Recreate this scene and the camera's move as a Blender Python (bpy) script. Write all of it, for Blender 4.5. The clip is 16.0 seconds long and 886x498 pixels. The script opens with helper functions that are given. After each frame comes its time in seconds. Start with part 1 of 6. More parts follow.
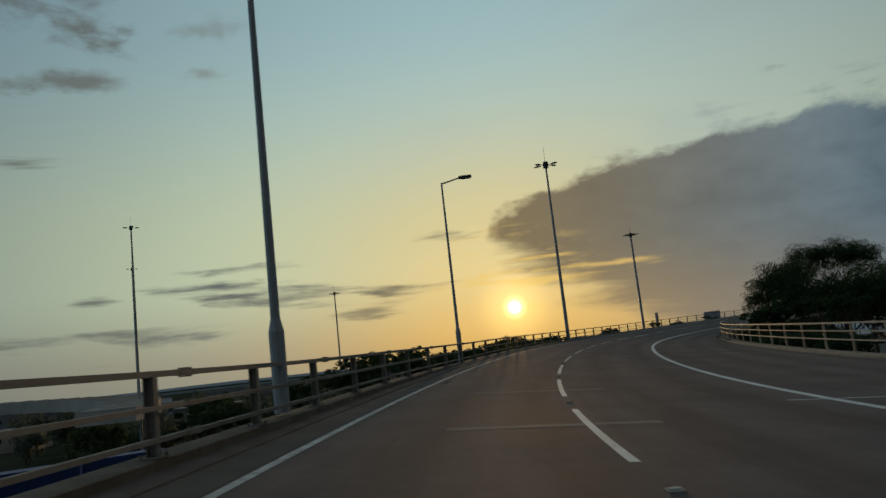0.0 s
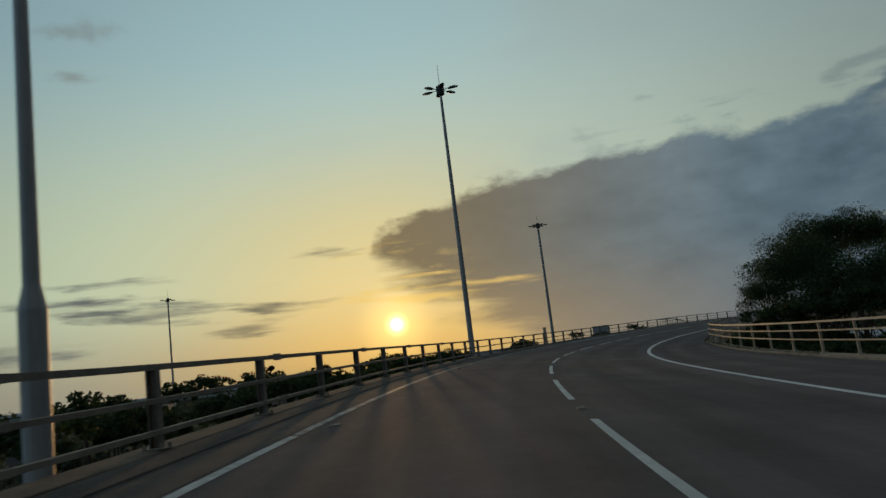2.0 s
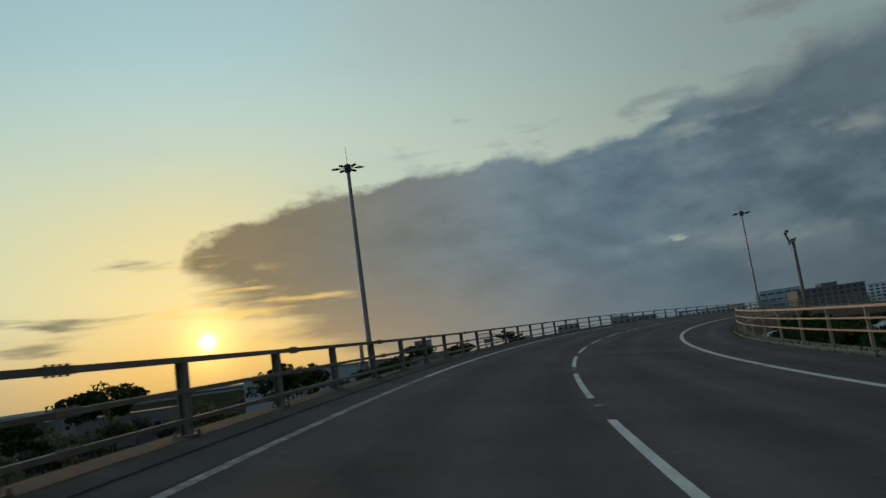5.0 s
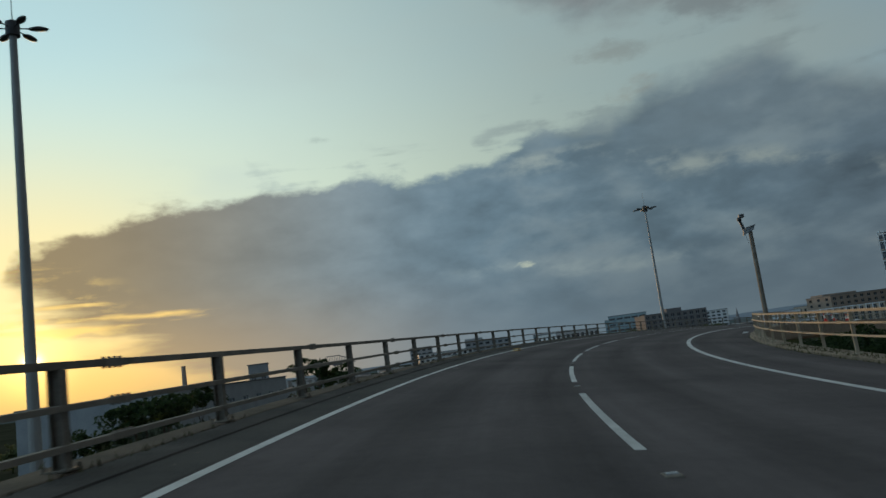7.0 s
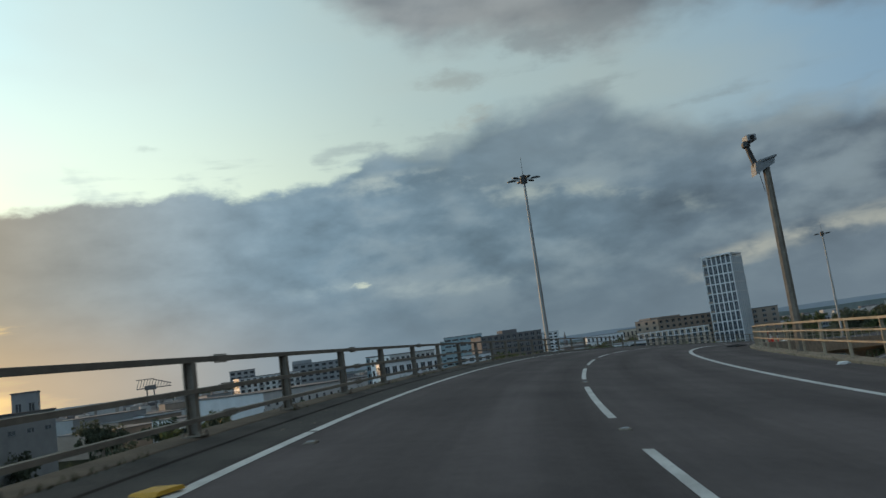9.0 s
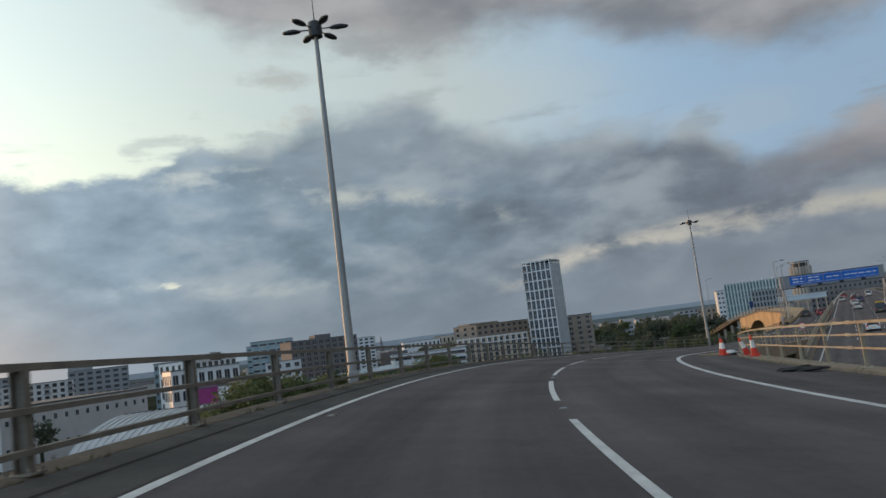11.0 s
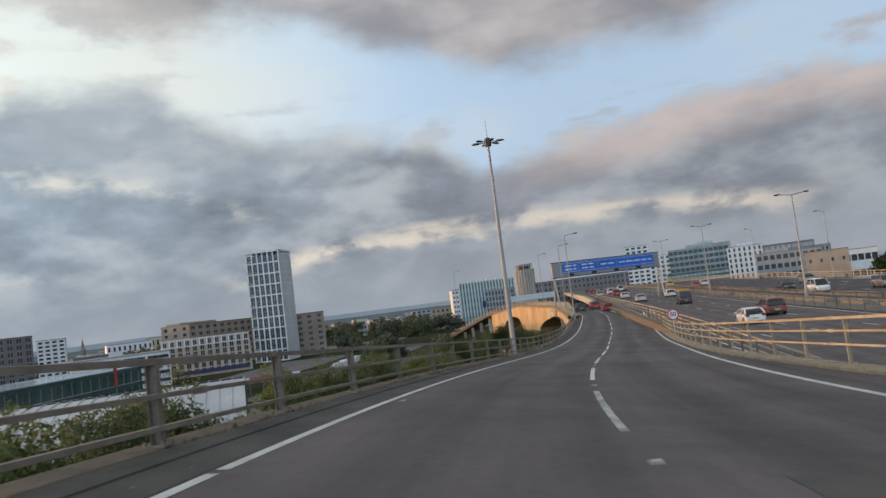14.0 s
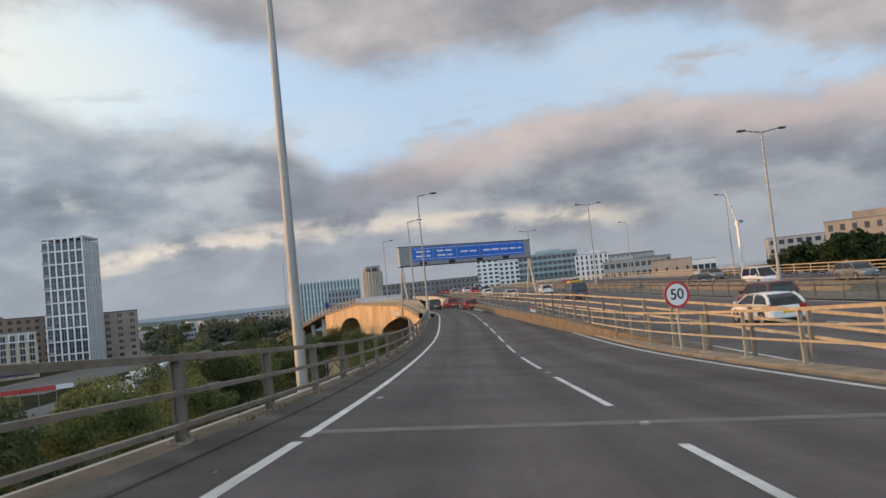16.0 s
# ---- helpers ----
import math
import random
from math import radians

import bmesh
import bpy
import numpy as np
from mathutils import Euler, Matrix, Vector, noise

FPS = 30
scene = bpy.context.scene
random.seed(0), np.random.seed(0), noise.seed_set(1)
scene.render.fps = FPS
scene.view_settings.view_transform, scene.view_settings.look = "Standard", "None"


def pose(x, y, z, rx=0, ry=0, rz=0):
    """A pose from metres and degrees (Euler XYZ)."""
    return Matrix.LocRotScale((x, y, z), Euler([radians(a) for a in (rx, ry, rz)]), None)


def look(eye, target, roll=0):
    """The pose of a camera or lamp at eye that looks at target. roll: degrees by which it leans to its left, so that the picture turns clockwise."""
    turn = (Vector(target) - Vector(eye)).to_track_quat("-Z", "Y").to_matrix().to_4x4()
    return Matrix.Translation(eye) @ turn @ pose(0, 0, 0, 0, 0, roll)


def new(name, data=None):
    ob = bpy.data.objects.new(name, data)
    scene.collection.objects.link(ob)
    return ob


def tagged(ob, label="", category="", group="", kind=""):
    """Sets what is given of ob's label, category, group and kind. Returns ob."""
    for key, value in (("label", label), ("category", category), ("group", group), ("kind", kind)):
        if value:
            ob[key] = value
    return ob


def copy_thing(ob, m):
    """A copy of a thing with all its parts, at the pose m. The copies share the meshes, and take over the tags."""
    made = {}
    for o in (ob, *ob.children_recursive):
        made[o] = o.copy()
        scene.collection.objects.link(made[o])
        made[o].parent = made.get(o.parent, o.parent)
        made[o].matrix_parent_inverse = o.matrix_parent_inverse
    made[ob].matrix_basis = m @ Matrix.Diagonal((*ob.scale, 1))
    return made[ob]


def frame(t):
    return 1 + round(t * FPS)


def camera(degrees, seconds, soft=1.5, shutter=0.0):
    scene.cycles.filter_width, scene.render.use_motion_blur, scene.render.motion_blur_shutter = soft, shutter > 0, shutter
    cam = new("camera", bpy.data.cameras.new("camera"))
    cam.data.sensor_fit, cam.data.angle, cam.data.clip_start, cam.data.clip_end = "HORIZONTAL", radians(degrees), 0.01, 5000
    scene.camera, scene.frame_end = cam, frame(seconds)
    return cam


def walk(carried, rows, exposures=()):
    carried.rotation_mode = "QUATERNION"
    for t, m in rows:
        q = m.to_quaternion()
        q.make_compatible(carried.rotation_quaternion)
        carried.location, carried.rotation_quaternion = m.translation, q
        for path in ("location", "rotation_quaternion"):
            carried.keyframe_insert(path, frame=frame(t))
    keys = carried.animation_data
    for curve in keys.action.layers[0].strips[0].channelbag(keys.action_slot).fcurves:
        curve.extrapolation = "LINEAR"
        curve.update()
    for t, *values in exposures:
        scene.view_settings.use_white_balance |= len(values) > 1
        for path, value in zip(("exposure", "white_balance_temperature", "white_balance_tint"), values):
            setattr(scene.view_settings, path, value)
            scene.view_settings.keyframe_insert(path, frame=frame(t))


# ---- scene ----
cam = camera(60.88, 16.0, shutter=0.12)
PATH = [
    (0.0, pose(0.00, -0.00, 1.04, 98.14, 6.25, -1.01)),
    (0.5, pose(0.46, 7.70, 1.01, 98.20, 6.24, -3.02)),
    (1.0, pose(1.29, 15.37, 1.06, 98.33, 6.37, -5.24)),
    (1.5, pose(2.47, 22.98, 1.17, 98.44, 6.59, -7.58)),
    (2.0, pose(3.95, 30.54, 1.30, 98.43, 6.84, -9.95)),
    (2.5, pose(5.69, 38.05, 1.45, 98.26, 7.10, -12.27)),
    (3.0, pose(7.70, 45.49, 1.59, 98.06, 7.36, -14.49)),
    (3.5, pose(9.95, 52.88, 1.71, 97.95, 7.60, -16.66)),
    (4.0, pose(12.46, 60.20, 1.82, 97.95, 7.77, -18.87)),
    (4.5, pose(15.30, 67.40, 1.92, 97.95, 7.83, -21.22)),
    (5, pose(18.55, 74.46, 2.04, 97.91, 7.80, -23.75)),
    (5.5, pose(22.19, 81.36, 2.16, 97.86, 7.71, -26.44)),
    (6, pose(26.16, 88.11, 2.29, 97.86, 7.63, -29.24)),
    (6.5, pose(30.46, 94.70, 2.42, 97.94, 7.57, -32.10)),
    (7.0, pose(35.10, 101.11, 2.56, 98.07, 7.55, -35.01)),
    (7.5, pose(40.06, 107.31, 2.71, 98.16, 7.57, -37.94)),
    (8.0, pose(45.37, 113.30, 2.86, 98.17, 7.60, -40.94)),
    (8.5, pose(51.02, 119.02, 3.00, 98.13, 7.61, -44.13)),
    (9.0, pose(57.04, 124.44, 3.13, 98.01, 7.56, -47.60)),
    (9.5, pose(63.43, 129.52, 3.23, 97.78, 7.44, -51.25)),
    (10, pose(70.18, 134.21, 3.28, 97.44, 7.29, -54.84)),
    (10.5, pose(77.24, 138.54, 3.28, 97.03, 7.18, -58.25)),
    (11, pose(84.55, 142.60, 3.24, 96.62, 7.13, -61.50)),
    (11.5, pose(92.08, 146.36, 3.16, 96.27, 7.16, -64.69)),
    (12.0, pose(99.91, 149.65, 3.02, 95.96, 7.25, -67.93)),
    (12.5, pose(108.04, 152.34, 2.81, 95.61, 7.34, -71.26)),
    (13.0, pose(116.42, 154.51, 2.52, 95.14, 7.38, -74.69)),
    (13.5, pose(124.98, 156.26, 2.14, 94.63, 7.28, -78.19)),
    (14.0, pose(133.70, 157.58, 1.70, 94.21, 6.98, -81.67)),
    (14.5, pose(142.60, 158.33, 1.22, 93.98, 6.58, -85.02)),
    (15.0, pose(151.64, 158.48, 0.71, 93.79, 6.21, -88.18)),
    (15.5, pose(160.78, 158.16, 0.17, 93.54, 5.91, -90.96)),
    (16.0, pose(170.02, 157.50, -0.40, 93.31, 5.68, -93.20)),
]
walk(cam, PATH, [(0.0, -1.62, 5880, -6), (4.0, -1.46, 5880, -6), (7.0, -1.03, 5850, -6), (9.0, -0.57, 5900, -4), (9.7, -0.39, 6000, -2), (11.8, -0.12, 6430, 8), (13.0, 0.14, 6620, 9), (16.0, 0.42, 6820, 10)])

# ---- world, sun ----
SUN_AZ, SUN_EL = 6.8, 3.1            # degrees clockwise from +y, and up


def nodes_of(tree):
    """Short makers of nodes and links for one node tree."""
    def put(kind, **values):
        n = tree.nodes.new(kind)
        for key, value in values.items():
            if key in n.inputs.keys():
                n.inputs[key].default_value = value
        return n

    def math_node(op, a, b=0.0, c=0.0):
        n = tree.nodes.new("ShaderNodeMath")
        n.operation = op
        for i, v in enumerate((a, b, c)):
            if isinstance(v, (int, float)):
                n.inputs[i].default_value = v
            else:
                tree.links.new(v, n.inputs[i])
        return n.outputs[0]

    def blend(f, a, b, how="MIX"):
        n = tree.nodes.new("ShaderNodeMix")
        n.data_type, n.blend_type = "RGBA", how
        for i, v in ((0, f), (6, a), (7, b)):
            if isinstance(v, (int, float)):
                n.inputs[i].default_value = v
            elif isinstance(v, tuple):
                n.inputs[i].default_value = (*v, 1)
            else:
                tree.links.new(v, n.inputs[i])
        return n.outputs[2]

    def ramp(f, stops, smooth=True):
        n = tree.nodes.new("ShaderNodeValToRGB")
        n.color_ramp.interpolation = "B_SPLINE" if smooth == 2 else "EASE" if smooth else "LINEAR"
        while len(n.color_ramp.elements) < len(stops):
            n.color_ramp.elements.new(0.5)
        for e, (at_, c) in zip(n.color_ramp.elements, stops):
            e.position = at_
            e.color = (c, c, c, 1) if isinstance(c, (int, float)) else (*c, 1)
        tree.links.new(f, n.inputs[0])
        return n.outputs[0]

    def step(v, a, b):
        n = tree.nodes.new("ShaderNodeMapRange")
        n.interpolation_type = "SMOOTHSTEP"
        n.inputs[1].default_value, n.inputs[2].default_value = a, b
        tree.links.new(v, n.inputs[0])
        return n.outputs[0]

    return put, math_node, blend, ramp, step


world = bpy.data.worlds.new("evening_sky")
scene.world = world
world.use_nodes = True
wt = world.node_tree
wt.nodes.clear()
put, M_, blend, ramp, step = nodes_of(wt)
coord = put("ShaderNodeTexCoord")
split = put("ShaderNodeSeparateXYZ")
wt.links.new(coord.outputs["Generated"], split.inputs[0])
DX, DY, DZ = split.outputs
AZ = M_("MULTIPLY", M_("ARCTAN2", DX, DY), 57.2958)
EL = M_("MULTIPLY", M_("ARCSINE", DZ), 57.2958)


def sky_noise(across, up, scale, detail, rough, shift=0.0, twist=0.35):
    """Noise over the sky in degrees, stretched level with the horizon."""
    v = put("ShaderNodeCombineXYZ")
    wt.links.new(M_("DIVIDE", AZ, across), v.inputs[0])
    wt.links.new(M_("DIVIDE", EL, up), v.inputs[1])
    v.inputs[2].default_value = shift
    n = put("ShaderNodeTexNoise", Scale=scale, Detail=detail, Roughness=rough, Distortion=twist)
    wt.links.new(v.outputs[0], n.inputs["Vector"])
    return n.outputs["Fac"]


def edge(points, low, high):
    """The height of a cloud's edge in degrees along the azimuth from -40 to 140."""
    f = M_("DIVIDE", M_("ADD", AZ, 40.0), 180.0)
    r = ramp(f, [((a + 40) / 180, (e - low) / (high - low)) for a, e in points], smooth=False)
    return M_("ADD", M_("MULTIPLY", r, high - low), low)


# angle from the sun in degrees
sa, se = radians(SUN_AZ), radians(SUN_EL)
sun_way = (math.sin(sa) * math.cos(se), math.cos(sa) * math.cos(se), math.sin(se))
dot = M_("ADD", M_("ADD", M_("MULTIPLY", DX, sun_way[0]), M_("MULTIPLY", DY, sun_way[1])), M_("MULTIPLY", DZ, sun_way[2]))
OFF = M_("MULTIPLY", M_("ARCCOSINE", M_("MINIMUM", dot, 1.0)), 57.2958)

def shade(tone, f):
    """A tone made lighter or darker by a factor."""
    n = put("ShaderNodeVectorMath")
    n.operation = "SCALE"
    wt.links.new(tone, n.inputs[0])
    wt.links.new(f, n.inputs["Scale"])
    return n.outputs[0]


def swing(noise_, by):
    return M_("MULTIPLY", M_("SUBTRACT", noise_, 0.5), by)


big = sky_noise(13, 6.5, 1.0, 5, 0.52, 0.0, 0.1)
puff = sky_noise(4.6, 2.6, 1.0, 5, 0.52, 2.6, 0.15)
fine = sky_noise(1.9, 0.95, 1.0, 4, 0.55, 7.3, 0.2)
streak = sky_noise(9.0, 1.1, 1.0, 5, 0.55, 3.1, 0.25)
billow = sky_noise(17, 7.0, 1.0, 4, 0.50, 11.7, 0.1)
mottle = sky_noise(7.0, 3.4, 1.0, 5, 0.50, 5.4, 0.15)

# clear sky: warm low down and towards the sun, pale above, blue away from it
warm = step(OFF, 75, 22)
hot = step(OFF, 26, 3)
low_sky = blend(warm, (0.50, 0.56, 0.62), (0.53, 0.45, 0.34))
low_sky = blend(hot, low_sky, (0.70, 0.44, 0.165))
mid_sky = blend(warm, (0.42, 0.55, 0.72), (0.84, 0.83, 0.58))
mid_sky = blend(M_("MULTIPLY", hot, 0.7), mid_sky, (0.91, 0.63, 0.27))
top_sky = blend(step(OFF, 85, 15), (0.36, 0.52, 0.73), (0.585, 0.72, 0.745))
clear = blend(step(EL, 0.0, 7.5), low_sky, mid_sky)
clear = blend(step(EL, 9.0, 26.0), clear, top_sky)
nishita = put("ShaderNodeTexSky")
nishita.sky_type, nishita.sun_disc = "NISHITA", False
nishita.sun_elevation, nishita.sun_rotation = se, sa
nishita.dust_density, nishita.air_density = 2.0, 1.0
clear = blend(0.010, clear, nishita.outputs[0], "ADD")

# thin pale veil over the middle of the view, uneven
veil = M_("MULTIPLY", M_("MULTIPLY", step(AZ, 4, 30), step(AZ, 84, 60)), step(EL, 6, 14))
clear = blend(M_("MULTIPLY", veil, M_("ADD", 0.22, M_("MULTIPLY", billow, 0.65))), clear, (0.70, 0.71, 0.64))
clear = blend(M_("MULTIPLY", M_("MULTIPLY", step(billow, 0.50, 0.68), step(EL, 5, 14)), M_("MULTIPLY", step(AZ, -10, 20), 0.22)), clear, (0.60, 0.63, 0.62))

# the long dark bank, its puffed top edge along the azimuth
top1 = edge([(-40, -6), (3, 2.5), (5.2, 9.4), (7, 10.8), (12.5, 12.6), (20, 13.6), (28, 13.8), (36, 13.9), (40, 14.3), (45, 15.6), (50, 16.0), (53, 18.0),
             (61.5, 18.2), (66.5, 15.4), (69, 14.3), (76, 13.8), (82, 13.0), (85.5, 10.2), (91, 11.4), (97, 12.0), (104, 12.8), (110, 13.0), (118, 11.6), (140, 10)], -10, 30)
bot1 = edge([(-40, 30), (3, 12), (6, 7.6), (9, 5.4), (12, 3.6), (18, 0.5), (26, -3), (140, -4)], -10, 30)
ragged = M_("ADD", swing(big, 2.4), M_("ADD", swing(puff, 3.0), swing(fine, 1.3)))
height1 = M_("ADD", M_("SUBTRACT", top1, EL), ragged)
soft = step(AZ, 42, 54)
brim = M_("ADD", M_("MULTIPLY", step(height1, -0.1, 0.8), M_("SUBTRACT", 1.0, soft)), M_("MULTIPLY", step(height1, -0.8, 1.9), soft))
bank = M_("MULTIPLY", brim, step(M_("ADD", M_("SUBTRACT", EL, bot1), M_("ADD", swing(streak, 6.0), swing(puff, 3.0))), -1.5, 2.0))
bank_dark = blend(step(AZ, 5, 41), (0.310, 0.215, 0.128), (0.230, 0.290, 0.355))
bank_dark = blend(step(AZ, 50, 90), bank_dark, (0.235, 0.262, 0.318))
bank_tone = shade(bank_dark, M_("ADD", 1.0, M_("MULTIPLY", M_("ADD", swing(mottle, 1.05), M_("ADD", swing(puff, 0.75), swing(fine, 0.30))), step(AZ, 0, 45))))
bank_tone = blend(M_("MULTIPLY", M_("MULTIPLY", step(AZ, 46, 56), step(AZ, 84, 70)), M_("MULTIPLY", step(EL, 9.5, 14.5), 0.50)), bank_tone, (0.36, 0.405, 0.455))
# torn lighter places inside it, more of them away from the sun
bank_light = blend(step(AZ, 10, 60), (0.42, 0.27, 0.13), (0.47, 0.50, 0.52))
light_in = M_("MULTIPLY", step(M_("ADD", M_("MULTIPLY", billow, 0.30), M_("ADD", M_("MULTIPLY", mottle, 0.45), M_("MULTIPLY", puff, 0.25))), 0.46, 0.60), step(AZ, 26, 54))
bank_tone = blend(M_("MULTIPLY", light_in, 0.46), bank_tone, bank_light)
bank_tone = blend(M_("MULTIPLY", M_("MULTIPLY", step(height1, 2.6, 0.0), step(puff, 0.40, 0.62)), M_("MULTIPLY", step(AZ, 30, 60), 0.45)), bank_tone, (0.60, 0.60, 0.58))
haze_tone = blend(step(AZ, 6, 44), (0.62, 0.36, 0.15), (0.230, 0.265, 0.315))
haze_tone = blend(step(AZ, 55, 95), haze_tone, (0.30, 0.335, 0.395))
bank_tone = blend(M_("MULTIPLY", step(EL, 8.0, 0.5), 0.78), bank_tone, haze_tone)
sky = blend(bank, clear, bank_tone)
# loose shreds above its edge
shreds = M_("MULTIPLY", M_("MULTIPLY", step(height1, -3.2, -0.4), step(M_("ADD", M_("MULTIPLY", puff, 0.55), M_("MULTIPLY", streak, 0.45)), 0.52, 0.64)), M_("MULTIPLY", step(AZ, 10, 30), M_("SUBTRACT", 1.0, bank)))
sky = blend(M_("MULTIPLY", shreds, 0.50), sky, (0.36, 0.385, 0.40))


def seam(points, wide, tone, f, lo=0.40, hi=0.60, a0=40, a1=112):
    """A torn bright seam along a line over the sky."""
    mid = edge([(-40, -9)] + points + [(140, 0)], -10, 30)
    off = M_("ABSOLUTE", M_("ADD", M_("SUBTRACT", EL, mid), M_("ADD", swing(puff, 1.7), swing(streak, 1.2))))
    on = M_("MULTIPLY", step(off, wide, 0.1), step(M_("ADD", M_("MULTIPLY", puff, 0.6), M_("MULTIPLY", fine, 0.4)), lo, hi))
    on = M_("MULTIPLY", on, M_("MULTIPLY", step(AZ, a0, a0 + 7), step(AZ, a1, a1 - 9)))
    return blend(M_("MULTIPLY", on, f), sky, tone)


# bright seam between the near puffs and the bank, and the lit rim low down away from the sun
sky = seam([(40, 13.6), (49, 13.4), (53, 11.8), (61, 10.7), (66, 8.6), (72, 7.4)], 1.3, (0.66, 0.65, 0.58), 0.60, 0.42, 0.64, 38, 73)
sky = seam([(30, 5.6), (42, 5.9), (48, 5.2), (56, 5.0), (60, 4.0)], 0.9, (0.56, 0.57, 0.54), 0.38, 0.42, 0.66, 34, 62)
sky = seam([(60, 2), (66, 3.4), (72, 4.8), (80, 5.5), (90, 5.8), (100, 5.2), (112, 4.0)], 1.15, (0.68, 0.62, 0.54), 0.80, 0.38, 0.60, 63, 112)

# pink lit upper sheet over the far bank, and the clouds above it
lit = M_("MULTIPLY", M_("MULTIPLY", step(height1, -0.6, 1.4), step(height1, 4.6, 1.2)), step(AZ, 84, 97))
sky = blend(M_("MULTIPLY", lit, M_("ADD", 0.45, M_("MULTIPLY", mottle, 0.5))), sky, (0.56, 0.48, 0.47))
bot2 = edge([(-40, 40), (38, 29), (48, 23.0), (56, 21.9), (62, 20.6), (66, 21.0), (74, 21.2), (79, 18.6), (83, 17.8), (89, 16.2), (95, 17.2), (102, 16.3), (107, 18.2),
             (116, 16.8), (119, 14.2), (125, 12.3), (140, 12)], -10, 40)
height2 = M_("ADD", M_("SUBTRACT", EL, bot2), ragged)
upper = step(height2, -1.0, 2.4)
upper_tone = blend(step(M_("ADD", M_("MULTIPLY", billow, 0.5), M_("MULTIPLY", mottle, 0.5)), 0.36, 0.64), (0.235, 0.235, 0.262), (0.44, 0.415, 0.42))
sky = blend(M_("MULTIPLY", upper, 0.92), sky, shade(upper_tone, M_("ADD", 1.0, swing(puff, 0.5))))


# small clouds, each a torn patch
tuft = sky_noise(5.5, 2.8, 1.0, 6, 0.58, 9.2, 0.2)


def patch(az0, el0, w, h, grain, lo=0.40, hi=0.76):
    dx, dy = M_("DIVIDE", M_("SUBTRACT", AZ, az0), w), M_("DIVIDE", M_("SUBTRACT", EL, el0), h)
    r = M_("SQRT", M_("ADD", M_("MULTIPLY", dx, dx), M_("MULTIPLY", dy, dy)))
    return step(M_("ADD", M_("SUBTRACT", M_("MULTIPLY", grain, 1.5), 0.375), M_("MULTIPLY", M_("SUBTRACT", 1.0, r), 0.30)), lo, hi)


for az0, el0, w, h, grain, tone, f in ((-13, 6.8, 7.0, 1.0, streak, (0.20, 0.19, 0.185), 0.95), (-11, 5.4, 6.0, 0.8, streak, (0.22, 0.20, 0.18), 0.9), (-20, 3.5, 10, 1.0, streak, (0.27, 0.25, 0.22), 0.85), (-24, 6.2, 2.6, 0.4, streak, (0.24, 0.22, 0.2), 0.8),
                                       (-1.8, 5.6, 3.6, 0.6, streak, (0.25, 0.20, 0.14), 0.85), (-4.4, 4.0, 4.0, 0.7, streak, (0.30, 0.23, 0.15), 0.8), (1.0, 9.1, 4.2, 0.45, streak, (0.30, 0.25, 0.18), 0.85),
                                       (-25, 25.0, 6.5, 2.6, tuft, (0.27, 0.24, 0.22), 0.85), (-21.5, 23.8, 3.0, 1.3, tuft, (0.27, 0.24, 0.22), 0.7), (-24, 21.2, 5.0, 1.2, tuft, (0.28, 0.25, 0.22), 0.8), (-15, 22.0, 2.0, 0.9, tuft, (0.38, 0.34, 0.30), 0.6),
                                       (-15, 25.0, 3.5, 1.0, tuft, (0.40, 0.38, 0.35), 0.5), (-28, 15.8, 3.0, 0.7, streak, (0.27, 0.24, 0.21), 0.8),
                                       (28, 17.2, 1.8, 0.45, tuft, (0.38, 0.40, 0.38), 0.6), (33, 15.6, 4.0, 0.4, streak, (0.38, 0.40, 0.38), 0.5), (50.5, 20.3, 5.0, 0.8, tuft, (0.44, 0.43, 0.41), 0.6), (52.5, 17.2, 2.6, 1.1, tuft, (0.46, 0.38, 0.32), 0.5),
                                       (42.4, 5.9, 1.1, 0.28, fine, (0.85, 0.80, 0.62), 0.6), (60, 22.4, 8.0, 1.6, tuft, (0.36, 0.365, 0.38), 0.65), (121, 14.6, 7.0, 1.6, tuft, (0.40, 0.37, 0.37), 0.85)):
    sky = blend(M_("MULTIPLY", patch(az0, el0, w, h, grain), f), sky, tone)

# torn golden streaks by the sun, the glow round it and its disc
gold = M_("MULTIPLY", step(OFF, 8.5, 2.0), M_("MULTIPLY", step(M_("ADD", M_("MULTIPLY", streak, 0.6), M_("MULTIPLY", fine, 0.4)), 0.50, 0.64), step(EL, 1.5, 3.5)))
sky = blend(M_("MULTIPLY", gold, 0.85), sky, (1.30, 0.80, 0.24))
for az0, el0, w, h in ((7.0, 5.0, 3.0, 0.45), (9.5, 5.0, 3.6, 0.35), (8.5, 6.6, 4.0, 0.35), (8.0, 3.1, 1.8, 0.22), (14.5, 5.5, 4.5, 0.35), (12.5, 3.8, 4.0, 0.25)):
    sky = blend(M_("MULTIPLY", patch(az0, el0, w, h, streak), 0.8), sky, (1.25, 0.74, 0.22))
sky = blend(M_("MULTIPLY", step(OFF, 15, 0.5), 0.18), sky, (0.50, 0.28, 0.07), "ADD")
sky = blend(M_("MULTIPLY", M_("POWER", step(OFF, 4.5, 0.3), 2.0), 1.0), sky, (0.70, 0.42, 0.11), "ADD")
sky = blend(M_("POWER", step(OFF, 1.3, 0.1), 2.0), sky, (2.6, 2.0, 0.9), "ADD")
sky = blend(step(OFF, 0.50, 0.28), sky, (9.0, 7.2, 4.2))
# unseen sky opposite the sun, darkened to dim the surfaces facing it
rear_dim = M_("MULTIPLY", step(OFF, 118, 150), step(EL, -2, 6))
sky = blend(M_("MULTIPLY", rear_dim, 0.9), sky, (0.17, 0.18, 0.20))
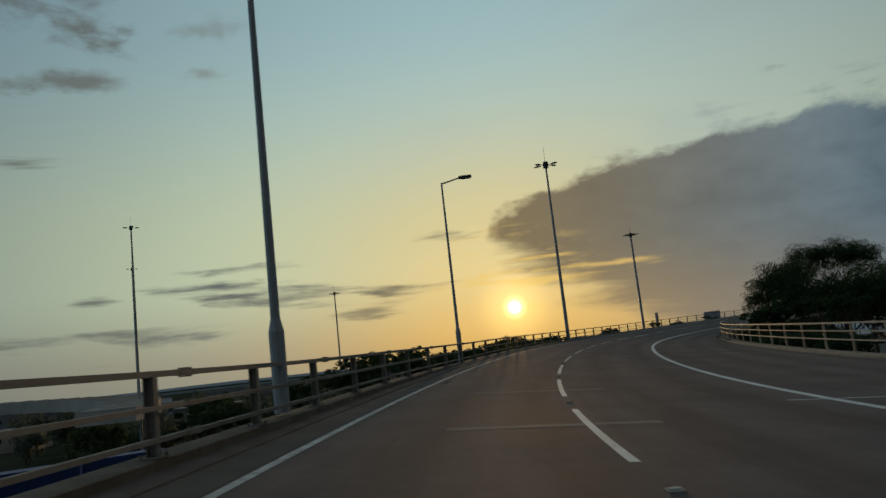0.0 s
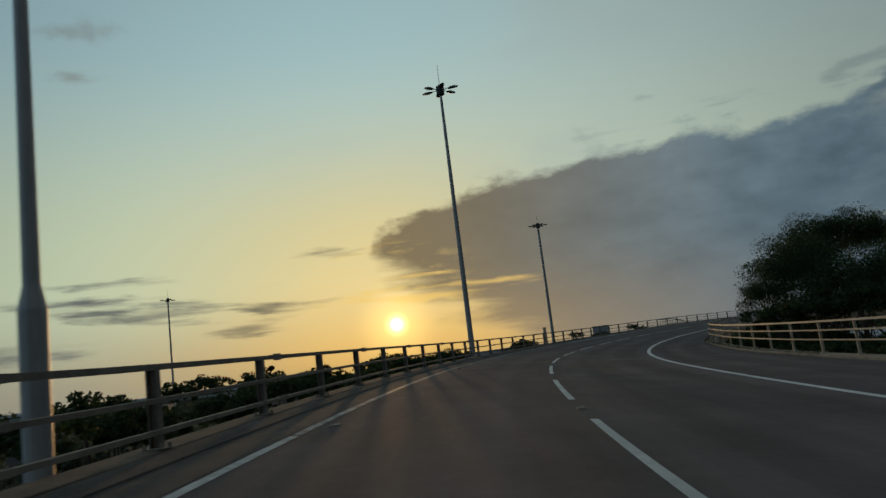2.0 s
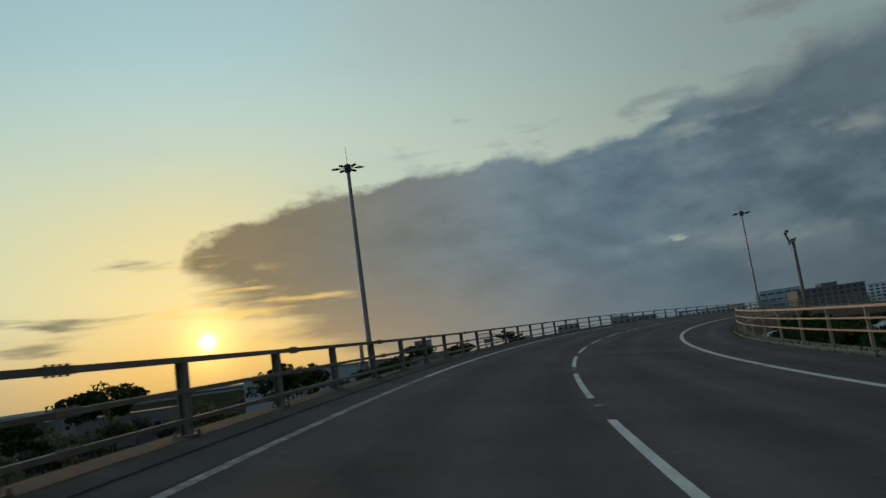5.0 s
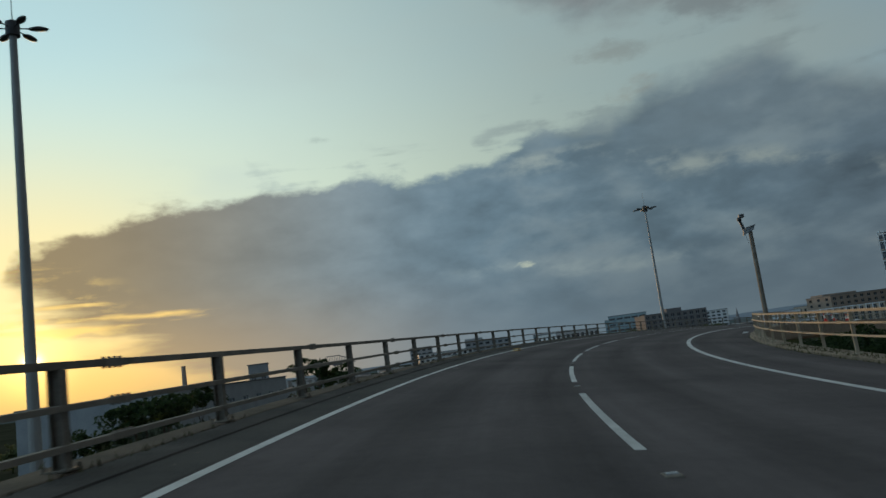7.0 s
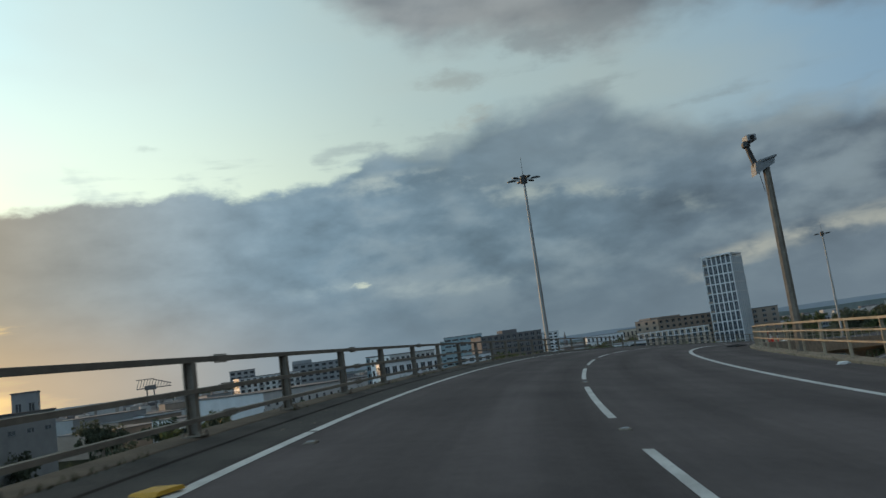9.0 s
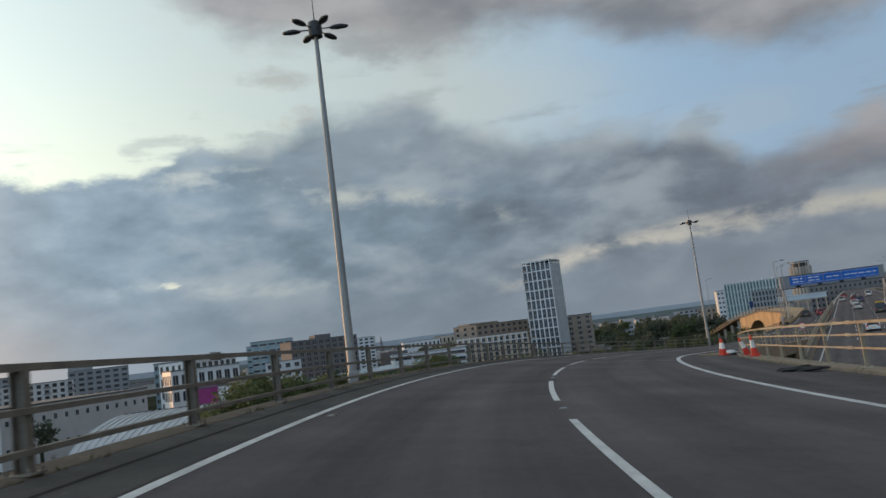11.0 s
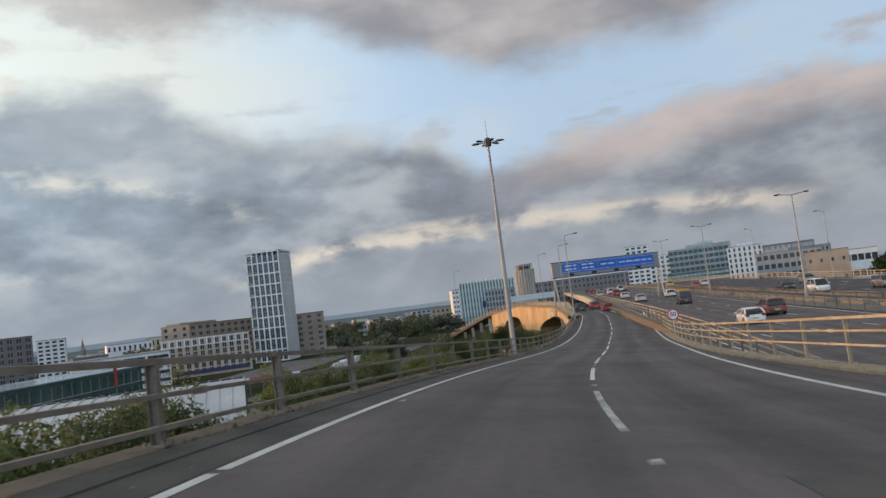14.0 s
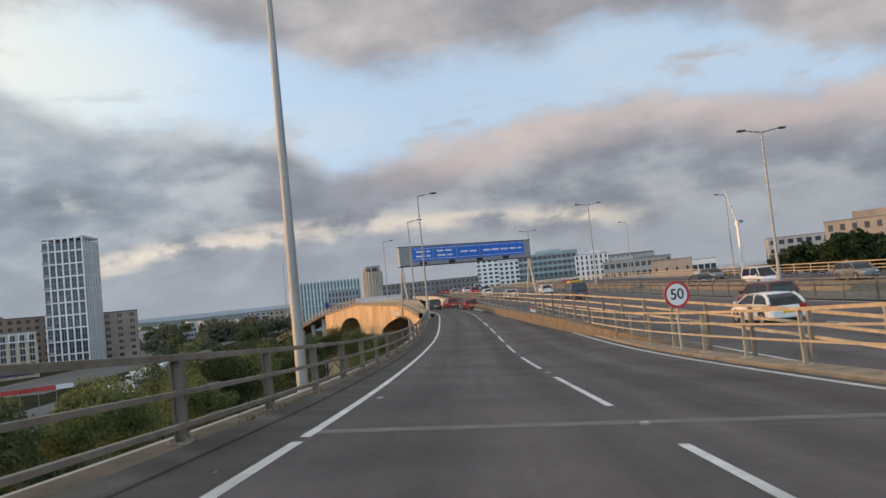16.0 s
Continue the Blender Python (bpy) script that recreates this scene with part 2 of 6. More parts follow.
# unseen overhead sky, its grey chosen to light the ground
sky = blend(M_("MULTIPLY", step(EL, 30, 48), 0.8), sky, (0.48, 0.515, 0.565))
sky = blend(step(EL, 0.0, -3.0), sky, (0.12, 0.12, 0.12))
west = M_("MULTIPLY", step(AZ, -32, -62), step(AZ, -165, -125))      # unseen clear sky left of the sun, brightened as a fill for the foreground
gain = M_("ADD", M_("SUBTRACT", 1.0, M_("MULTIPLY", step(OFF, 62, 88), 0.14)), M_("ADD", M_("MULTIPLY", west, 0.85), M_("ADD", M_("MULTIPLY", step(OFF, 62, 8), 0.58), M_("MULTIPLY", step(OFF, 46, 12), 0.50))))      # the sky is brighter on the sun's side
back = put("ShaderNodeBackground")
wt.links.new(gain, back.inputs["Strength"])
wt.links.new(sky, back.inputs["Color"])
out = put("ShaderNodeOutputWorld")
wt.links.new(back.outputs[0], out.inputs[0])

sun = new("sun", bpy.data.lights.new("sun", "SUN"))
sun.data.energy, sun.data.angle, sun.data.color = 2.5, radians(1.5), (1.0, 0.50, 0.20)
sun.matrix_world = look(Vector(sun_way) * 100, (0, 0, 0))

# ---- materials ----


def material(name, dark, light, rough=0.7, scale=4.0, bump=0.15, metal=0.0, fine_scale=60.0, streaks=1.0, island=False, spec=0.5):
    """A surface with stains at one scale and grain at another."""
    m = bpy.data.materials.new(name)
    m.use_nodes = True
    tree = m.node_tree
    p_, q_, blend_, ramp_, step_ = nodes_of(tree)
    shader = tree.nodes["Principled BSDF"]
    tc = p_("ShaderNodeTexCoord")
    mp = p_("ShaderNodeMapping")
    mp.inputs["Scale"].default_value = (1, 1, streaks)
    tree.links.new(tc.outputs["Object"], mp.inputs[0])
    a = p_("ShaderNodeTexNoise", Scale=scale, Detail=5.0, Roughness=0.6)
    b = p_("ShaderNodeTexNoise", Scale=fine_scale, Detail=3.0, Roughness=0.7)
    for n in (a, b):
        tree.links.new(mp.outputs[0], n.inputs["Vector"])
    mixed = q_("ADD", q_("MULTIPLY", a.outputs["Fac"], 0.65), q_("MULTIPLY", b.outputs["Fac"], 0.35))
    info = p_("ShaderNodeObjectInfo")
    vary = info.outputs["Random"]
    if island:
        vary = p_("ShaderNodeNewGeometry").outputs["Random Per Island"]
    mixed = q_("ADD", mixed, q_("MULTIPLY", q_("SUBTRACT", vary, 0.5), 0.45 if island else 0.16))
    tone = blend_(step_(mixed, 0.30, 0.70), dark, light)
    tree.links.new(tone, shader.inputs["Base Color"])
    tree.links.new(q_("ADD", q_("MULTIPLY", q_("SUBTRACT", a.outputs["Fac"], 0.5), 0.3), rough), shader.inputs["Roughness"])
    shader.inputs["Metallic"].default_value = metal
    shader.inputs["Specular IOR Level"].default_value = spec
    if bump:
        bp = p_("ShaderNodeBump", Strength=bump, Distance=0.02)
        tree.links.new(b.outputs["Fac"], bp.inputs["Height"])
        tree.links.new(bp.outputs[0], shader.inputs["Normal"])
    return m


def leaf_material(name, dark, light):
    m = material(name, dark, light, 0.6, 0.8, 0, 0, 6.0, island=True, spec=0.2)
    tree = m.node_tree
    shader = tree.nodes["Principled BSDF"]
    thin = tree.nodes.new("ShaderNodeBsdfTranslucent")
    tree.links.new(shader.inputs["Base Color"].links[0].from_socket, thin.inputs["Color"])
    both = tree.nodes.new("ShaderNodeMixShader")
    both.inputs[0].default_value = 0.42
    tree.links.new(shader.outputs[0], both.inputs[1])
    tree.links.new(thin.outputs[0], both.inputs[2])
    tree.links.new(both.outputs[0], tree.nodes["Material Output"].inputs["Surface"])
    return m


ASPHALT = material("worn_asphalt", (0.090, 0.080, 0.079), (0.149, 0.131, 0.128), 0.88, 0.35, 0.5, 0, 90, spec=0.06)
def lane_wear(m):
    """Paler polished wheel tracks and long stains, along the mesh's own (across, along) coordinates."""
    tree = m.node_tree
    p_, q_, blend_, ramp_, step_ = nodes_of(tree)
    shader = tree.nodes["Principled BSDF"]
    old = shader.inputs["Base Color"].links[0].from_socket
    uv = p_("ShaderNodeUVMap")
    cut = p_("ShaderNodeSeparateXYZ")
    tree.links.new(uv.outputs[0], cut.inputs[0])
    join = p_("ShaderNodeCombineXYZ")
    tree.links.new(q_("MULTIPLY", cut.outputs[0], 1.6), join.inputs[0])
    tree.links.new(q_("MULTIPLY", cut.outputs[1], 0.045), join.inputs[1])
    n = p_("ShaderNodeTexNoise", Scale=1.0, Detail=6.0, Roughness=0.65)
    tree.links.new(join.outputs[0], n.inputs["Vector"])
    track = q_("MULTIPLY", q_("COSINE", q_("MULTIPLY", cut.outputs[0], 3.45)), 0.10)
    tc = p_("ShaderNodeTexCoord")
    spots = p_("ShaderNodeTexNoise", Scale=5.0, Detail=9.0, Roughness=0.85)
    tree.links.new(tc.outputs["Object"], spots.inputs["Vector"])
    f = q_("ADD", q_("ADD", 0.30, q_("MULTIPLY", n.outputs["Fac"], 0.80)), track)
    f = q_("ADD", f, q_("MULTIPLY", spots.outputs["Fac"], 0.64))
    grey = p_("ShaderNodeCombineColor")
    for k in range(3):
        tree.links.new(f, grey.inputs[k])
    tree.links.new(blend_(1.0, old, grey.outputs[0], "MULTIPLY"), shader.inputs["Base Color"])
    return m


lane_wear(ASPHALT)
GUTTER = material("dirty_gutter_asphalt", (0.028, 0.026, 0.025), (0.095, 0.086, 0.076), 0.9, 0.9, 0.4, 0, 40)
VERGE = material("gritty_verge_asphalt", (0.042, 0.038, 0.035), (0.150, 0.136, 0.120), 0.95, 0.9, 0.5, 0, 34)
PAINT = material("worn_road_paint", (0.42, 0.42, 0.40), (0.74, 0.74, 0.71), 0.6, 1.6, 0.3, 0, 26)
DULLPAINT = material("worn_and_glare_dulled_paint", (0.13, 0.13, 0.125), (0.62, 0.62, 0.60), 0.7, 3.5, 0.3, 0, 12)
CONCRETE = material("weathered_concrete", (0.11, 0.095, 0.078), (0.26, 0.225, 0.18), 0.9, 1.3, 0.4, 0, 30, 0.5)
KERBCON = material("sandy_kerb_concrete", (0.165, 0.125, 0.085), (0.33, 0.26, 0.185), 0.95, 1.3, 0.5, 0, 25)
BROWNCON = material("brown_stained_concrete", (0.075, 0.058, 0.040), (0.19, 0.145, 0.102), 0.95, 1.6, 0.6, 0, 22)
PALECON = material("pale_concrete", (0.34, 0.31, 0.27), (0.50, 0.47, 0.42), 0.9, 0.4, 0.3, 0, 12, 0.5)
STEEL = material("dull_galvanised_steel", (0.15, 0.132, 0.108), (0.28, 0.248, 0.205), 0.75, 3, 0.15, 0.1, 40, spec=0.25)
# galvanised steel again, lighter and tan: evening sunlight put into the colour
SUNSTEEL = material("sun_tinted_galvanised_steel", (0.32, 0.26, 0.18), (0.50, 0.44, 0.34), 0.7, 2.5, 0.2, 0.1, 30, spec=0.25)
MAST = material("grey_mast_steel", (0.25, 0.255, 0.25), (0.38, 0.385, 0.38), 0.55, 1.2, 0.1, 0.2, 30, 0.2)
DARKMETAL = material("dark_painted_metal", (0.03, 0.032, 0.034), (0.06, 0.062, 0.064), 0.5, 3, 0.1, 0.2, 40)
LENS = material("lantern_glass", (0.25, 0.26, 0.27), (0.42, 0.43, 0.44), 0.25, 8, 0, 0, 50)
YELLOW = material("dusty_yellow_plastic", (0.48, 0.27, 0.02), (0.66, 0.40, 0.04), 0.6, 8, 0.2, 0, 50)
ORANGE = material("red_orange_cone_plastic", (0.55, 0.030, 0.014), (0.72, 0.060, 0.028), 0.5, 6, 0.1, 0, 50)
WHITE = material("white_paint", (0.66, 0.66, 0.65), (0.80, 0.80, 0.79), 0.5, 2, 0.05, 0, 40)
RED = material("sign_red", (0.42, 0.015, 0.02), (0.52, 0.03, 0.03), 0.4, 4, 0, 0, 40)
BLACK = material("sign_black", (0.012, 0.012, 0.012), (0.02, 0.02, 0.02), 0.5, 4, 0, 0, 40)
BLUE = material("sign_blue", (0.010, 0.12, 0.50), (0.018, 0.155, 0.60), 0.4, 2, 0, 0, 30)
SIGNGREY = material("grey_sign_panel", (0.20, 0.21, 0.22), (0.30, 0.31, 0.32), 0.6, 2, 0.1, 0.2, 30)
RUBBER = material("black_rubber", (0.012, 0.012, 0.012), (0.028, 0.028, 0.028), 0.85, 6, 0.2, 0, 60)
GLASS = material("dark_car_glass", (0.010, 0.012, 0.014), (0.02, 0.022, 0.025), 0.08, 3, 0, 0, 30)
CHROME = material("bare_metal", (0.45, 0.45, 0.45), (0.6, 0.6, 0.6), 0.3, 5, 0, 0.9, 40)
TAIL = material("red_lamp_plastic", (0.35, 0.008, 0.008), (0.5, 0.02, 0.02), 0.25, 5, 0, 0, 40)
HEAD = material("clear_lamp_plastic", (0.55, 0.55, 0.55), (0.75, 0.75, 0.75), 0.15, 5, 0, 0, 40)
GROUND = material("rough_ground", (0.020, 0.026, 0.015), (0.060, 0.060, 0.042), 1.0, 0.012, 0.3, 0, 0.10, spec=0.0)
LOT = material("car_park_asphalt", (0.07, 0.07, 0.072), (0.14, 0.14, 0.14), 0.9, 0.05, 0.2, 0, 1.5)
WATER = material("river_water", (0.02, 0.028, 0.03), (0.03, 0.04, 0.045), 0.12, 0.05, 0.2, 0, 1.0)
GRASS = material("dry_verge_grass", (0.032, 0.042, 0.014), (0.095, 0.092, 0.036), 0.95, 1.2, 0.6, 0, 30)
WINDOW = material("dark_window_glass", (0.018, 0.022, 0.028), (0.05, 0.06, 0.07), 0.12, 0.3, 0, 0, 2.0)
TOWERGLASS = material("tower_window_glass", (0.020, 0.030, 0.045), (0.075, 0.095, 0.125), 0.1, 0.2, 0, 0, 0.6)
GREENGLASS = material("green_tinted_glass", (0.030, 0.075, 0.075), (0.085, 0.155, 0.15), 0.15, 0.2, 0, 0, 1.0)
PALEGLASS = material("pale_blue_glass", (0.16, 0.24, 0.28), (0.34, 0.44, 0.48), 0.15, 0.15, 0, 0, 0.8)
CREAM = material("white_cladding", (0.60, 0.61, 0.62), (0.76, 0.77, 0.78), 0.6, 0.15, 0.05, 0, 3)
GREYCLAD = material("grey_cladding", (0.24, 0.255, 0.27), (0.36, 0.375, 0.39), 0.7, 0.15, 0.05, 0, 3)
BEIGE = material("buff_brick", (0.40, 0.335, 0.26), (0.60, 0.51, 0.40), 0.9, 0.12, 0.1, 0, 4)
BROWN = material("brown_brick", (0.26, 0.21, 0.17), (0.40, 0.33, 0.27), 0.9, 0.12, 0.1, 0, 4)
DARKBRICK = material("dark_grey_brick", (0.13, 0.125, 0.13), (0.215, 0.205, 0.205), 0.9, 0.12, 0.1, 0, 4)
ROOFGREY = material("grey_flat_roof", (0.12, 0.125, 0.13), (0.2, 0.2, 0.205), 0.9, 0.3, 0.1, 0, 4)
SHEDROOF = material("weathered_pale_sheet_roof", (0.36, 0.38, 0.40), (0.55, 0.57, 0.58), 0.5, 0.12, 0.1, 0.2, 2.0)
REDPAINT = material("red_cladding", (0.32, 0.03, 0.03), (0.45, 0.06, 0.05), 0.6, 0.5, 0.05, 0, 5)
BLUEBOX = material("blue_painted_steel", (0.012, 0.026, 0.10), (0.022, 0.046, 0.17), 0.6, 0.7, 0.2, 0, 8)
BARK = material("tree_bark", (0.045, 0.035, 0.025), (0.10, 0.08, 0.06), 0.95, 6, 0.6, 0, 30, 0.3)
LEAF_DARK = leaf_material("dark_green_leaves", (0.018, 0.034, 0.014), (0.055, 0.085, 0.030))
LEAF_MID = leaf_material("green_leaves", (0.055, 0.080, 0.038), (0.165, 0.195, 0.090))
LEAF_DRY = leaf_material("yellow_green_leaves", (0.075, 0.100, 0.040), (0.205, 0.245, 0.095))
# leaves of the far woods, greyed and lightened to hold the haze
LEAF_HAZE = leaf_material("haze_greyed_leaves", (0.066, 0.082, 0.058), (0.155, 0.175, 0.122))
TEAL = material("pale_teal_glass_cladding", (0.24, 0.34, 0.345), (0.38, 0.47, 0.47), 0.35, 0.2, 0, 0, 1.0)
SIDEPANEL = material("pale_blue_wall_panel", (0.40, 0.47, 0.53), (0.54, 0.60, 0.65), 0.35, 0.2, 0, 0, 1.0)
# concrete with the low sun's orange mixed into its base colour
SUNCON = material("sun_tinted_concrete", (0.30, 0.195, 0.10), (0.58, 0.41, 0.24), 0.9, 0.45, 0.3, 0, 5, 0.35)
JOINT = material("worn_joint_strip", (0.105, 0.098, 0.092), (0.20, 0.188, 0.175), 0.9, 2.5, 0.3, 0, 30)
MAGENTA = material("magenta_cladding", (0.22, 0.02, 0.13), (0.32, 0.04, 0.19), 0.6, 0.5, 0.05, 0, 5)
# both hill colours are paled and greyed to carry the distance haze
HILL = material("hazy_hill", (0.27, 0.30, 0.335), (0.33, 0.36, 0.395), 1.0, 0.002, 0, 0, 0.02, spec=0.0)
NEARHILL = material("hazy_wooded_rise", (0.105, 0.125, 0.120), (0.175, 0.195, 0.190), 1.0, 0.006, 0, 0, 0.05, spec=0.0)
TOWN = material("mixed_town_walls", (0.16, 0.16, 0.17), (0.52, 0.50, 0.48), 0.9, 0.02, 0, 0, 0.2, island=True)
PURPLE = material("dark_purple_cladding", (0.035, 0.030, 0.085), (0.065, 0.055, 0.14), 0.6, 0.5, 0.05, 0, 5)
PLATE = material("yellow_plate", (0.55, 0.40, 0.04), (0.68, 0.52, 0.08), 0.5, 3, 0, 0, 30)
WOOD = material("weathered_timber", (0.30, 0.21, 0.10), (0.48, 0.36, 0.19), 0.85, 5, 0.3, 0, 40)
PLASTICBAG = material("crumpled_white_plastic", (0.55, 0.55, 0.54), (0.75, 0.75, 0.74), 0.5, 12, 0.4, 0, 60)

# ---- mesh helpers ----


def part(name, bm, mat_, parent=None, label=""):
    me = bpy.data.meshes.new(name)
    bm.to_mesh(me)
    bm.free()
    me.materials.append(mat_)
    ob = new(name, me)
    if parent is not None:
        ob.parent = parent
    if label:
        ob["label"] = label
    return ob


def share(name, me, parent, m=None):
    """One more object on a mesh that is there already."""
    ob = new(name, me)
    ob.parent = parent
    if m is not None:
        ob.matrix_basis = m
    return ob


def thing(name, label, category, group="", kind="", m=None):
    ob = new(name)
    tagged(ob, label, category, group, kind)
    if m is not None:
        ob.matrix_world = m
    return ob


def box(bm, x0, y0, z0, x1, y1, z1, m=None, bevel=0.0):
    g = bmesh.ops.create_cube(bm, size=1)
    vs = g["verts"]
    t = Matrix.Translation(((x0 + x1) / 2, (y0 + y1) / 2, (z0 + z1) / 2)) @ Matrix.Diagonal((abs(x1 - x0), abs(y1 - y0), abs(z1 - z0), 1))
    bmesh.ops.transform(bm, matrix=(m @ t) if m is not None else t, verts=vs)
    if bevel:
        es = list({e for v in vs for e in v.link_edges})
        bmesh.ops.bevel(bm, geom=es, offset=bevel, segments=2, affect="EDGES", profile=0.5)
    return bm


def boxm(*a, **k):
    return box(bmesh.new(), *a, **k)


def tube(bm, a, b, r0, r1, seg=10):
    a, b = Vector(a), Vector(b)
    d = b - a
    m = Matrix.Translation((a + b) / 2) @ d.to_track_quat("Z", "Y").to_matrix().to_4x4()
    bmesh.ops.create_cone(bm, cap_ends=True, segments=seg, radius1=r0, radius2=r1, depth=d.length, matrix=m)
    return bm


def lathe(bm, prof, seg=20, m=None):
    """A turned shape from (radius, height) pairs."""
    rings = []
    for r, z in prof:
        rings.append([bm.verts.new((r * math.cos(2 * math.pi * i / seg), r * math.sin(2 * math.pi * i / seg), z)) for i in range(seg)])
    for a, b in zip(rings, rings[1:]):
        for i in range(seg):
            bm.faces.new((a[i], a[(i + 1) % seg], b[(i + 1) % seg], b[i]))
    bm.faces.new(rings[-1])
    bm.faces.new(rings[0][::-1])
    if m is not None:
        bmesh.ops.transform(bm, matrix=m, verts=[v for r in rings for v in r])
    return bm


def extrude_profile(bm, prof, y0, y1):
    """A closed outline in x and z, drawn out along y."""
    a = [bm.verts.new((x, y0, z)) for x, z in prof]
    b = [bm.verts.new((x, y1, z)) for x, z in prof]
    n = len(prof)
    for i in range(n):
        bm.faces.new((a[i], a[(i + 1) % n], b[(i + 1) % n], b[i]))
    bm.faces.new(a[::-1])
    bm.faces.new(b)
    bmesh.ops.recalc_face_normals(bm, faces=bm.faces[:])
    return bm


# ---- the ramp's line: heading and grade in degrees every 20 m, crossfall every 80 m ----
HEADING = [4.9, -1.89, -8.82, -14.13, -19.34, -27.56, -34.24, -41.33, -49.55, -57.78, -63.77, -73.63, -81.46, -90.77, -94.86, -94.33, -94.88, -93.34, -92.65, -88.7, -83.46, -77.43, -74.4, -71.4, -68.4]
GRADE = [-1.86, -0.51, 0.86, 1.1, 0.78, 0.88, 0.99, 1.07, 0.8, 0.1, -0.6, -1.64, -2.9, -3.34, -3.48, -2.66, -1.01, 0.38, 0.30, 0.16, 0.03, -0.04, -0.04, -0.04, -0.04]
CROSS = [2.83, 4.97, 5.81, 5.42, 2.75, 2.44, 2.29]
ARC = np.arange(-20.0, 460.5, 1.0)


def through_knots(values, at_):
    """A smooth curve through even knots from -20 to 460 m."""
    gap = 480.0 / (len(values) - 1)
    u = (at_ + 20.0) / gap
    i = np.clip(u.astype(int), 0, len(values) - 2)
    f = u - i
    y = np.concatenate([[2 * values[0] - values[1]], values, [2 * values[-1] - values[-2]]])
    a, b, c, d = y[i], y[i + 1], y[i + 2], y[i + 3]
    return b + 0.5 * f * (c - a + f * (2 * a - 5 * b + 4 * c - d + f * (3 * (b - c) + d - a)))


_h, _g = np.radians(through_knots(HEADING, ARC)), np.radians(through_knots(GRADE, ARC))
_step = np.stack([-np.sin(_h) * np.cos(_g), np.cos(_h) * np.cos(_g), np.sin(_g)], 1)
LINE = np.concatenate([[[0, 0, 0]], np.cumsum((_step[1:] + _step[:-1]) / 2, 0)])
LINE -= LINE[20]
_c = np.radians(np.interp(ARC, np.linspace(-20, 460, len(CROSS)), CROSS))
ASIDE = np.stack([np.cos(_h) * np.cos(_c), np.sin(_h) * np.cos(_c), -np.sin(_c)], 1)


def at(s, lat=0.0, h=0.0):
    """A place on the ramp: metres along it, to the right of the line, and above the surface."""
    p0 = [np.interp(s, ARC, LINE[:, k]) + lat * np.interp(s, ARC, ASIDE[:, k]) for k in range(3)]
    return Vector((p0[0], p0[1], p0[2] + h))


def turn_at(s):
    return math.degrees(np.interp(s, ARC, np.unwrap(_h)))


def stand(s, lat, h=0.0):
    """A pose upright on the ramp, y along it."""
    p0 = at(s, lat, h)
    return pose(p0.x, p0.y, p0.z, 0, 0, turn_at(s))


def lift(s):
    """The outer parapet stands a little higher near the start and lower towards the end."""
    return float(np.interp(s, [22, 38, 256, 274], [0.09, 0.0, 0.0, -0.03]))


def sweep(bm, outline, s0, s1, step_=2.0, lat_of=None, up=None):
    """A closed outline of (lat, h) drawn along the ramp."""
    n = max(1, int(math.ceil((s1 - s0) / step_)))
    rows = []
    for i in range(n + 1):
        s = s0 + (s1 - s0) * i / n
        o = lat_of(s) if lat_of else 0.0
        z = up(s) if up else 0.0
        rows.append([bm.verts.new(at(s, a + o, h + z)) for a, h in outline])
    k = len(outline)
    for a, b in zip(rows, rows[1:]):
        for j in range(k):
            bm.faces.new((a[j], a[(j + 1) % k], b[(j + 1) % k], b[j]))
    bm.faces.new(rows[0][::-1])
    bm.faces.new(rows[-1])
    bmesh.ops.recalc_face_normals(bm, faces=bm.faces[:])
    return bm


def strip(bm, lat0, lat1, s0, s1, h=0.004, step_=1.0):
    n = max(1, int(math.ceil((s1 - s0) / step_)))
    rows = []
    for i in range(n + 1):
        s = s0 + (s1 - s0) * i / n
        rows.append((bm.verts.new(at(s, lat0, h)), bm.verts.new(at(s, lat1, h))))
    for a, b in zip(rows, rows[1:]):
        bm.faces.new((a[0], a[1], b[1], b[0]))
    return bm


def right_rail(s):
    """How far right of the line the inner barrier stands."""
    return float(np.interp(s, [-20, 20, 60, 90, 115, 140, 176, 225, 245, 260, 272, 340, 460], [13.4, 13.0, 11.2, 9.3, 8.8, 9.0, 9.45, 9.0, 7.7, 6.7, 6.45, 6.5, 6.4]))


LEFT = -3.40          # the parapet on the outer side
GROUND_Z = -18.0

# ---- ramp deck, kerbs, verges ----
road = thing("road", "dark worn asphalt slip road curving over a viaduct", "road", kind="structure")
bm = bmesh.new()
strips = []
for s in np.arange(-20, 460.1, 1.0):
    r = right_rail(s)
    strips.append([bm.verts.new(at(s, a, 0.0)) for a in (-2.95, -1.2, 0.2, 1.4, 3.4, 5.7, r - 0.35)])
LATS = (-2.95, -1.2, 0.2, 1.4, 3.4, 5.7)
uv_layer = bm.loops.layers.uv.new("lane")
for i, (a, b) in enumerate(zip(strips, strips[1:])):
    for j in range(6):
        f = bm.faces.new((a[j], a[j + 1], b[j + 1], b[j]))
        for l, (jj, ii) in zip(f.loops, ((j, i), (j + 1, i), (j + 1, i + 1), (j, i + 1))):
            l[uv_layer].uv = (LATS[jj] if jj < 6 else right_rail(ii - 20.0) - 0.35, float(ii))
part("carriageway", bm, ASPHALT, road)
part("gutter", strip(bmesh.new(), -2.95, -2.36, -20, 460, 0.004), GUTTER, road, "dirty dark gutter along the kerb")
bm = sweep(bmesh.new(), [(-3.9, -0.02), (-3.9, -0.9), (-1.0, -1.9), (4.5, -1.9), (6.2, -0.9), (6.2, -0.02)], -20, 460, 4)
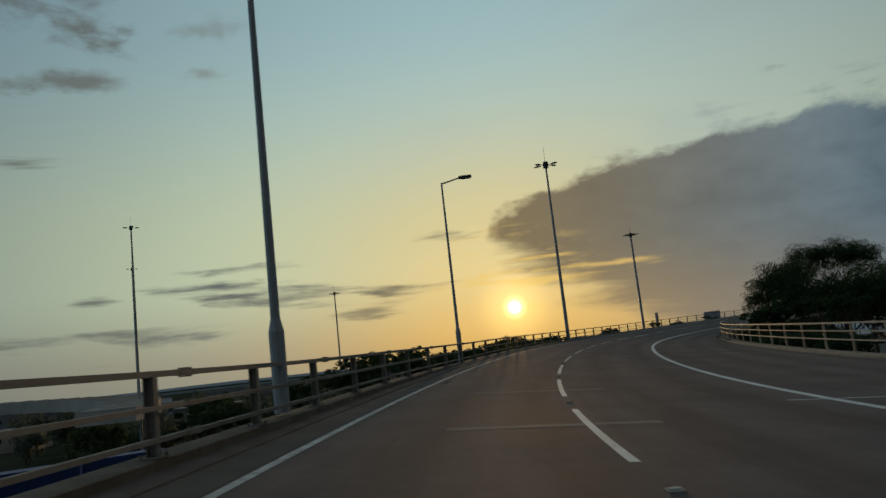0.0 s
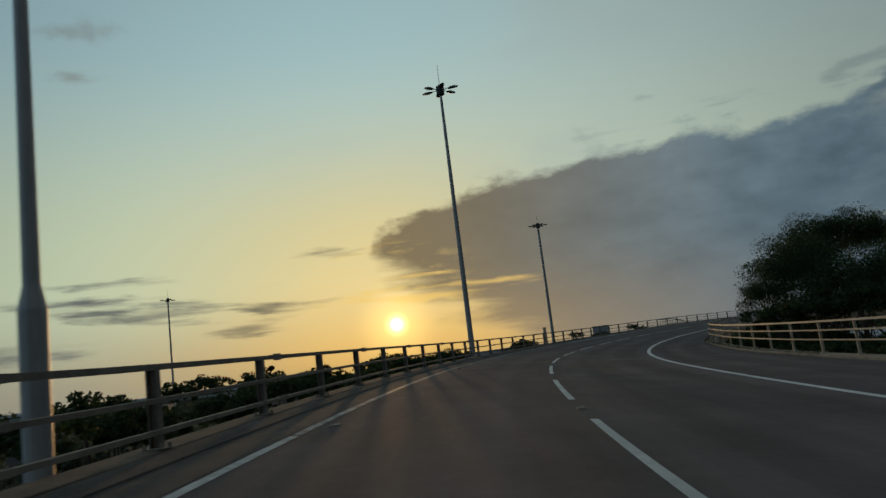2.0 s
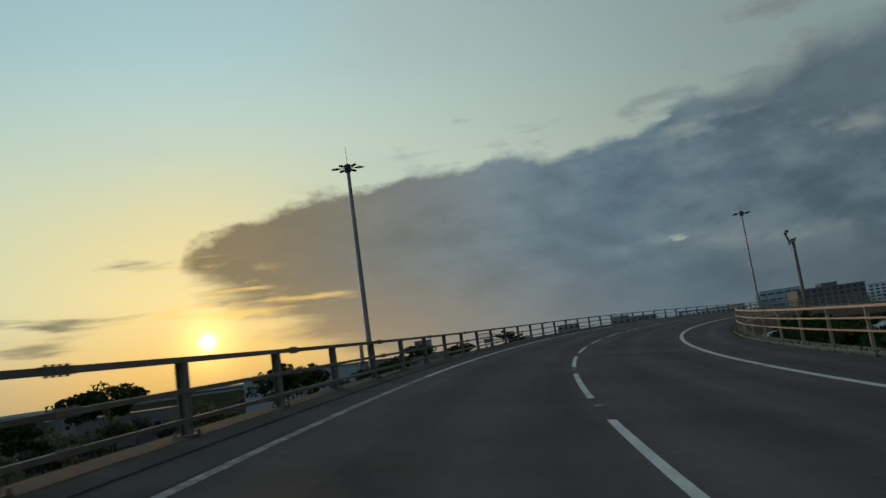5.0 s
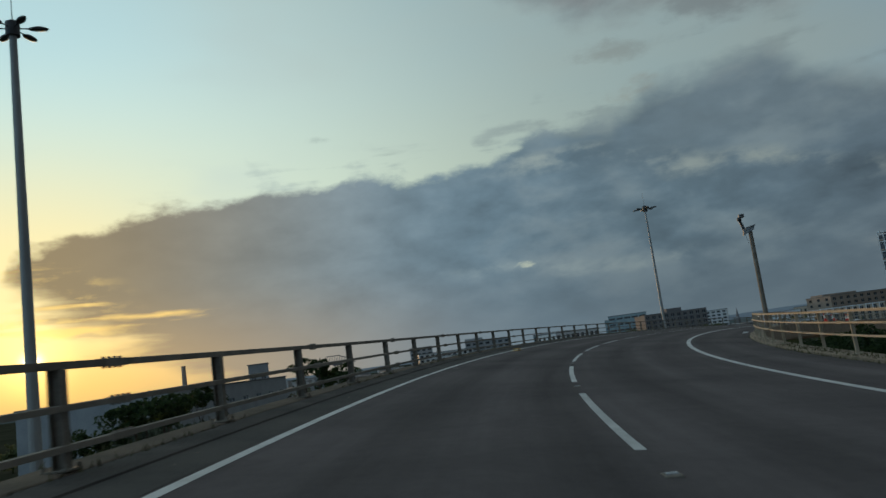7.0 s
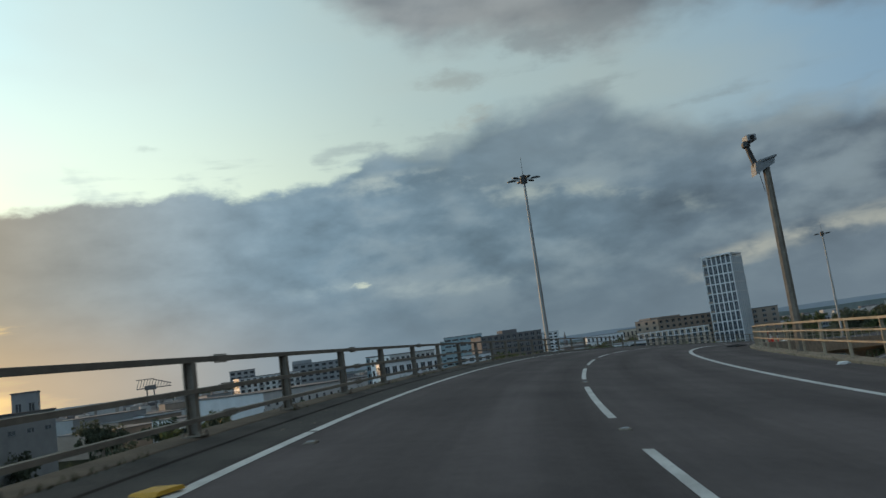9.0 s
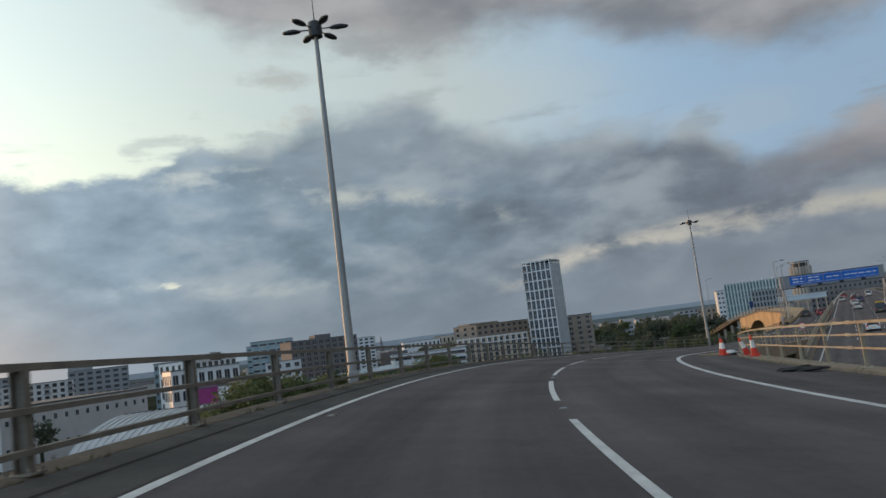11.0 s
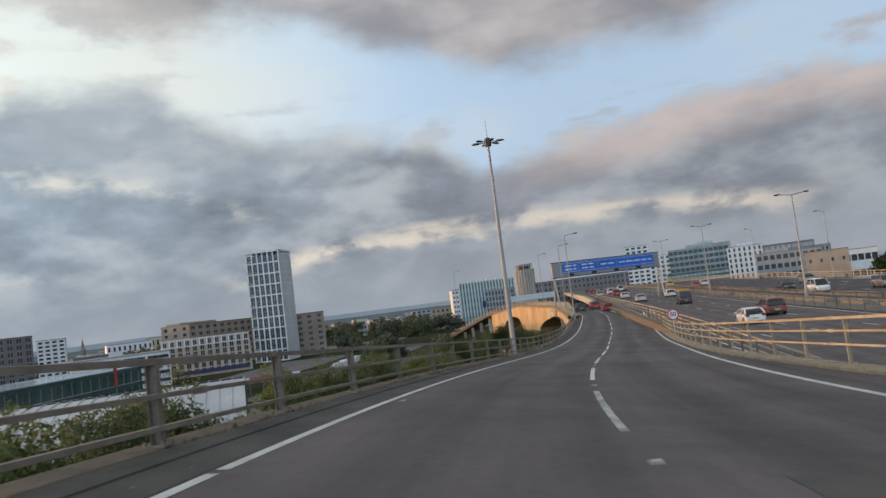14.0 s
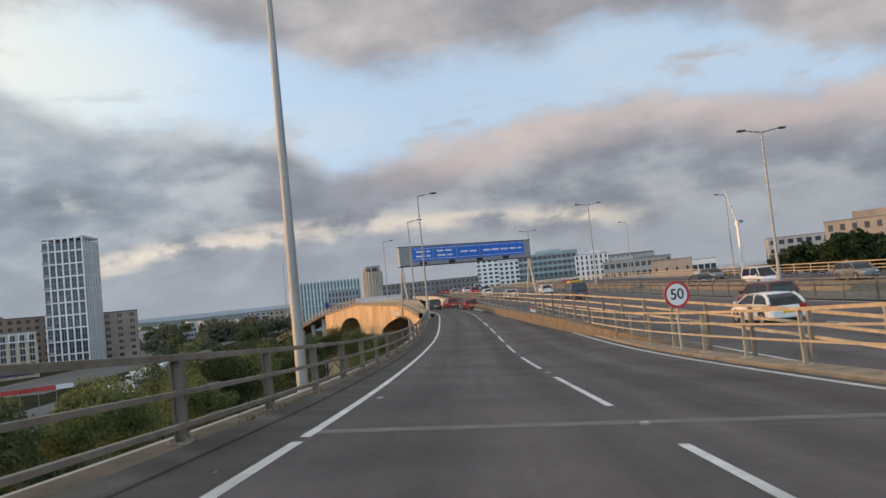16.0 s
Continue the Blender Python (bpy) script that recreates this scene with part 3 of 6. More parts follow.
deck = tagged(part("viaduct_deck", bm, PALECON), "pale concrete deck carrying the curved slip road", "viaduct", kind="structure")
for s in range(0, 460, 30):
    c = at(s, 1.8, -1.9)
    bm = bmesh.new()
    lathe(bm, [(0.95, GROUND_Z - c.z), (0.95, -1.2), (1.5, 0.0)], 16, Matrix.Translation(c))
    tagged(part("pier", bm, PALECON), "round pale concrete pier under the viaduct", "pier", "viaduct piers", "structure")
kerb_l = tagged(part("kerb", sweep(bmesh.new(), [(-2.93, -0.1), (-2.96, 0.022), (-3.02, 0.03), (-3.02, -0.1)], -20, 460), GUTTER),
                "dirty concrete kerb along the outer edge of the slip road", "kerb", kind="structure")
verge_l = tagged(part("verge", sweep(bmesh.new(), [(-3.02, -0.1), (-3.02, 0.028), (-3.15, 0.040), (-3.28, 0.046), (-3.28, -0.1)], -20, 460), VERGE),
                 "narrow dark paved verge beside the parapet", "verge", kind="structure")
plinth_l = tagged(part("parapet_plinth", sweep(bmesh.new(), [(-3.28, -0.3), (-3.285, 0.048), (-3.31, 0.056), (-3.66, 0.056), (-3.72, 0.025), (-3.74, -1.0)], -20, 460, 2, None, lift), BROWNCON),
                  "brown-stained concrete plinth under the parapet posts", "plinth", kind="structure")
plinth_r = tagged(part("inner_kerb", sweep(bmesh.new(), [(-0.38, -0.3), (-0.36, 0.075), (-0.32, 0.10), (0.35, 0.13), (0.40, -1.2)], -20, 460, 2, right_rail), KERBCON),
                  "sandy stained concrete kerb under the inner barrier", "kerb", kind="structure")
bm = bmesh.new()
random.seed(4)
for s in np.arange(60, 268, 0.16):
    r = right_rail(s) - 0.34
    for _ in range(3 if s > 140 else 12):
        if s > 150 and random.random() < 0.75:
            continue
        o = random.uniform(-0.14, 0.55)
        b = at(s + random.uniform(0, 0.3), r + o, 0.0 if o < -0.03 else 0.09)
        a = random.uniform(0, 6.28)
        l = random.uniform(0.03, 0.15) * (1.0 if s < 140 else 0.7) * (0.6 + 1.2 * abs(noise.noise(Vector((s * 0.9, 1.0, 0)))))
        d = Vector((math.cos(a), math.sin(a), 0))
        tip = b + d * l * 0.5 + Vector((0, 0, l))
        v = [bm.verts.new(b - d.cross(Vector((0, 0, 1))) * 0.012), bm.verts.new(b + d.cross(Vector((0, 0, 1))) * 0.012), bm.verts.new(tip)]
        bm.faces.new(v)
for s in np.arange(90, 300, 0.22):
    if noise.noise(Vector((s * 0.21, 0, 3))) < -0.02:
        continue
    for _ in range(4):
        b = at(s + random.uniform(0, 0.3), random.choice((-3.29, -3.29, -3.70)) + random.uniform(-0.03, 0.06), 0.045)
        a = random.uniform(0, 6.28)
        l = random.uniform(0.02, 0.09)
        d = Vector((math.cos(a), math.sin(a), 0))
        w = d.cross(Vector((0, 0, 1))) * 0.011
        bm.faces.new([bm.verts.new(b - w), bm.verts.new(b + w), bm.verts.new(b + d * l * 0.6 + Vector((0, 0, l)))])
chips = bmesh.new()
for _ in range(280):
    q = random.uniform(30, 330)
    b = at(q, random.choice((-2.75, -2.6, -3.12, -3.2)) + random.uniform(-0.12, 0.12), 0.0)
    r = random.uniform(0.008, 0.03)
    lift_ = 0.03 if (b - at(q)).length > 3.0 else 0.004
    a = random.uniform(0, 6.28)
    ring_ = [chips.verts.new(b + Vector((math.cos(a + k * 2.1) * r * random.uniform(0.6, 1.6), math.sin(a + k * 2.1) * r, lift_))) for k in range(3)]
    tip = chips.verts.new(b + Vector((0, 0, lift_ + r * 0.7)))
    for k in range(3):
        chips.faces.new((ring_[k], ring_[(k + 1) % 3], tip))
tagged(part("gutter_grit", chips, CONCRETE), "pale grit and chips strewn along the gutter", "grit", kind="stuff")
tagged(part("verge_grass", bm, GRASS), "dry grass and weeds growing along the kerb", "grass", kind="stuff")

# ---- markings ----
marks = thing("road_markings", "worn white painted lines on dark asphalt", "road marking", kind="structure")
for s0, s1 in ((-20, 40), (40.15, 96), (96.12, 150), (150.1, 205), (205.1, 232), (232.2, 270.0), (270.35, 306), (306.4, 345), (345.2, 400), (400.2, 459)):
    # the first stretches take the duller paint, glare's fading put into their colour
    part("edge_line", strip(bmesh.new(), -2.320, -2.200, s0, s1), DULLPAINT if s1 < 100 else PAINT, marks)
    part("edge_line", strip(bmesh.new(), 5.62, 5.81, s0, s1), PAINT, marks)
def dash_start(k):
    """Where the k-th lane dash begins along the ramp."""
    return float(np.interp(k, [-6, 0, 4, 8, 14, 19, 22, 26, 46], [-20, 34.6, 71.4, 106.8, 159.6, 205.2, 234.4, 272.6, 458]))


for i in range(-6, 46):
    s0 = dash_start(i)
    worn = 222 < s0 < 262 and i % 2 == 0
    part("lane_dash", strip(bmesh.new(), 1.345, 1.455, s0, s0 + 6.1), DULLPAINT if worn else PAINT, marks)
bm = bmesh.new()
strip(bm, 5.0, 7.6, 13.5, 13.65)
part("cross_mark", bm, DULLPAINT, marks)


def road_stud(s, lat):
    ob = thing("road_stud", "small reflective road stud set in the asphalt", "road stud", "studs along the lane line", m=stand(s, lat, 0.0))
    part("casting", boxm(-0.065, -0.09, -0.02, 0.065, 0.09, 0.016, bevel=0.006), STEEL, ob)
    part("reflector", boxm(-0.045, -0.03, 0.014, 0.045, 0.03, 0.026, bevel=0.004), LENS, ob)
    return ob


stud = road_stud(dash_start(-5) + 7.6, 1.40)
for i in range(-4, 40):
    s = dash_start(i) + 7.6
    if s < 420:
        copy_thing(stud, stand(s, 1.40))
edge_stud = road_stud(5, -1.98)
for i in range(1, 22):
    copy_thing(edge_stud, stand(5 + 18 * i, -1.98))
joints = thing("expansion_joints", "narrow steel and rubber joint strips across the deck", "expansion joint", kind="structure")
for s in (10.9, 18.3, 63.5, 106.0, 209.5, 224.7, 257.1, 270.8, 310, 350):
    bm = bmesh.new()
    for a, b in ((-0.17, 0.17),):
        # the first two are shortened to their glinting stretch, drawing the glint as shape
        strip(bm, -0.6 if s < 20 else -2.6, 2.4 if s < 20 else 5.5, s + a, s + b, 0.003)
    part("joint_strip", bm, JOINT, joints)
for s, lat, w, l in ((229.7, 2.7, 0.5, 1.9), (64.0, 3.0, 0.5, 0.9), (176, 0.1, 0.6, 0.6)):
    part("tar_patch", strip(bmesh.new(), lat - w, lat + w, s - l, s + l, 0.003), GUTTER, marks)
# yellow cable ramps by the edge line
for s, lat in ((146.4, -2.42), (144.2, -1.98)):
    bm = bmesh.new()
    extrude_profile(bm, [(-0.17, 0.0), (-0.12, 0.03), (0.12, 0.034), (0.17, 0.0)], -0.13, 0.13)
    ob = part("cable_ramp", bm, YELLOW)
    ob.matrix_world = stand(s, lat, 0.005) @ pose(0, 0, 0, 0, 0, 74)
    tagged(ob, "dusty yellow plastic cable ramp lying by the edge line", "cable ramp", "yellow cable ramps")

# ---- parapet and barriers ----


def h_post(height, along, across, web=0.014):
    """A rolled H-section post with a bolted base plate."""
    bm = bmesh.new()
    box(bm, -across / 2, -along / 2, 0.02, -across / 2 + web, along / 2, height)
    box(bm, across / 2 - web, -along / 2, 0.02, across / 2, along / 2, height)
    box(bm, -across / 2 + web, -web / 2, 0.02, across / 2 - web, web / 2, height)
    box(bm, -across / 2, -along / 2, height - 0.001, across / 2, along / 2, height + 0.012)
    me = bpy.data.meshes.new("post")
    bm.to_mesh(me)
    bm.free()
    bm = bmesh.new()
    box(bm, -0.12, -0.12, 0.0, 0.12, 0.12, 0.02, bevel=0.004)
    for i in (-1, 1):
        for j in (-1, 1):
            tube(bm, (i * 0.095, j * 0.095, 0.02), (i * 0.095, j * 0.095, 0.06), 0.018, 0.018, 6)
    foot = bpy.data.meshes.new("base_plate")
    bm.to_mesh(foot)
    bm.free()
    return me, foot


def rail_run(bm, lat_of, h, wide, high, s0, s1, up=None):
    return sweep(bm, [(-wide / 2, h - high / 2), (-wide / 2, h + high / 2), (wide / 2, h + high / 2), (wide / 2, h - high / 2)], s0, s1, 1.8, lat_of, up)


def parapet(name, label, lat_of, base, places, rails, mat_, along, across, group, every=2, up=None):
    s0, s1 = places[0] - 1.5, places[-1] + 1.5
    fence = thing(name, label, "parapet", group)
    me, foot = h_post(rails[0][0] - base - rails[0][2] / 2, along, across)
    me.materials.append(mat_)
    foot.materials.append(mat_)
    for s in places:
        ob = share("post", me, fence, stand(s, lat_of(s), base + (up(s) if up else 0.0)))
        share("base_plate", foot, ob)
    ends = [s0] + [p_ + 0.9 for p_ in places[every:-1:every]] + [s1]
    for s, e in zip(ends, ends[1:]):
        for h, wide, high in rails:
            part("rail", rail_run(bmesh.new(), lambda q, d=across / 2: lat_of(q) + (d if h < rails[0][0] - 0.05 else 0.0) * (1 if lat_of(0) < 0 else -1), h, wide, high, s, e, up), mat_, fence)
            bm = bmesh.new()
            inner = (across / 2 if h < rails[0][0] - 0.05 else 0.0) * (1 if lat_of(0) < 0 else -1)
            if e < s1:
                rail_run(bm, lambda w: lat_of(w) + inner, h, wide + 0.006, high + 0.008, e - 0.20, e + 0.20, up)
                for d in (-0.15, -0.05, 0.05, 0.15):
                    box(bm, -0.014, -0.014, -high / 2 - 0.022, 0.014, 0.014, high / 2 + 0.022, stand(e + d, lat_of(e + d) + inner, h + (up(e + d) if up else 0.0)))
            if len(bm.verts):
                part("splice_sleeve", bm, mat_, fence)
            else:
                bm.free()
    return fence


parapet("bridge_parapet", "dull grey steel three-rail parapet along the viaduct edge", lambda s: LEFT, 0.055,
        [float(np.interp(n, [-6, 0, 4, 5, 11, 16, 18, 22, 32, 37, 42, 45, 55, 59, 67, 70, 71, 76, 79, 113],
                         [-12.2, 7.8, 21.0, 24.4, 46, 63.0, 69.4, 82.5, 114.9, 132.1, 149.3, 159.1, 194, 208.2, 236.9, 248.72, 252, 269.9, 280.2, 400])) for n in range(-6, 114)],
        [(0.92, 0.10, 0.066), (0.57, 0.06, 0.050), (0.245, 0.06, 0.050)], STEEL, 0.105, 0.12, "parapets", 2, lift)
parapet("inner_barrier", "sun-tinted sandy steel three-rail barrier on the inner kerb", right_rail, 0.115, [-10 + 3.2 * n for n in range(107)],
        [(1.27, 0.09, 0.07), (0.95, 0.06, 0.05), (0.61, 0.06, 0.05)], SUNSTEEL, 0.055, 0.09, "parapets", 4)

# ---- motorway on the right ----


def mz(x):
    """The motorway's height along x."""
    return float(np.interp(x, [0, 170, 225, 370, 600], [-3.4, -3.6, -3.1, -0.9, -0.6]))


motorway = thing("motorway", "wide asphalt motorway running beside the slip road", "motorway", kind="structure")


def xsheet(bm, y0, y1, x0, x1, h, lean=0.0):
    n = max(1, int((x1 - x0) / 10))
    rows = []
    for i in range(n + 1):
        x = x0 + (x1 - x0) * i / n
        rows.append((bm.verts.new((x, y0, mz(x) + h)), bm.verts.new((x, y1, mz(x) + h))))
    layer = bm.loops.layers.uv.new("lane")
    for a, b in zip(rows, rows[1:]):
        f = bm.faces.new((a[0], b[0], b[1], a[1]))
        for l in f.loops:
            l[layer].uv = (l.vert.co.y, l.vert.co.x)
    return bm


part("near_carriageway", xsheet(bmesh.new(), 131.2, 147.0, 60, 900, 0.0), ASPHALT, motorway)
part("far_carriageway", xsheet(bmesh.new(), 106.5, 126.4, 60, 900, 0.0), ASPHALT, motorway)
bm = bmesh.new()
for x in np.arange(60, 900, 20.0):
    box(bm, x, 105.5, mz(x) - 2.2, x + 20, 148.0, mz(x) - 0.35)
tagged(part("motorway_deck", bm, PALECON), "pale concrete deck under the motorway", "viaduct", kind="structure")
part("central_reserve", xsheet(bmesh.new(), 126.2, 131.4, 60, 900, 0.06), CONCRETE, motorway, "stained concrete central reserve")
part("hard_strip", xsheet(bmesh.new(), 105.5, 106.7, 60, 900, 0.12), CONCRETE, motorway)
for y in (131.9, 146.2, 107.4, 125.7):
    part("edge_line", xsheet(bmesh.new(), y - 0.08, y + 0.08, 60, 900, 0.004), PAINT, motorway)
for y in (135.5, 139.1, 142.7, 111.0, 114.6, 118.2, 121.9):
    for x in np.arange(190, 425, 9.0):
        part("lane_dash", xsheet(bmesh.new(), y - 0.06, y + 0.06, x, x + 3.2, 0.004), PAINT, motorway)


def straight_barrier(label, y, x0, x1, gap, rails, mat_, tall, base=0.06, foot=None, post_mat=None):
    foot = foot or (lambda x: mz(x) + base)
    fence = thing("motorway_barrier", label, "barrier", "motorway barriers")
    bm = boxm(-0.05, -0.06, 0, 0.05, 0.06, tall)
    me = bpy.data.meshes.new("post")
    bm.to_mesh(me)
    bm.free()
    me.materials.append(post_mat or mat_)
    for x in np.arange(x0, x1, gap):
        share("post", me, fence, pose(x, y, foot(x)))
    for h, high in rails:
        for x in np.arange(x0, x1, 24.0):
            e = min(x + 24.0, x1)
            za, zb = foot(x) + h, foot(e) + h
            bm = bmesh.new()
            vs = []
            for q, z in ((x, za), (e, zb)):
                vs.append([bm.verts.new((q, y + dy, z + dz)) for dy, dz in ((-0.11, -high / 2), (-0.11, high / 2), (-0.03, high / 2), (-0.03, -high / 2))])
            for j in range(4):
                bm.faces.new((vs[0][j], vs[0][(j + 1) % 4], vs[1][(j + 1) % 4], vs[1][j]))
            bmesh.ops.recalc_face_normals(bm, faces=bm.faces[:])
            part("rail", bm, mat_, fence)
    return fence


def slip_edge(x):
    """The top of the low wall between the slip road and the motorway."""
    return float(np.interp(x, [150, 179, 185, 216, 330], [-4.2, -3.53, -3.31, -2.77, -1.95]))


straight_barrier("sun-tinted steel rail barrier beside the motorway lanes", 147.4, 166, 330, 3.2, [(1.50, 0.08), (1.17, 0.07), (0.85, 0.07)], SUNSTEEL, 1.50, foot=slip_edge, post_mat=STEEL)
bm = bmesh.new()
rows = []
for x in np.arange(160, 334, 4.0):
    rows.append([bm.verts.new((x, y, z)) for y, z in ((147.0, mz(x) - 0.6), (147.05, slip_edge(x)), (147.8, slip_edge(x)), (147.9, mz(x) - 0.4))])
for a, b in zip(rows, rows[1:]):
    for j in range(3):
        bm.faces.new((a[j], a[j + 1], b[j + 1], b[j]))
tagged(part("low_wall", bm, BROWNCON), "low brown concrete wall between slip road and motorway", "wall", kind="structure")
straight_barrier("steel safety fence along the central reserve", 131.0, 150, 520, 3.2, [(0.62, 0.30), (0.95, 0.06)], STEEL, 1.0)
straight_barrier("steel safety fence along the central reserve", 126.8, 150, 520, 3.2, [(0.62, 0.30), (0.95, 0.06)], STEEL, 1.0)
straight_barrier("sun-tinted sandy rail parapet on the far motorway edge", 106.0, 150, 520, 4.0, [(1.15, 0.12), (0.72, 0.10), (0.35, 0.10)], SUNSTEEL, 1.15)

# ---- ground and distance ----
bm = bmesh.new()
bmesh.ops.create_grid(bm, x_segments=8, y_segments=8, size=4600)
g = part("ground", bm, GROUND)
g.location = (200, 200, GROUND_Z)
tagged(g, "rough mixed ground of grass, yards and earth", "ground", kind="structure")

# ---- lamp columns and masts ----


def high_mast(base, top_z, arms=6, turn=0.0, wide=1.0, label="tall grey steel lighting mast with a ring of lanterns", second=False):
    """A tapered mast with a crown of lanterns and a thin rod above."""
    h = top_z - base.z
    ob = thing("high_mast", label, "lighting mast", "high masts", m=pose(base.x, base.y, base.z, 0, 0, turn))
    bm = bmesh.new()
    n = 6
    lathe(bm, [((0.25 - 0.14 * i / n) * wide + (0.006 if k else 0.0), h * i / n + 0.01 * k) for i in range(n + 1) for k in (0, 1)], 14)
    part("shaft", bm, MAST, ob)
    part("door_base", boxm(-0.28 * wide, -0.28 * wide, 0, 0.28 * wide, 0.28 * wide, 1.1, bevel=0.10), MAST, ob)
    bm = tube(bmesh.new(), (0, 0, h - 0.35), (0, 0, h + 0.30), 0.30, 0.30, 14)
    tube(bm, (0, 0, h + 0.30), (0, 0, h + 0.42), 0.30, 0.10, 14)
    part("head_drum", bm, DARKMETAL, ob)
    part("rod", tube(bmesh.new(), (0, 0, h + 0.4), (0, 0, h + 2.0), 0.022, 0.012, 6), DARKMETAL, ob)
    for lev in ((0.0, -7.0) if second else (0.0,)):
        for k in range(arms):
            a = 2 * math.pi * k / arms + 0.3
            c, s = math.cos(a), math.sin(a)
            arm = part("arm", tube(bmesh.new(), (0.2 * c, 0.2 * s, h + lev), (0.75 * c, 0.75 * s, h + lev + 0.02), 0.035, 0.03, 6), DARKMETAL, ob)
            bm = bmesh.new()
            lathe(bm, [(0.10, -0.07), (0.17, -0.05), (0.18, 0.02), (0.10, 0.09)], 10, Matrix.Translation((1.05 * c, 1.05 * s, h + lev)) @ Matrix.Rotation(a, 4, "Z") @ Matrix.Diagonal((2.4, 1.0, 1.0, 1)))
            part("lantern", bm, DARKMETAL, arm)
    return ob


def column(base, h, arm, toward, label, base_h=1.6, r=0.085, group="lamp columns", double=False):
    """A stepped lamp column with one or two arms and flat lanterns."""
    ob = thing("lamp_column", label, "street lamp", group, m=pose(base.x, base.y, base.z, 0, 0, toward))
    bm = tube(bmesh.new(), (0, 0, 0), (0, 0, base_h), r * 1.75, r * 1.75, 12)
    tube(bm, (0, 0, base_h), (0, 0, base_h + 0.22), r * 1.75, r * 1.1, 12)
    part("base_sleeve", bm, MAST, ob)
    part("shaft", tube(bmesh.new(), (0, 0, base_h), (0, 0, h), r * 1.1, r * 0.62, 12), MAST, ob)
    for k in ((1, -1) if double else (1,)):
        a = part("arm", tube(bmesh.new(), (0, 0, h - 0.05), (k * arm, 0, h + 0.16), r * 0.6, r * 0.5, 8), MAST, ob)
        bm = boxm(k * arm - 0.05, -0.15, h + 0.10, k * (arm + 0.62), 0.15, h + 0.24, bevel=0.04)
        part("lantern", bm, DARKMETAL, a)
        part("lens", boxm(k * (arm + 0.12), -0.11, h + 0.075, k * (arm + 0.52), 0.11, h + 0.11, bevel=0.01), LENS, a)
    return ob


column(Vector((1.55, 37.9, at(38, -3.8).z - 0.3)), 9.45, 0.95, turn_at(38) + 8, "slim grey lamp column with a single arm behind the parapet", 1.8, 0.072)
column(at(12.5, -3.45, 0.2), 9.4, 1.2, turn_at(14) + 8, "thick-based grey lamp column with a single arm behind the parapet", 1.35, 0.076)
high_mast(Vector((15.54, 83.94, 0.2)), 21.4, turn=10, wide=0.85)
high_mast(Vector((39.4, 137.3, GROUND_Z)), 19.5, turn=25, wide=1.4)
high_mast(Vector((110.75, 161.3, 1.2)), 17.3, turn=40, wide=0.80)
high_mast(Vector((198.6, 161.45, -5.2)), 15.2, turn=5, wide=0.9)
high_mast(Vector((-51.5, 136.1, GROUND_Z)), 30.3, 4, 15, 1.2)
high_mast(Vector((-73.8, 194.3, GROUND_Z)), 32.0, 4, 15, 1.2)
high_mast(Vector((-20.7, 177.7, GROUND_Z)), 18.5, 4, 15, 1.2)
for x, y, top, two in ((225.4, 129.0, 9.4, True), (278.6, 129.0, 10.3, True), (331, 129.0, 10.9, True), (384, 129.0, 11.2, True), (172, 129.0, 9.0, True), (437, 129.0, 11.4, True)):
    column(Vector((x, y, mz(x))), top - mz(x), 1.3, 90, "tall grey twin-arm lamp column on the central reserve", 1.6, 0.11, "motorway lamp columns", True)
for x in (236.0, 287.0, 340.0):
    column(Vector((x, 104.5, mz(x) - 0.4)), 13.2, 1.2, 90, "tall grey lamp column beyond the far motorway edge", 1.6, 0.10, "motorway lamp columns")
for x, y, top in ((246, 154.9, 9.6), (274.9, 155.6, 9.9), (322.7, 160.1, 11.0), (380, 189, 12)):
    column(Vector((x, y, -2.9)), top + 2.9, 1.4, -80, "tall grey single-arm lamp column beside the merging roads", 1.6, 0.10, "motorway lamp columns")

# ---- camera pole ----
base = Vector((89.1, 134.42, at(176, 9.75).z + 0.1))
pole = thing("camera_pole", "thick dark steel pole carrying traffic cameras and a housing", "camera pole", m=pose(base.x, base.y, base.z, 0, 0, -48))
h = 9.14 - base.z
part("shaft", lathe(bmesh.new(), [(0.30, 0), (0.30, 0.03), (0.19, 0.04), (0.155, h), (0.12, h + 0.02)], 8), STEEL, pole)
bm = bmesh.new()
extrude_profile(bm, [(-0.55, h - 0.45), (-0.15, h - 0.25), (0.28, h - 0.05), (0.34, h + 0.22), (-0.50, h + 0.05)], -0.24, 0.24)
part("housing", bm, SIGNGREY, pole, "wedge-shaped grey cabinet")
part("housing_lid", boxm(-0.36, -0.30, -0.05, 0.36, 0.30, 0.05, m=Matrix.Translation((0.06, 0, h + 0.19)) @ Matrix.Rotation(radians(-12), 4, "Y"), bevel=0.02), SIGNGREY, pole)
arm = part("arm", tube(bmesh.new(), (-0.35, 0, h - 0.25), (-0.62, 0, h + 0.80), 0.13, 0.10, 10), DARKMETAL, pole)
part("pan_head", lathe(bmesh.new(), [(0.12, 0), (0.17, 0.05), (0.17, 0.22), (0.08, 0.30)], 12, Matrix.Translation((-0.64, 0, h + 0.76))), DARKMETAL, pole)
cam_box = part("traffic_camera", boxm(-0.66, -0.28, h + 1.00, -0.26, 0.24, h + 1.28, bevel=0.04), SIGNGREY, pole)
part("camera_lens", tube(bmesh.new(), (-0.46, -0.27, h + 1.14), (-0.46, -0.34, h + 1.14), 0.09, 0.09, 12), BLACK, cam_box)
part("side_lamp", boxm(-0.80, -0.12, h + 0.84, -0.66, 0.12, h + 0.98, bevel=0.03), DARKMETAL, pole)
curve = bpy.data.curves.new("cable", "CURVE")
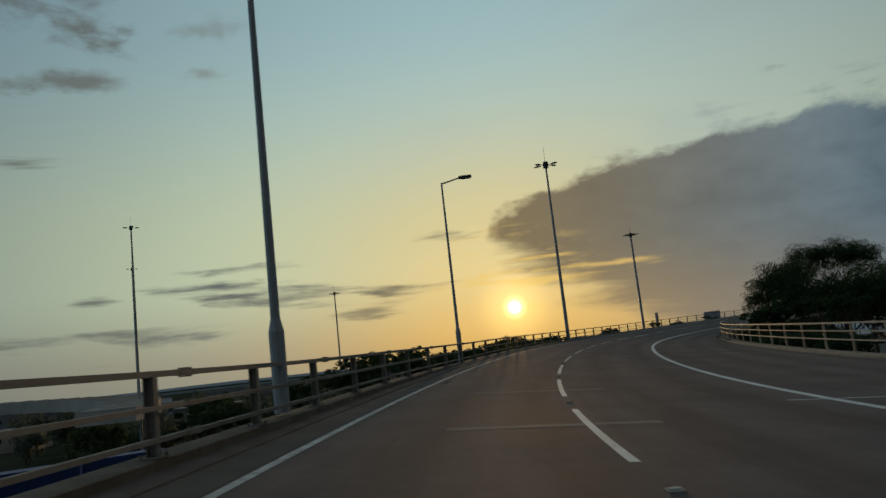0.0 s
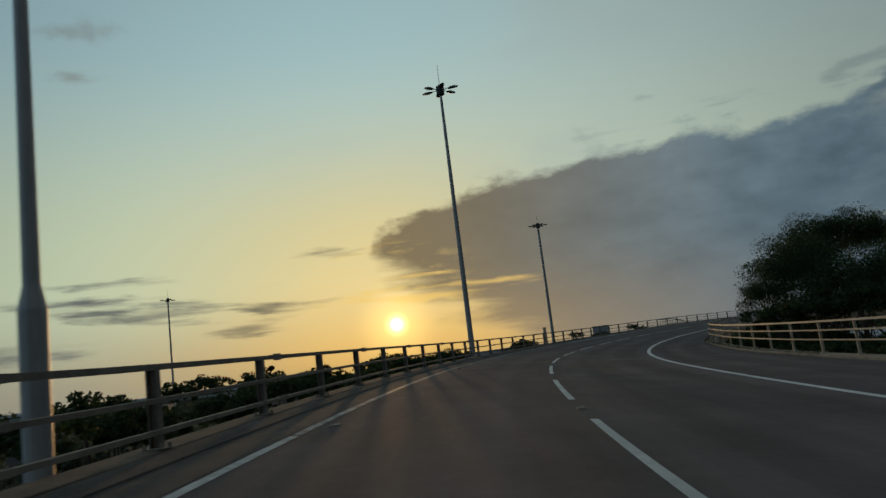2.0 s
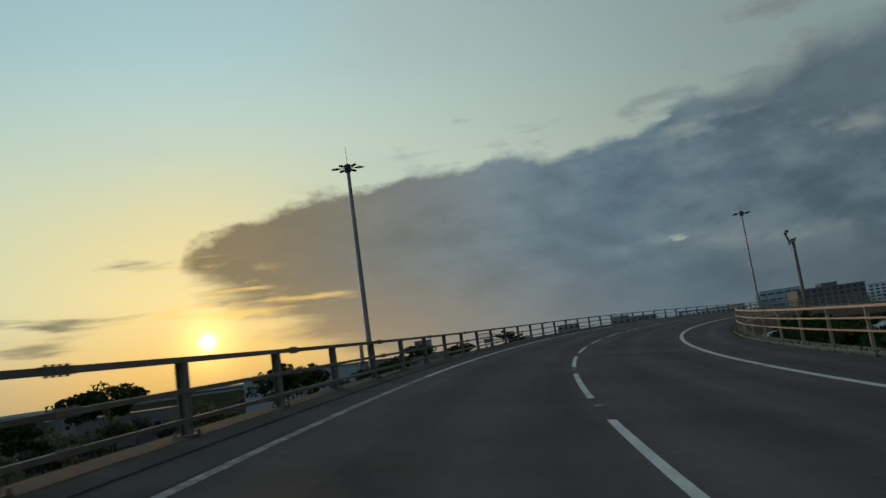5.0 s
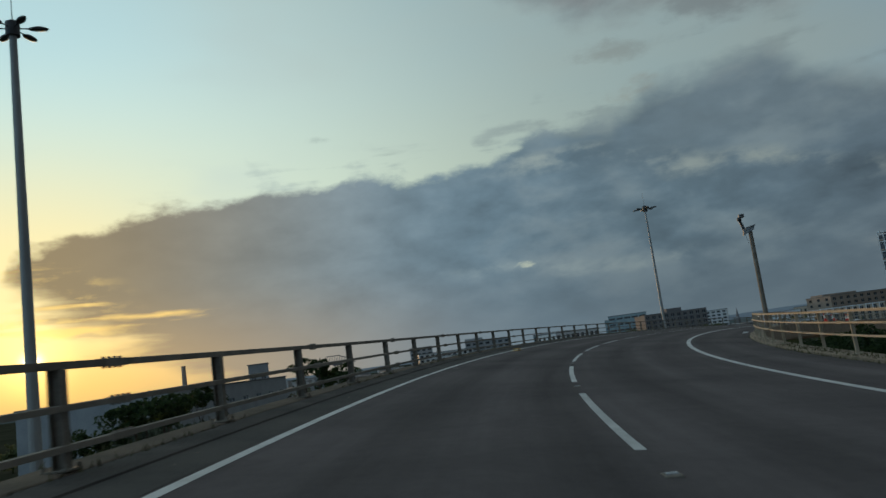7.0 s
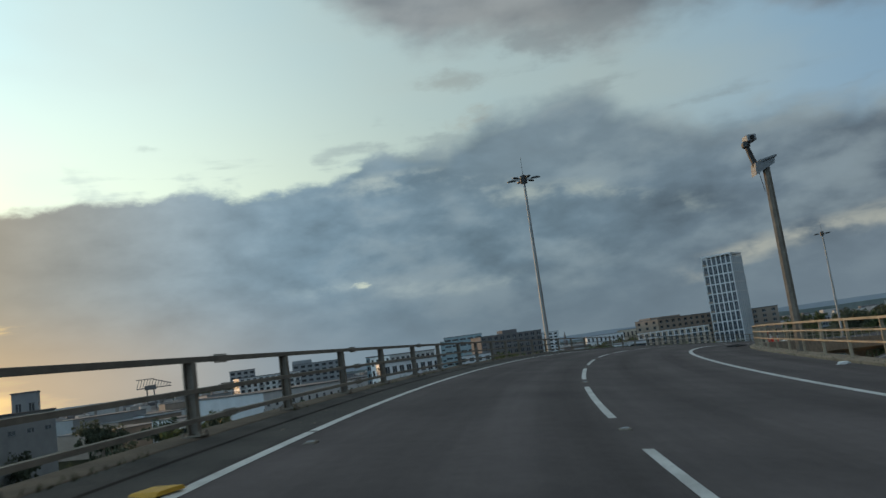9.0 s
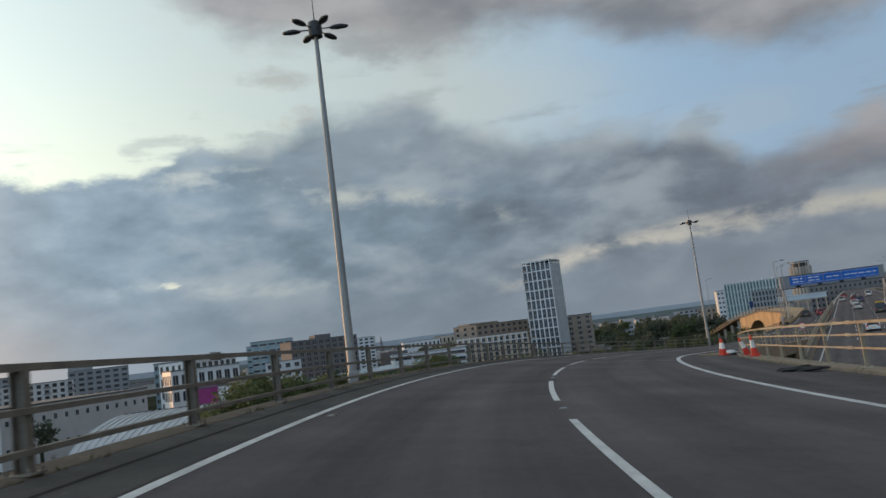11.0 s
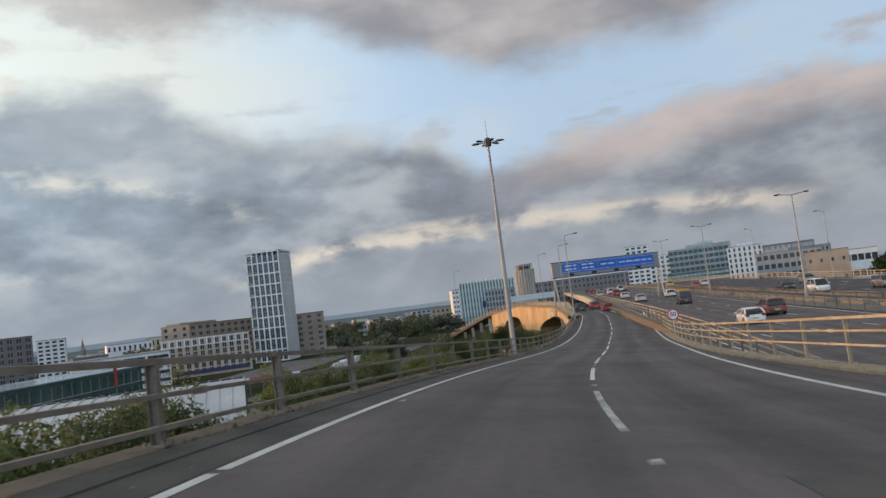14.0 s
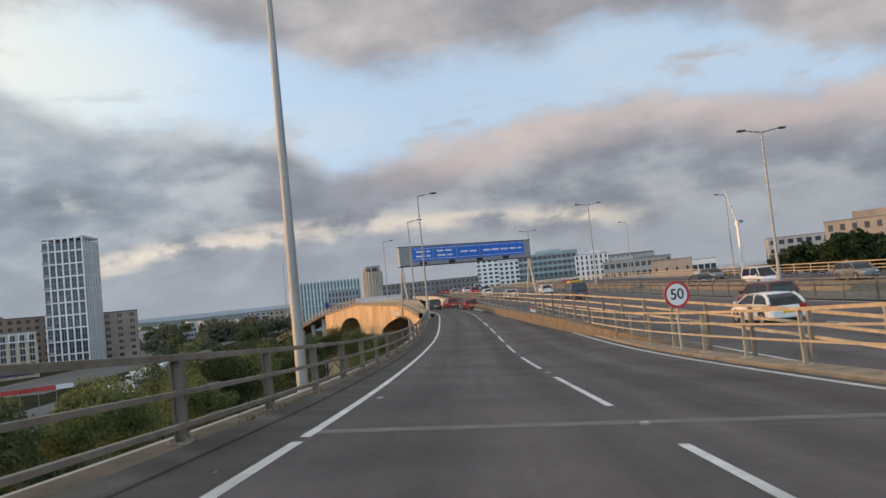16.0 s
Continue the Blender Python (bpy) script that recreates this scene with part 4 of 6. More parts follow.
curve.dimensions, curve.bevel_depth = "3D", 0.012
sp = curve.splines.new("POLY")
sp.points.add(8)
for i, q in enumerate(sp.points):
    f = i / 8
    q.co = (-0.75 + 0.45 * f, -0.2, h + 0.80 - 2.0 * f + 0.5 * math.sin(f * 3.1), 1)
curve.materials.append(RUBBER)
new("cable", curve).parent = pole

# ---- speed limit sign ----
c = Vector((193.7, 148.75, -1.2))
sign = thing("speed_limit_sign", "round white speed limit sign with red rim on grey post", "road sign", m=pose(c.x, c.y, c.z, 90, 0, -85))
part("post", tube(bmesh.new(), (0, -1.75, -0.06), (0, 0.30, -0.06), 0.045, 0.045, 10), MAST, sign)
part("backing", lathe(bmesh.new(), [(0.43, 0.0), (0.43, 0.03)], 40), SIGNGREY, sign)
rim = bmesh.new()
lathe(rim, [(0.43, 0.031), (0.425, 0.036)], 40)
part("red_ring", rim, RED, sign)
part("white_disc", lathe(bmesh.new(), [(0.345, 0.037), (0.345, 0.042)], 40), WHITE, sign)


def letters(text, size, mat_, parent, m):
    """Flat lettering in the built-in font, as a mesh."""
    cu = bpy.data.curves.new("lettering", "FONT")
    cu.body, cu.size, cu.align_x, cu.align_y, cu.extrude = text, size, "CENTER", "CENTER", 0.003
    cu.offset = size * 0.012
    tmp = bpy.data.objects.new("lettering", cu)
    me = bpy.data.meshes.new_from_object(tmp)
    bpy.data.objects.remove(tmp)
    me.materials.append(mat_)
    ob = share("numerals", me, parent, m)
    return ob


letters("50", 0.47, BLACK, sign, pose(0, 0, 0.046))

# ---- sign gantry ----
gl, gr = Vector((287.5, 157.0, 0)), Vector((299.5, 134.6, 0))
span = (gr - gl).length
ang = math.degrees(math.atan2(gr.y - gl.y, gr.x - gl.x))
gz = -2.3
gantry = thing("sign_gantry", "grey steel gantry with a long blue direction sign", "sign gantry", m=pose(gl.x, gl.y, gz, 0, 0, ang))
part("back_panel", boxm(-0.2, 0.0, 6.55, span + 0.2, 0.5, 9.5, bevel=0.03), SIGNGREY, gantry)
part("lower_beam", boxm(-0.3, -0.05, 6.4, span + 0.3, 0.55, 6.55), DARKMETAL, gantry)
part("top_beam", boxm(-0.3, -0.05, 9.5, span + 0.3, 0.55, 9.62), DARKMETAL, gantry)
for x0, x1, lines in ((2.2, 5.9, 2), (6.1, 10.4, 2), (10.6, 14.9, 1), (15.1, span - 1.2, 1)):
    p_ = part("sign_panel", boxm(x0, -0.06, 7.15, x1, -0.004, 9.38), BLUE, gantry, "blue direction panel with white bars of writing")
    part("panel_border", boxm(x0 + 0.05, -0.072, 9.12, x1 - 0.05, -0.062, 9.18), WHITE, p_)
    part("panel_border", boxm(x0 + 0.05, -0.072, 7.42, x1 - 0.05, -0.062, 7.48), WHITE, p_)
    for k in range(lines):
        zc = 8.3 + (0.36 if lines == 2 and k == 0 else -0.36 if lines == 2 else 0)
        xx = x0 + 0.6
        random.seed(int(x0 * 10) + k)
        while xx < x1 - 1.0:
            w = random.uniform(0.8, 1.6)
            part("writing_bar", boxm(xx, -0.072, zc - 0.13, min(xx + w, x1 - 0.5), -0.062, zc + 0.13), WHITE, p_)
            xx += w + 0.35
for k in range(4):
    x = 4.0 + k * 5.4
    part("lane_signal", boxm(x - 0.55, -0.16, 6.62, x + 0.55, -0.004, 7.08, bevel=0.03), BLACK, gantry)
for x in (0.2, span - 0.2):
    for dy in (-1.2, 1.6):
        part("leg", tube(bmesh.new(), (x, dy, -1.0), (x, 0.25, 6.4), 0.17, 0.15, 10), PALECON if x > 1 else MAST, gantry)
part("walkway_rail", boxm(0, 0.9, 7.2, span, 0.94, 7.26), MAST, gantry)

# ---- cones and litter by the inner kerb ----


def cone(m, h=0.95, lean=(0, 0)):
    ob = thing("traffic_cone", "red and white plastic traffic cone standing on the shoulder", "traffic cone", "traffic cones", m=m @ pose(0, 0, 0, lean[0], lean[1], 0))
    part("foot", boxm(-0.22 * h, -0.22 * h, 0, 0.22 * h, 0.22 * h, 0.07, bevel=0.02), ORANGE, ob)
    lathe_ = lambda a, b, d=0.0: [(0.135 * h * (1 - a) + 0.035 + d, 0.06 + a * (h - 0.06)), (0.135 * h * (1 - b) + 0.035 + d, 0.06 + b * (h - 0.06))]
    part("body", lathe(bmesh.new(), lathe_(0, 1.0), 16), ORANGE, ob)
    part("sleeve", lathe(bmesh.new(), lathe_(0.36, 0.74, 0.005), 16), WHITE, ob, "white reflective sleeve")
    return ob


first = cone(stand(223.0, 7.85, 0.02))
copy_thing(first, stand(221.9, 7.98, 0.02) @ pose(0, 0, 0, 2, -3, 30))
copy_thing(first, stand(214.3, 8.98, 0.13) @ pose(0, 0, 0, 4, -22, 0))
copy_thing(first, stand(210.6, 8.98, 0.12) @ pose(0, 0, 0, 3, -6, 0))
for s, lat in ((326.6, 6.05), (328.2, 6.05), (329.8, 6.05), (331.4, 6.08)):
    copy_thing(first, stand(s, lat, 0.02))
for i, (s, lat, turn, l) in enumerate(((224.2, 7.35, 70, 1.9), (223.7, 7.3, 78, 1.6))):
    ob = part("timber_batten", boxm(-l / 2, -0.05, 0, l / 2, 0.05, 0.05, bevel=0.008), WOOD)
    ob.matrix_world = stand(s, lat, 0.004 + 0.052 * i) @ pose(0, 0, 0, 0, 0, turn - 90)
    tagged(ob, "weathered timber batten lying on the shoulder", "batten", "loose battens")


def crumple(name, label, category, m, size, mat_, seed):
    random.seed(seed)
    bm = bmesh.new()
    bmesh.ops.create_icosphere(bm, subdivisions=3, radius=1.0)
    for v in bm.verts:
        n = noise.noise(v.co * 2.2 + Vector((seed, 0, 0))) * 0.5 + noise.noise(v.co * 5 + Vector((0, seed, 0))) * 0.25
        v.co = Vector((v.co.x * size[0], v.co.y * size[1], max(v.co.z, -0.15) * size[2])) * (1 + n)
    ob = part(name, bm, mat_)
    ob.matrix_world = m
    return tagged(ob, label, category)


crumple("plastic_bag", "crumpled white plastic bag lying on the shoulder", "litter", stand(164.0, 8.5, 0.02), (0.17, 0.12, 0.07), PLASTICBAG, 3)
crumple("tyre_scrap", "torn dark rubber scrap lying by the kerb", "litter", stand(224.0, 8.55, 0.03), (0.5, 0.25, 0.09), RUBBER, 5)
crumple("tyre_scrap", "torn dark rubber scrap lying by the kerb", "litter", stand(196.0, 8.0, 0.03), (0.6, 0.35, 0.12), RUBBER, 8)
crumple("sand_sack", "dirty pale sack slumped by the barrier", "sack", stand(224.6, 8.25, 0.06), (0.45, 0.30, 0.20), PLASTICBAG, 9)

# ---- cars ----


def paint(name, c):
    return material(name, tuple(v * 0.82 for v in c), c, 0.28, 1.5, 0, 0.0, 20, spec=0.6)


CAR_PAINT = {"white": paint("white_car_paint", (0.72, 0.72, 0.72)), "black": paint("black_car_paint", (0.025, 0.026, 0.03)), "red": paint("red_car_paint", (0.38, 0.02, 0.025)),
             "grey": paint("grey_car_paint", (0.16, 0.17, 0.18)), "silver": paint("silver_car_paint", (0.44, 0.45, 0.46)), "blue": paint("blue_car_paint", (0.03, 0.06, 0.15)),
             "brown": paint("red_brown_car_paint", (0.15, 0.045, 0.035)),
             "yellow": paint("yellow_car_paint", (0.62, 0.46, 0.02))}
WHEEL = {}


def car(colour, kind, m, label, group="cars on the motorway", plain=False):
    """A car along y, with its front to +y."""
    L, W, H, belt, roof0, roof1, nose = {"hatch": (4.25, 1.78, 1.46, 0.92, -1.75, 0.35, 0.98), "saloon": (4.6, 1.8, 1.42, 0.90, -1.0, 0.45, 1.05),
                                         "van": (4.7, 1.85, 1.92, 1.05, -2.25, 0.95, 1.12), "suv": (4.5, 1.86, 1.66, 1.02, -2.0, 0.35, 1.10)}[kind]
    ob = thing("car" if kind != "van" else "van", label, "car" if kind != "van" else "van", group, m=m)
    ymin, ymax = -L / 2, L / 2
    rows = [(ymin, 0.30, 0.62, 0.86), (ymin + 0.06, 0.24, belt - 0.10, 0.95), (ymin + 0.35, 0.22, belt, 1.0), (-0.2, 0.20, belt + 0.02, 1.0), (0.95, 0.20, belt + 0.0, 1.0),
            (nose + 0.6, 0.22, belt - 0.12, 0.97), (ymax - 0.12, 0.24, belt - 0.28, 0.88), (ymax, 0.34, 0.58, 0.74)]
    bm = bmesh.new()
    rings = []
    for y, z0, z1, wf in rows:
        w = W / 2 * wf
        rings.append([bm.verts.new(q) for q in ((-w * 0.92, y, z0), (-w, y, z0 + 0.14), (-w, y, z1 - 0.18), (-w * 0.93, y, z1), (w * 0.93, y, z1), (w, y, z1 - 0.18), (w, y, z0 + 0.14), (w * 0.92, y, z0))])
    for a, b in zip(rings, rings[1:]):
        for j in range(8):
            bm.faces.new((a[j], a[(j + 1) % 8], b[(j + 1) % 8], b[j]))
    bm.faces.new(rings[0])
    bm.faces.new(rings[-1][::-1])
    bmesh.ops.recalc_face_normals(bm, faces=bm.faces[:])
    if not plain:
        bmesh.ops.bevel(bm, geom=bm.edges[:], offset=0.045, segments=2, affect="EDGES", profile=0.5, clamp_overlap=True)
        for f in bm.faces:
            f.smooth = True
    body = part("body", bm, CAR_PAINT[colour], ob)
    back = ymin + (0.10 if kind in ("hatch", "van", "suv") else 0.75)
    front = roof1 + (0.95 if kind != "van" else 0.75)
    bm = bmesh.new()
    ro, lo = W / 2 * 0.74, W / 2 * 0.92
    flow = {"hatch": ((0, 0.0), (0.30, 0.62), (0.62, 0.92), (1.1, 1.0), (1.9, 1.0), (2.3, 0.93), (2.75, 0.66)), "suv": ((0, 0.0), (0.14, 0.60), (0.34, 0.92), (0.7, 1.0), (2.0, 1.0), (2.35, 0.92), (2.75, 0.6)),
            "saloon": ((0, 0.0), (0.40, 0.55), (0.72, 0.88), (1.05, 1.0), (1.6, 1.0), (1.95, 0.9), (2.3, 0.6)), "van": ((0, 0.0), (0.06, 0.6), (0.14, 0.93), (0.4, 1.0), (3.0, 1.0), (3.3, 0.93), (3.6, 0.6))}[kind]
    flow = [(back + d / flow[-1][0] * (front - back) * 0.86, f) for d, f in flow] + [(front, 0.0)]
    lower = [(-lo, back, belt - 0.02), (lo, back, belt - 0.02), (lo, front, belt - 0.04), (-lo, front, belt - 0.04)]
    upper = [(-ro, back + (0.30 if kind != "van" else 0.10), H - 0.07), (ro, back + (0.30 if kind != "van" else 0.10), H - 0.07), (ro, roof1 + 0.05, H - 0.06), (-ro, roof1 + 0.05, H - 0.06)]
    rings = []
    for y, f in flow:
        z = belt - 0.03 + (H - 0.05 - belt) * f
        rings.append([bm.verts.new(q) for q in ((-lo, y, belt - 0.03), (-lo + (lo - ro) * f, y, z), (lo - (lo - ro) * f, y, z), (lo, y, belt - 0.03))])
    for a, b in zip(rings, rings[1:]):
        for j in range(3):
            if (a[j].co - b[j].co).length > 1e-4:
                bm.faces.new((a[j], a[j + 1], b[j + 1], b[j]))
    bmesh.ops.remove_doubles(bm, verts=bm.verts[:], dist=0.001)
    bmesh.ops.recalc_face_normals(bm, faces=bm.faces[:])
    part("glazing", bm, GLASS, ob, "dark car glass")
    bm = bmesh.new()
    tops = [(y, f) for y, f in flow if f > 0.85]
    rings = []
    for y, f in tops:
        z = belt - 0.03 + (H - 0.05 - belt) * f
        w = lo - (lo - ro) * f + 0.02
        rings.append([bm.verts.new(q) for q in ((-w, y, z - 0.05), (-w * 0.93, y, z + 0.025), (0, y, z + 0.05), (w * 0.93, y, z + 0.025), (w, y, z - 0.05))])
    for a, b in zip(rings, rings[1:]):
        for j in range(4):
            bm.faces.new((a[j], a[j + 1], b[j + 1], b[j]))
    bm.faces.new(rings[0][::-1])
    bm.faces.new(rings[-1])
    for f in bm.faces:
        f.smooth = True
    part("roof", bm, CAR_PAINT[colour], ob)
    for sx in (-1, 1):
        if not plain:
            crest = [(y, f) for y, f in flow if f > 0.88]
            mid_y = (front + back) / 2 - 0.1
            edge_at = lambda f: (lo - (lo - ro) * f + 0.005, belt - 0.03 + (H - 0.05 - belt) * f)
            for y0, f0, y1, f1, r in ((front, 0.0, crest[-1][0], crest[-1][1], 0.04), (mid_y, 0.0, mid_y - 0.05, 1.0, 0.035), (flow[1][0], flow[1][1], crest[0][0], crest[0][1], 0.075), (back + 0.02, 0.0, flow[1][0], flow[1][1], 0.085)):
                (xa, za), (xb, zb) = edge_at(f0), edge_at(f1)
                part("pillar", tube(bmesh.new(), (sx * xa, y0, za), (sx * xb, y1, zb), r, r * 0.9, 8), CAR_PAINT[colour], ob)
        if not plain:
            part("mirror", boxm(sx * (W / 2 + 0.02), front - 0.42, belt + 0.02, sx * (W / 2 + 0.19), front - 0.30, belt + 0.16, bevel=0.02), CAR_PAINT[colour], ob)
        part("tail_lamp", boxm(sx * W / 2 * 0.58, ymin - 0.01, 0.70, sx * W / 2 * 0.93, ymin + 0.16, 0.86, bevel=0.02), TAIL, ob)
        part("headlamp", boxm(sx * W / 2 * 0.48, ymax - 0.17, 0.60, sx * W / 2 * 0.80, ymax - 0.02, 0.72, bevel=0.02), HEAD, ob)
        for y in (ymin + 0.80, ymax - 0.88):
            if not plain:
                part("wheel_arch", tube(bmesh.new(), (sx * (W / 2 - 0.20), y, 0.33), (sx * (W / 2 + 0.006), y, 0.33), 0.37, 0.37, 20), BLACK, ob)
            if "tyre" not in WHEEL:
                bm = lathe(bmesh.new(), [(0.20, -0.09), (0.29, -0.105), (0.32, -0.07), (0.32, 0.07), (0.29, 0.105), (0.20, 0.09)], 24, Matrix.Rotation(radians(90), 4, "Y"))
                WHEEL["tyre"] = bpy.data.meshes.new("tyre")
                bm.to_mesh(WHEEL["tyre"])
                bm.free()
                WHEEL["tyre"].materials.append(RUBBER)
                bm = lathe(bmesh.new(), [(0.21, -0.10), (0.20, -0.112), (0.05, -0.095), (0.05, 0.095), (0.20, 0.112), (0.21, 0.10)], 20, Matrix.Rotation(radians(90), 4, "Y"))
                WHEEL["rim"] = bpy.data.meshes.new("rim")
                bm.to_mesh(WHEEL["rim"])
                bm.free()
                WHEEL["rim"].materials.append(CHROME)
            w_ = share("tyre", WHEEL["tyre"], ob, pose(sx * (W / 2 - 0.09), y, 0.32))
            if not plain:
                share("rim", WHEEL["rim"], w_)
    if plain:
        return ob
    part("number_plate", boxm(-0.26, ymin - 0.014, 0.50, 0.26, ymin + 0.10, 0.61), PLATE, ob, "plain yellow plate")
    part("lower_valance", boxm(-W / 2 * 0.7, ymin - 0.035, 0.22, W / 2 * 0.7, ymin + 0.2, 0.31, bevel=0.02), BLACK, ob)
    part("rear_bumper", boxm(-W / 2 * 0.84, ymin - 0.03, 0.30, W / 2 * 0.84, ymin + 0.2, 0.46, bevel=0.03), DARKMETAL if kind in ("van", "suv") else CAR_PAINT[colour], ob)
    part("front_bumper", boxm(-W / 2 * 0.74, ymax - 0.2, 0.26, W / 2 * 0.74, ymax + 0.02, 0.48, bevel=0.03), CAR_PAINT[colour], ob)
    return ob


def on_motorway(x, y, back=False):
    return pose(x, y, mz(x), 0, 0, 90 if back else -90)


car("white", "hatch", on_motorway(204.5, 140.6), "white hatchback driving on the motorway")
car("brown", "suv", on_motorway(212.5, 136.6), "dark red-brown car driving beside a white hatchback")
car("red", "suv", on_motorway(330, 141.8), "dark red car driving on the motorway")
cab = car("black", "van", on_motorway(254, 138.0), "black van with a yellow roof load on the motorway")
part("roof_load", boxm(-0.7, -0.9, 1.90, 0.7, 0.6, 2.16, bevel=0.05), YELLOW, cab, "yellow load on the roof")
car("white", "hatch", on_motorway(286, 135.2), "white hatchback driving on the motorway")
car("silver", "saloon", on_motorway(280, 141.5), "silver saloon driving on the motorway")
car("white", "saloon", on_motorway(305, 142.0), "white saloon driving on the motorway")
car("blue", "suv", on_motorway(322, 140.5), "dark blue car driving on the motorway")
car("white", "suv", on_motorway(352, 141.5), "white car driving far along the motorway")
car("silver", "hatch", on_motorway(345, 145.0), "silver car driving far along the motorway")
car("white", "van", on_motorway(366, 137.5), "white van driving far along the motorway")
car("red", "hatch", on_motorway(384, 144.8), "red car driving far along the motorway")
car("grey", "saloon", on_motorway(398, 141.0), "grey car driving far along the motorway")
car("black", "hatch", on_motorway(420, 144.8), "black car driving far along the motorway")
car("white", "van", on_motorway(243, 121.9, True), "white van driving towards the viewer on the far carriageway")
car("grey", "suv", on_motorway(237, 115.8, True), "dark grey car driving on the far carriageway")
car("black", "saloon", on_motorway(258, 121.8, True), "black car driving on the far carriageway")
car("red", "saloon", on_motorway(322, 123.6, True), "red car driving on the far carriageway")
car("white", "saloon", on_motorway(331, 120.0, True), "white car driving on the far carriageway")
car("yellow", "hatch", on_motorway(362, 123.6, True), "yellow car driving on the far carriageway")
car("grey", "suv", on_motorway(276, 112.8, True), "dark grey car driving on the far carriageway")
for s, lat, col, kind in ((366, 3.2, "red", "hatch"), (384, 3.4, "red", "suv"), (378, -0.4, "black", "suv"), (402, 0.0, "white", "hatch")):
    car(col, kind, stand(s, lat), f"{col} car driving ahead where the slip road joins", "cars on the slip road")

# ---- arched viaduct that joins from the left ----
VIA = [(250.0, 155.7), (275.0, 156.4), (301.0, 158.2), (330.0, 167.0), (355.0, 177.5), (400.0, 199.5), (470.0, 241.0), (560, 300)]
_vx = np.array([q[0] for q in VIA])
_vy = np.array([q[1] for q in VIA])


def via_top(x):
    return float(np.interp(x, [250, 275, 301, 330, 355, 400, 470, 560], [-2.5, -2.2, -1.6, -0.9, -3.2, -12.0, -15.0, -16]))


def via_low(x):
    """The underside: flat arches between the piers."""
    for a, b, rise in ((253, 313, 1.4), (327, 343, 2.5)):
        if a < x < b:
            u = (x - a) / (b - a) * 2 - 1
            return -rise - 5.2 * (1 - math.sqrt(max(0.0, 1 - abs(u) ** 2.2)))
    return -16.0


bm = bmesh.new()
front, rear = [], []
for x in np.arange(250, 352, 1.0):
    y = float(np.interp(x, _vx, _vy))
    zt = via_top(x)
    zb = max(zt + via_low(x), GROUND_Z)
    front.append((bm.verts.new((x, y, zt + 0.9 * 0)), bm.verts.new((x, y, zb))))
    yr = min(y - 1.0, max(y - 7.5, 154.2))
    rear.append((bm.verts.new((x + (y - yr) * 0.45, yr, zt)), bm.verts.new((x + (y - yr) * 0.45, yr, zb))))
for i in range(len(front) - 1):
    bm.faces.new((front[i][0], front[i + 1][0], front[i + 1][1], front[i][1]))
    bm.faces.new((rear[i][0], rear[i][1], rear[i + 1][1], rear[i + 1][0]))
    bm.faces.new((front[i][0], rear[i][0], rear[i + 1][0], front[i + 1][0]))
    bm.faces.new((front[i][1], front[i + 1][1], rear[i + 1][1], rear[i][1]))
bmesh.ops.recalc_face_normals(bm, faces=bm.faces[:])
viaduct = thing("arched_viaduct", "pale concrete viaduct with flat arches, low sun tinted into its wall", "viaduct", kind="structure")
# part of the wall's sunlit orange comes from its own colour
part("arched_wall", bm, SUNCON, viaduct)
bm = bmesh.new()
edge_bm = bmesh.new()
for x in np.arange(250, 392, 2.0):
    if x == 350:
        bm, edge_bm = edge_bm, bm
    y0, y1 = float(np.interp(x, _vx, _vy)), float(np.interp(x + 2, _vx, _vy))
    z0, z1 = via_top(x), via_top(x + 2)
    a = [bm.verts.new(q) for q in ((x, y0 + 0.14, z0 - 0.35), (x, y0 + 0.14, z0 + 0.18), (x, y0 - (0.3 if x < 350 else 5.0), z0 + 0.18), (x, y0 - (0.3 if x < 350 else 5.0), z0 - 0.35))]
    b = [bm.verts.new(q) for q in ((x + 2, y1 + 0.14, z1 - 0.35), (x + 2, y1 + 0.14, z1 + 0.18), (x + 2, y1 - (0.3 if x < 350 else 5.0), z1 + 0.18), (x + 2, y1 - (0.3 if x < 350 else 5.0), z1 - 0.35))]
    for j in range(4):
        bm.faces.new((a[j], a[(j + 1) % 4], b[(j + 1) % 4], b[j]))
bmesh.ops.recalc_face_normals(bm, faces=bm.faces[:])
bmesh.ops.recalc_face_normals(edge_bm, faces=edge_bm.faces[:])
part("coping", edge_bm, CONCRETE, viaduct, "projecting concrete coping")
part("approach_deck", bm, BROWNCON, viaduct, "dark brown concrete approach deck")
for x in (282.0, 357.0, 364.0, 371.0, 378.0):
    y = float(np.interp(x, _vx, _vy)) - (0.5 if x < 300 else 1.5)
    part("pier", boxm(x - 0.45, y - 0.5, GROUND_Z, x + 0.45, y + 0.4, via_top(x) - (1.3 if x < 300 else 0.35), bevel=0.05), PALECON, viaduct)
post_me = bpy.data.meshes.new("post")
bm = boxm(-0.05, -0.05, 0, 0.05, 0.05, 1.0)
bm.to_mesh(post_me)
bm.free()
post_me.materials.append(SUNSTEEL)
rail_thing = thing("viaduct_railing", "sun-tinted sandy steel railing along the arched viaduct", "railing", "parapets")
for x in np.arange(252, 390, 3.4):
    share("post", post_me, rail_thing, pose(x, float(np.interp(x, _vx, _vy)), via_top(x) + 0.16))
for h in (0.35, 0.68, 1.0):
    for x in np.arange(252, 384, 6.8):
        a = Vector((x, float(np.interp(x, _vx, _vy)), via_top(x) + 0.16 + h))
        b = Vector((x + 6.8, float(np.interp(x + 6.8, _vx, _vy)), via_top(x + 6.8) + 0.16 + h))
        part("rail", tube(bmesh.new(), a, b, 0.045, 0.045, 6), SUNSTEEL, rail_thing)

# ---- trees and shrubs ----


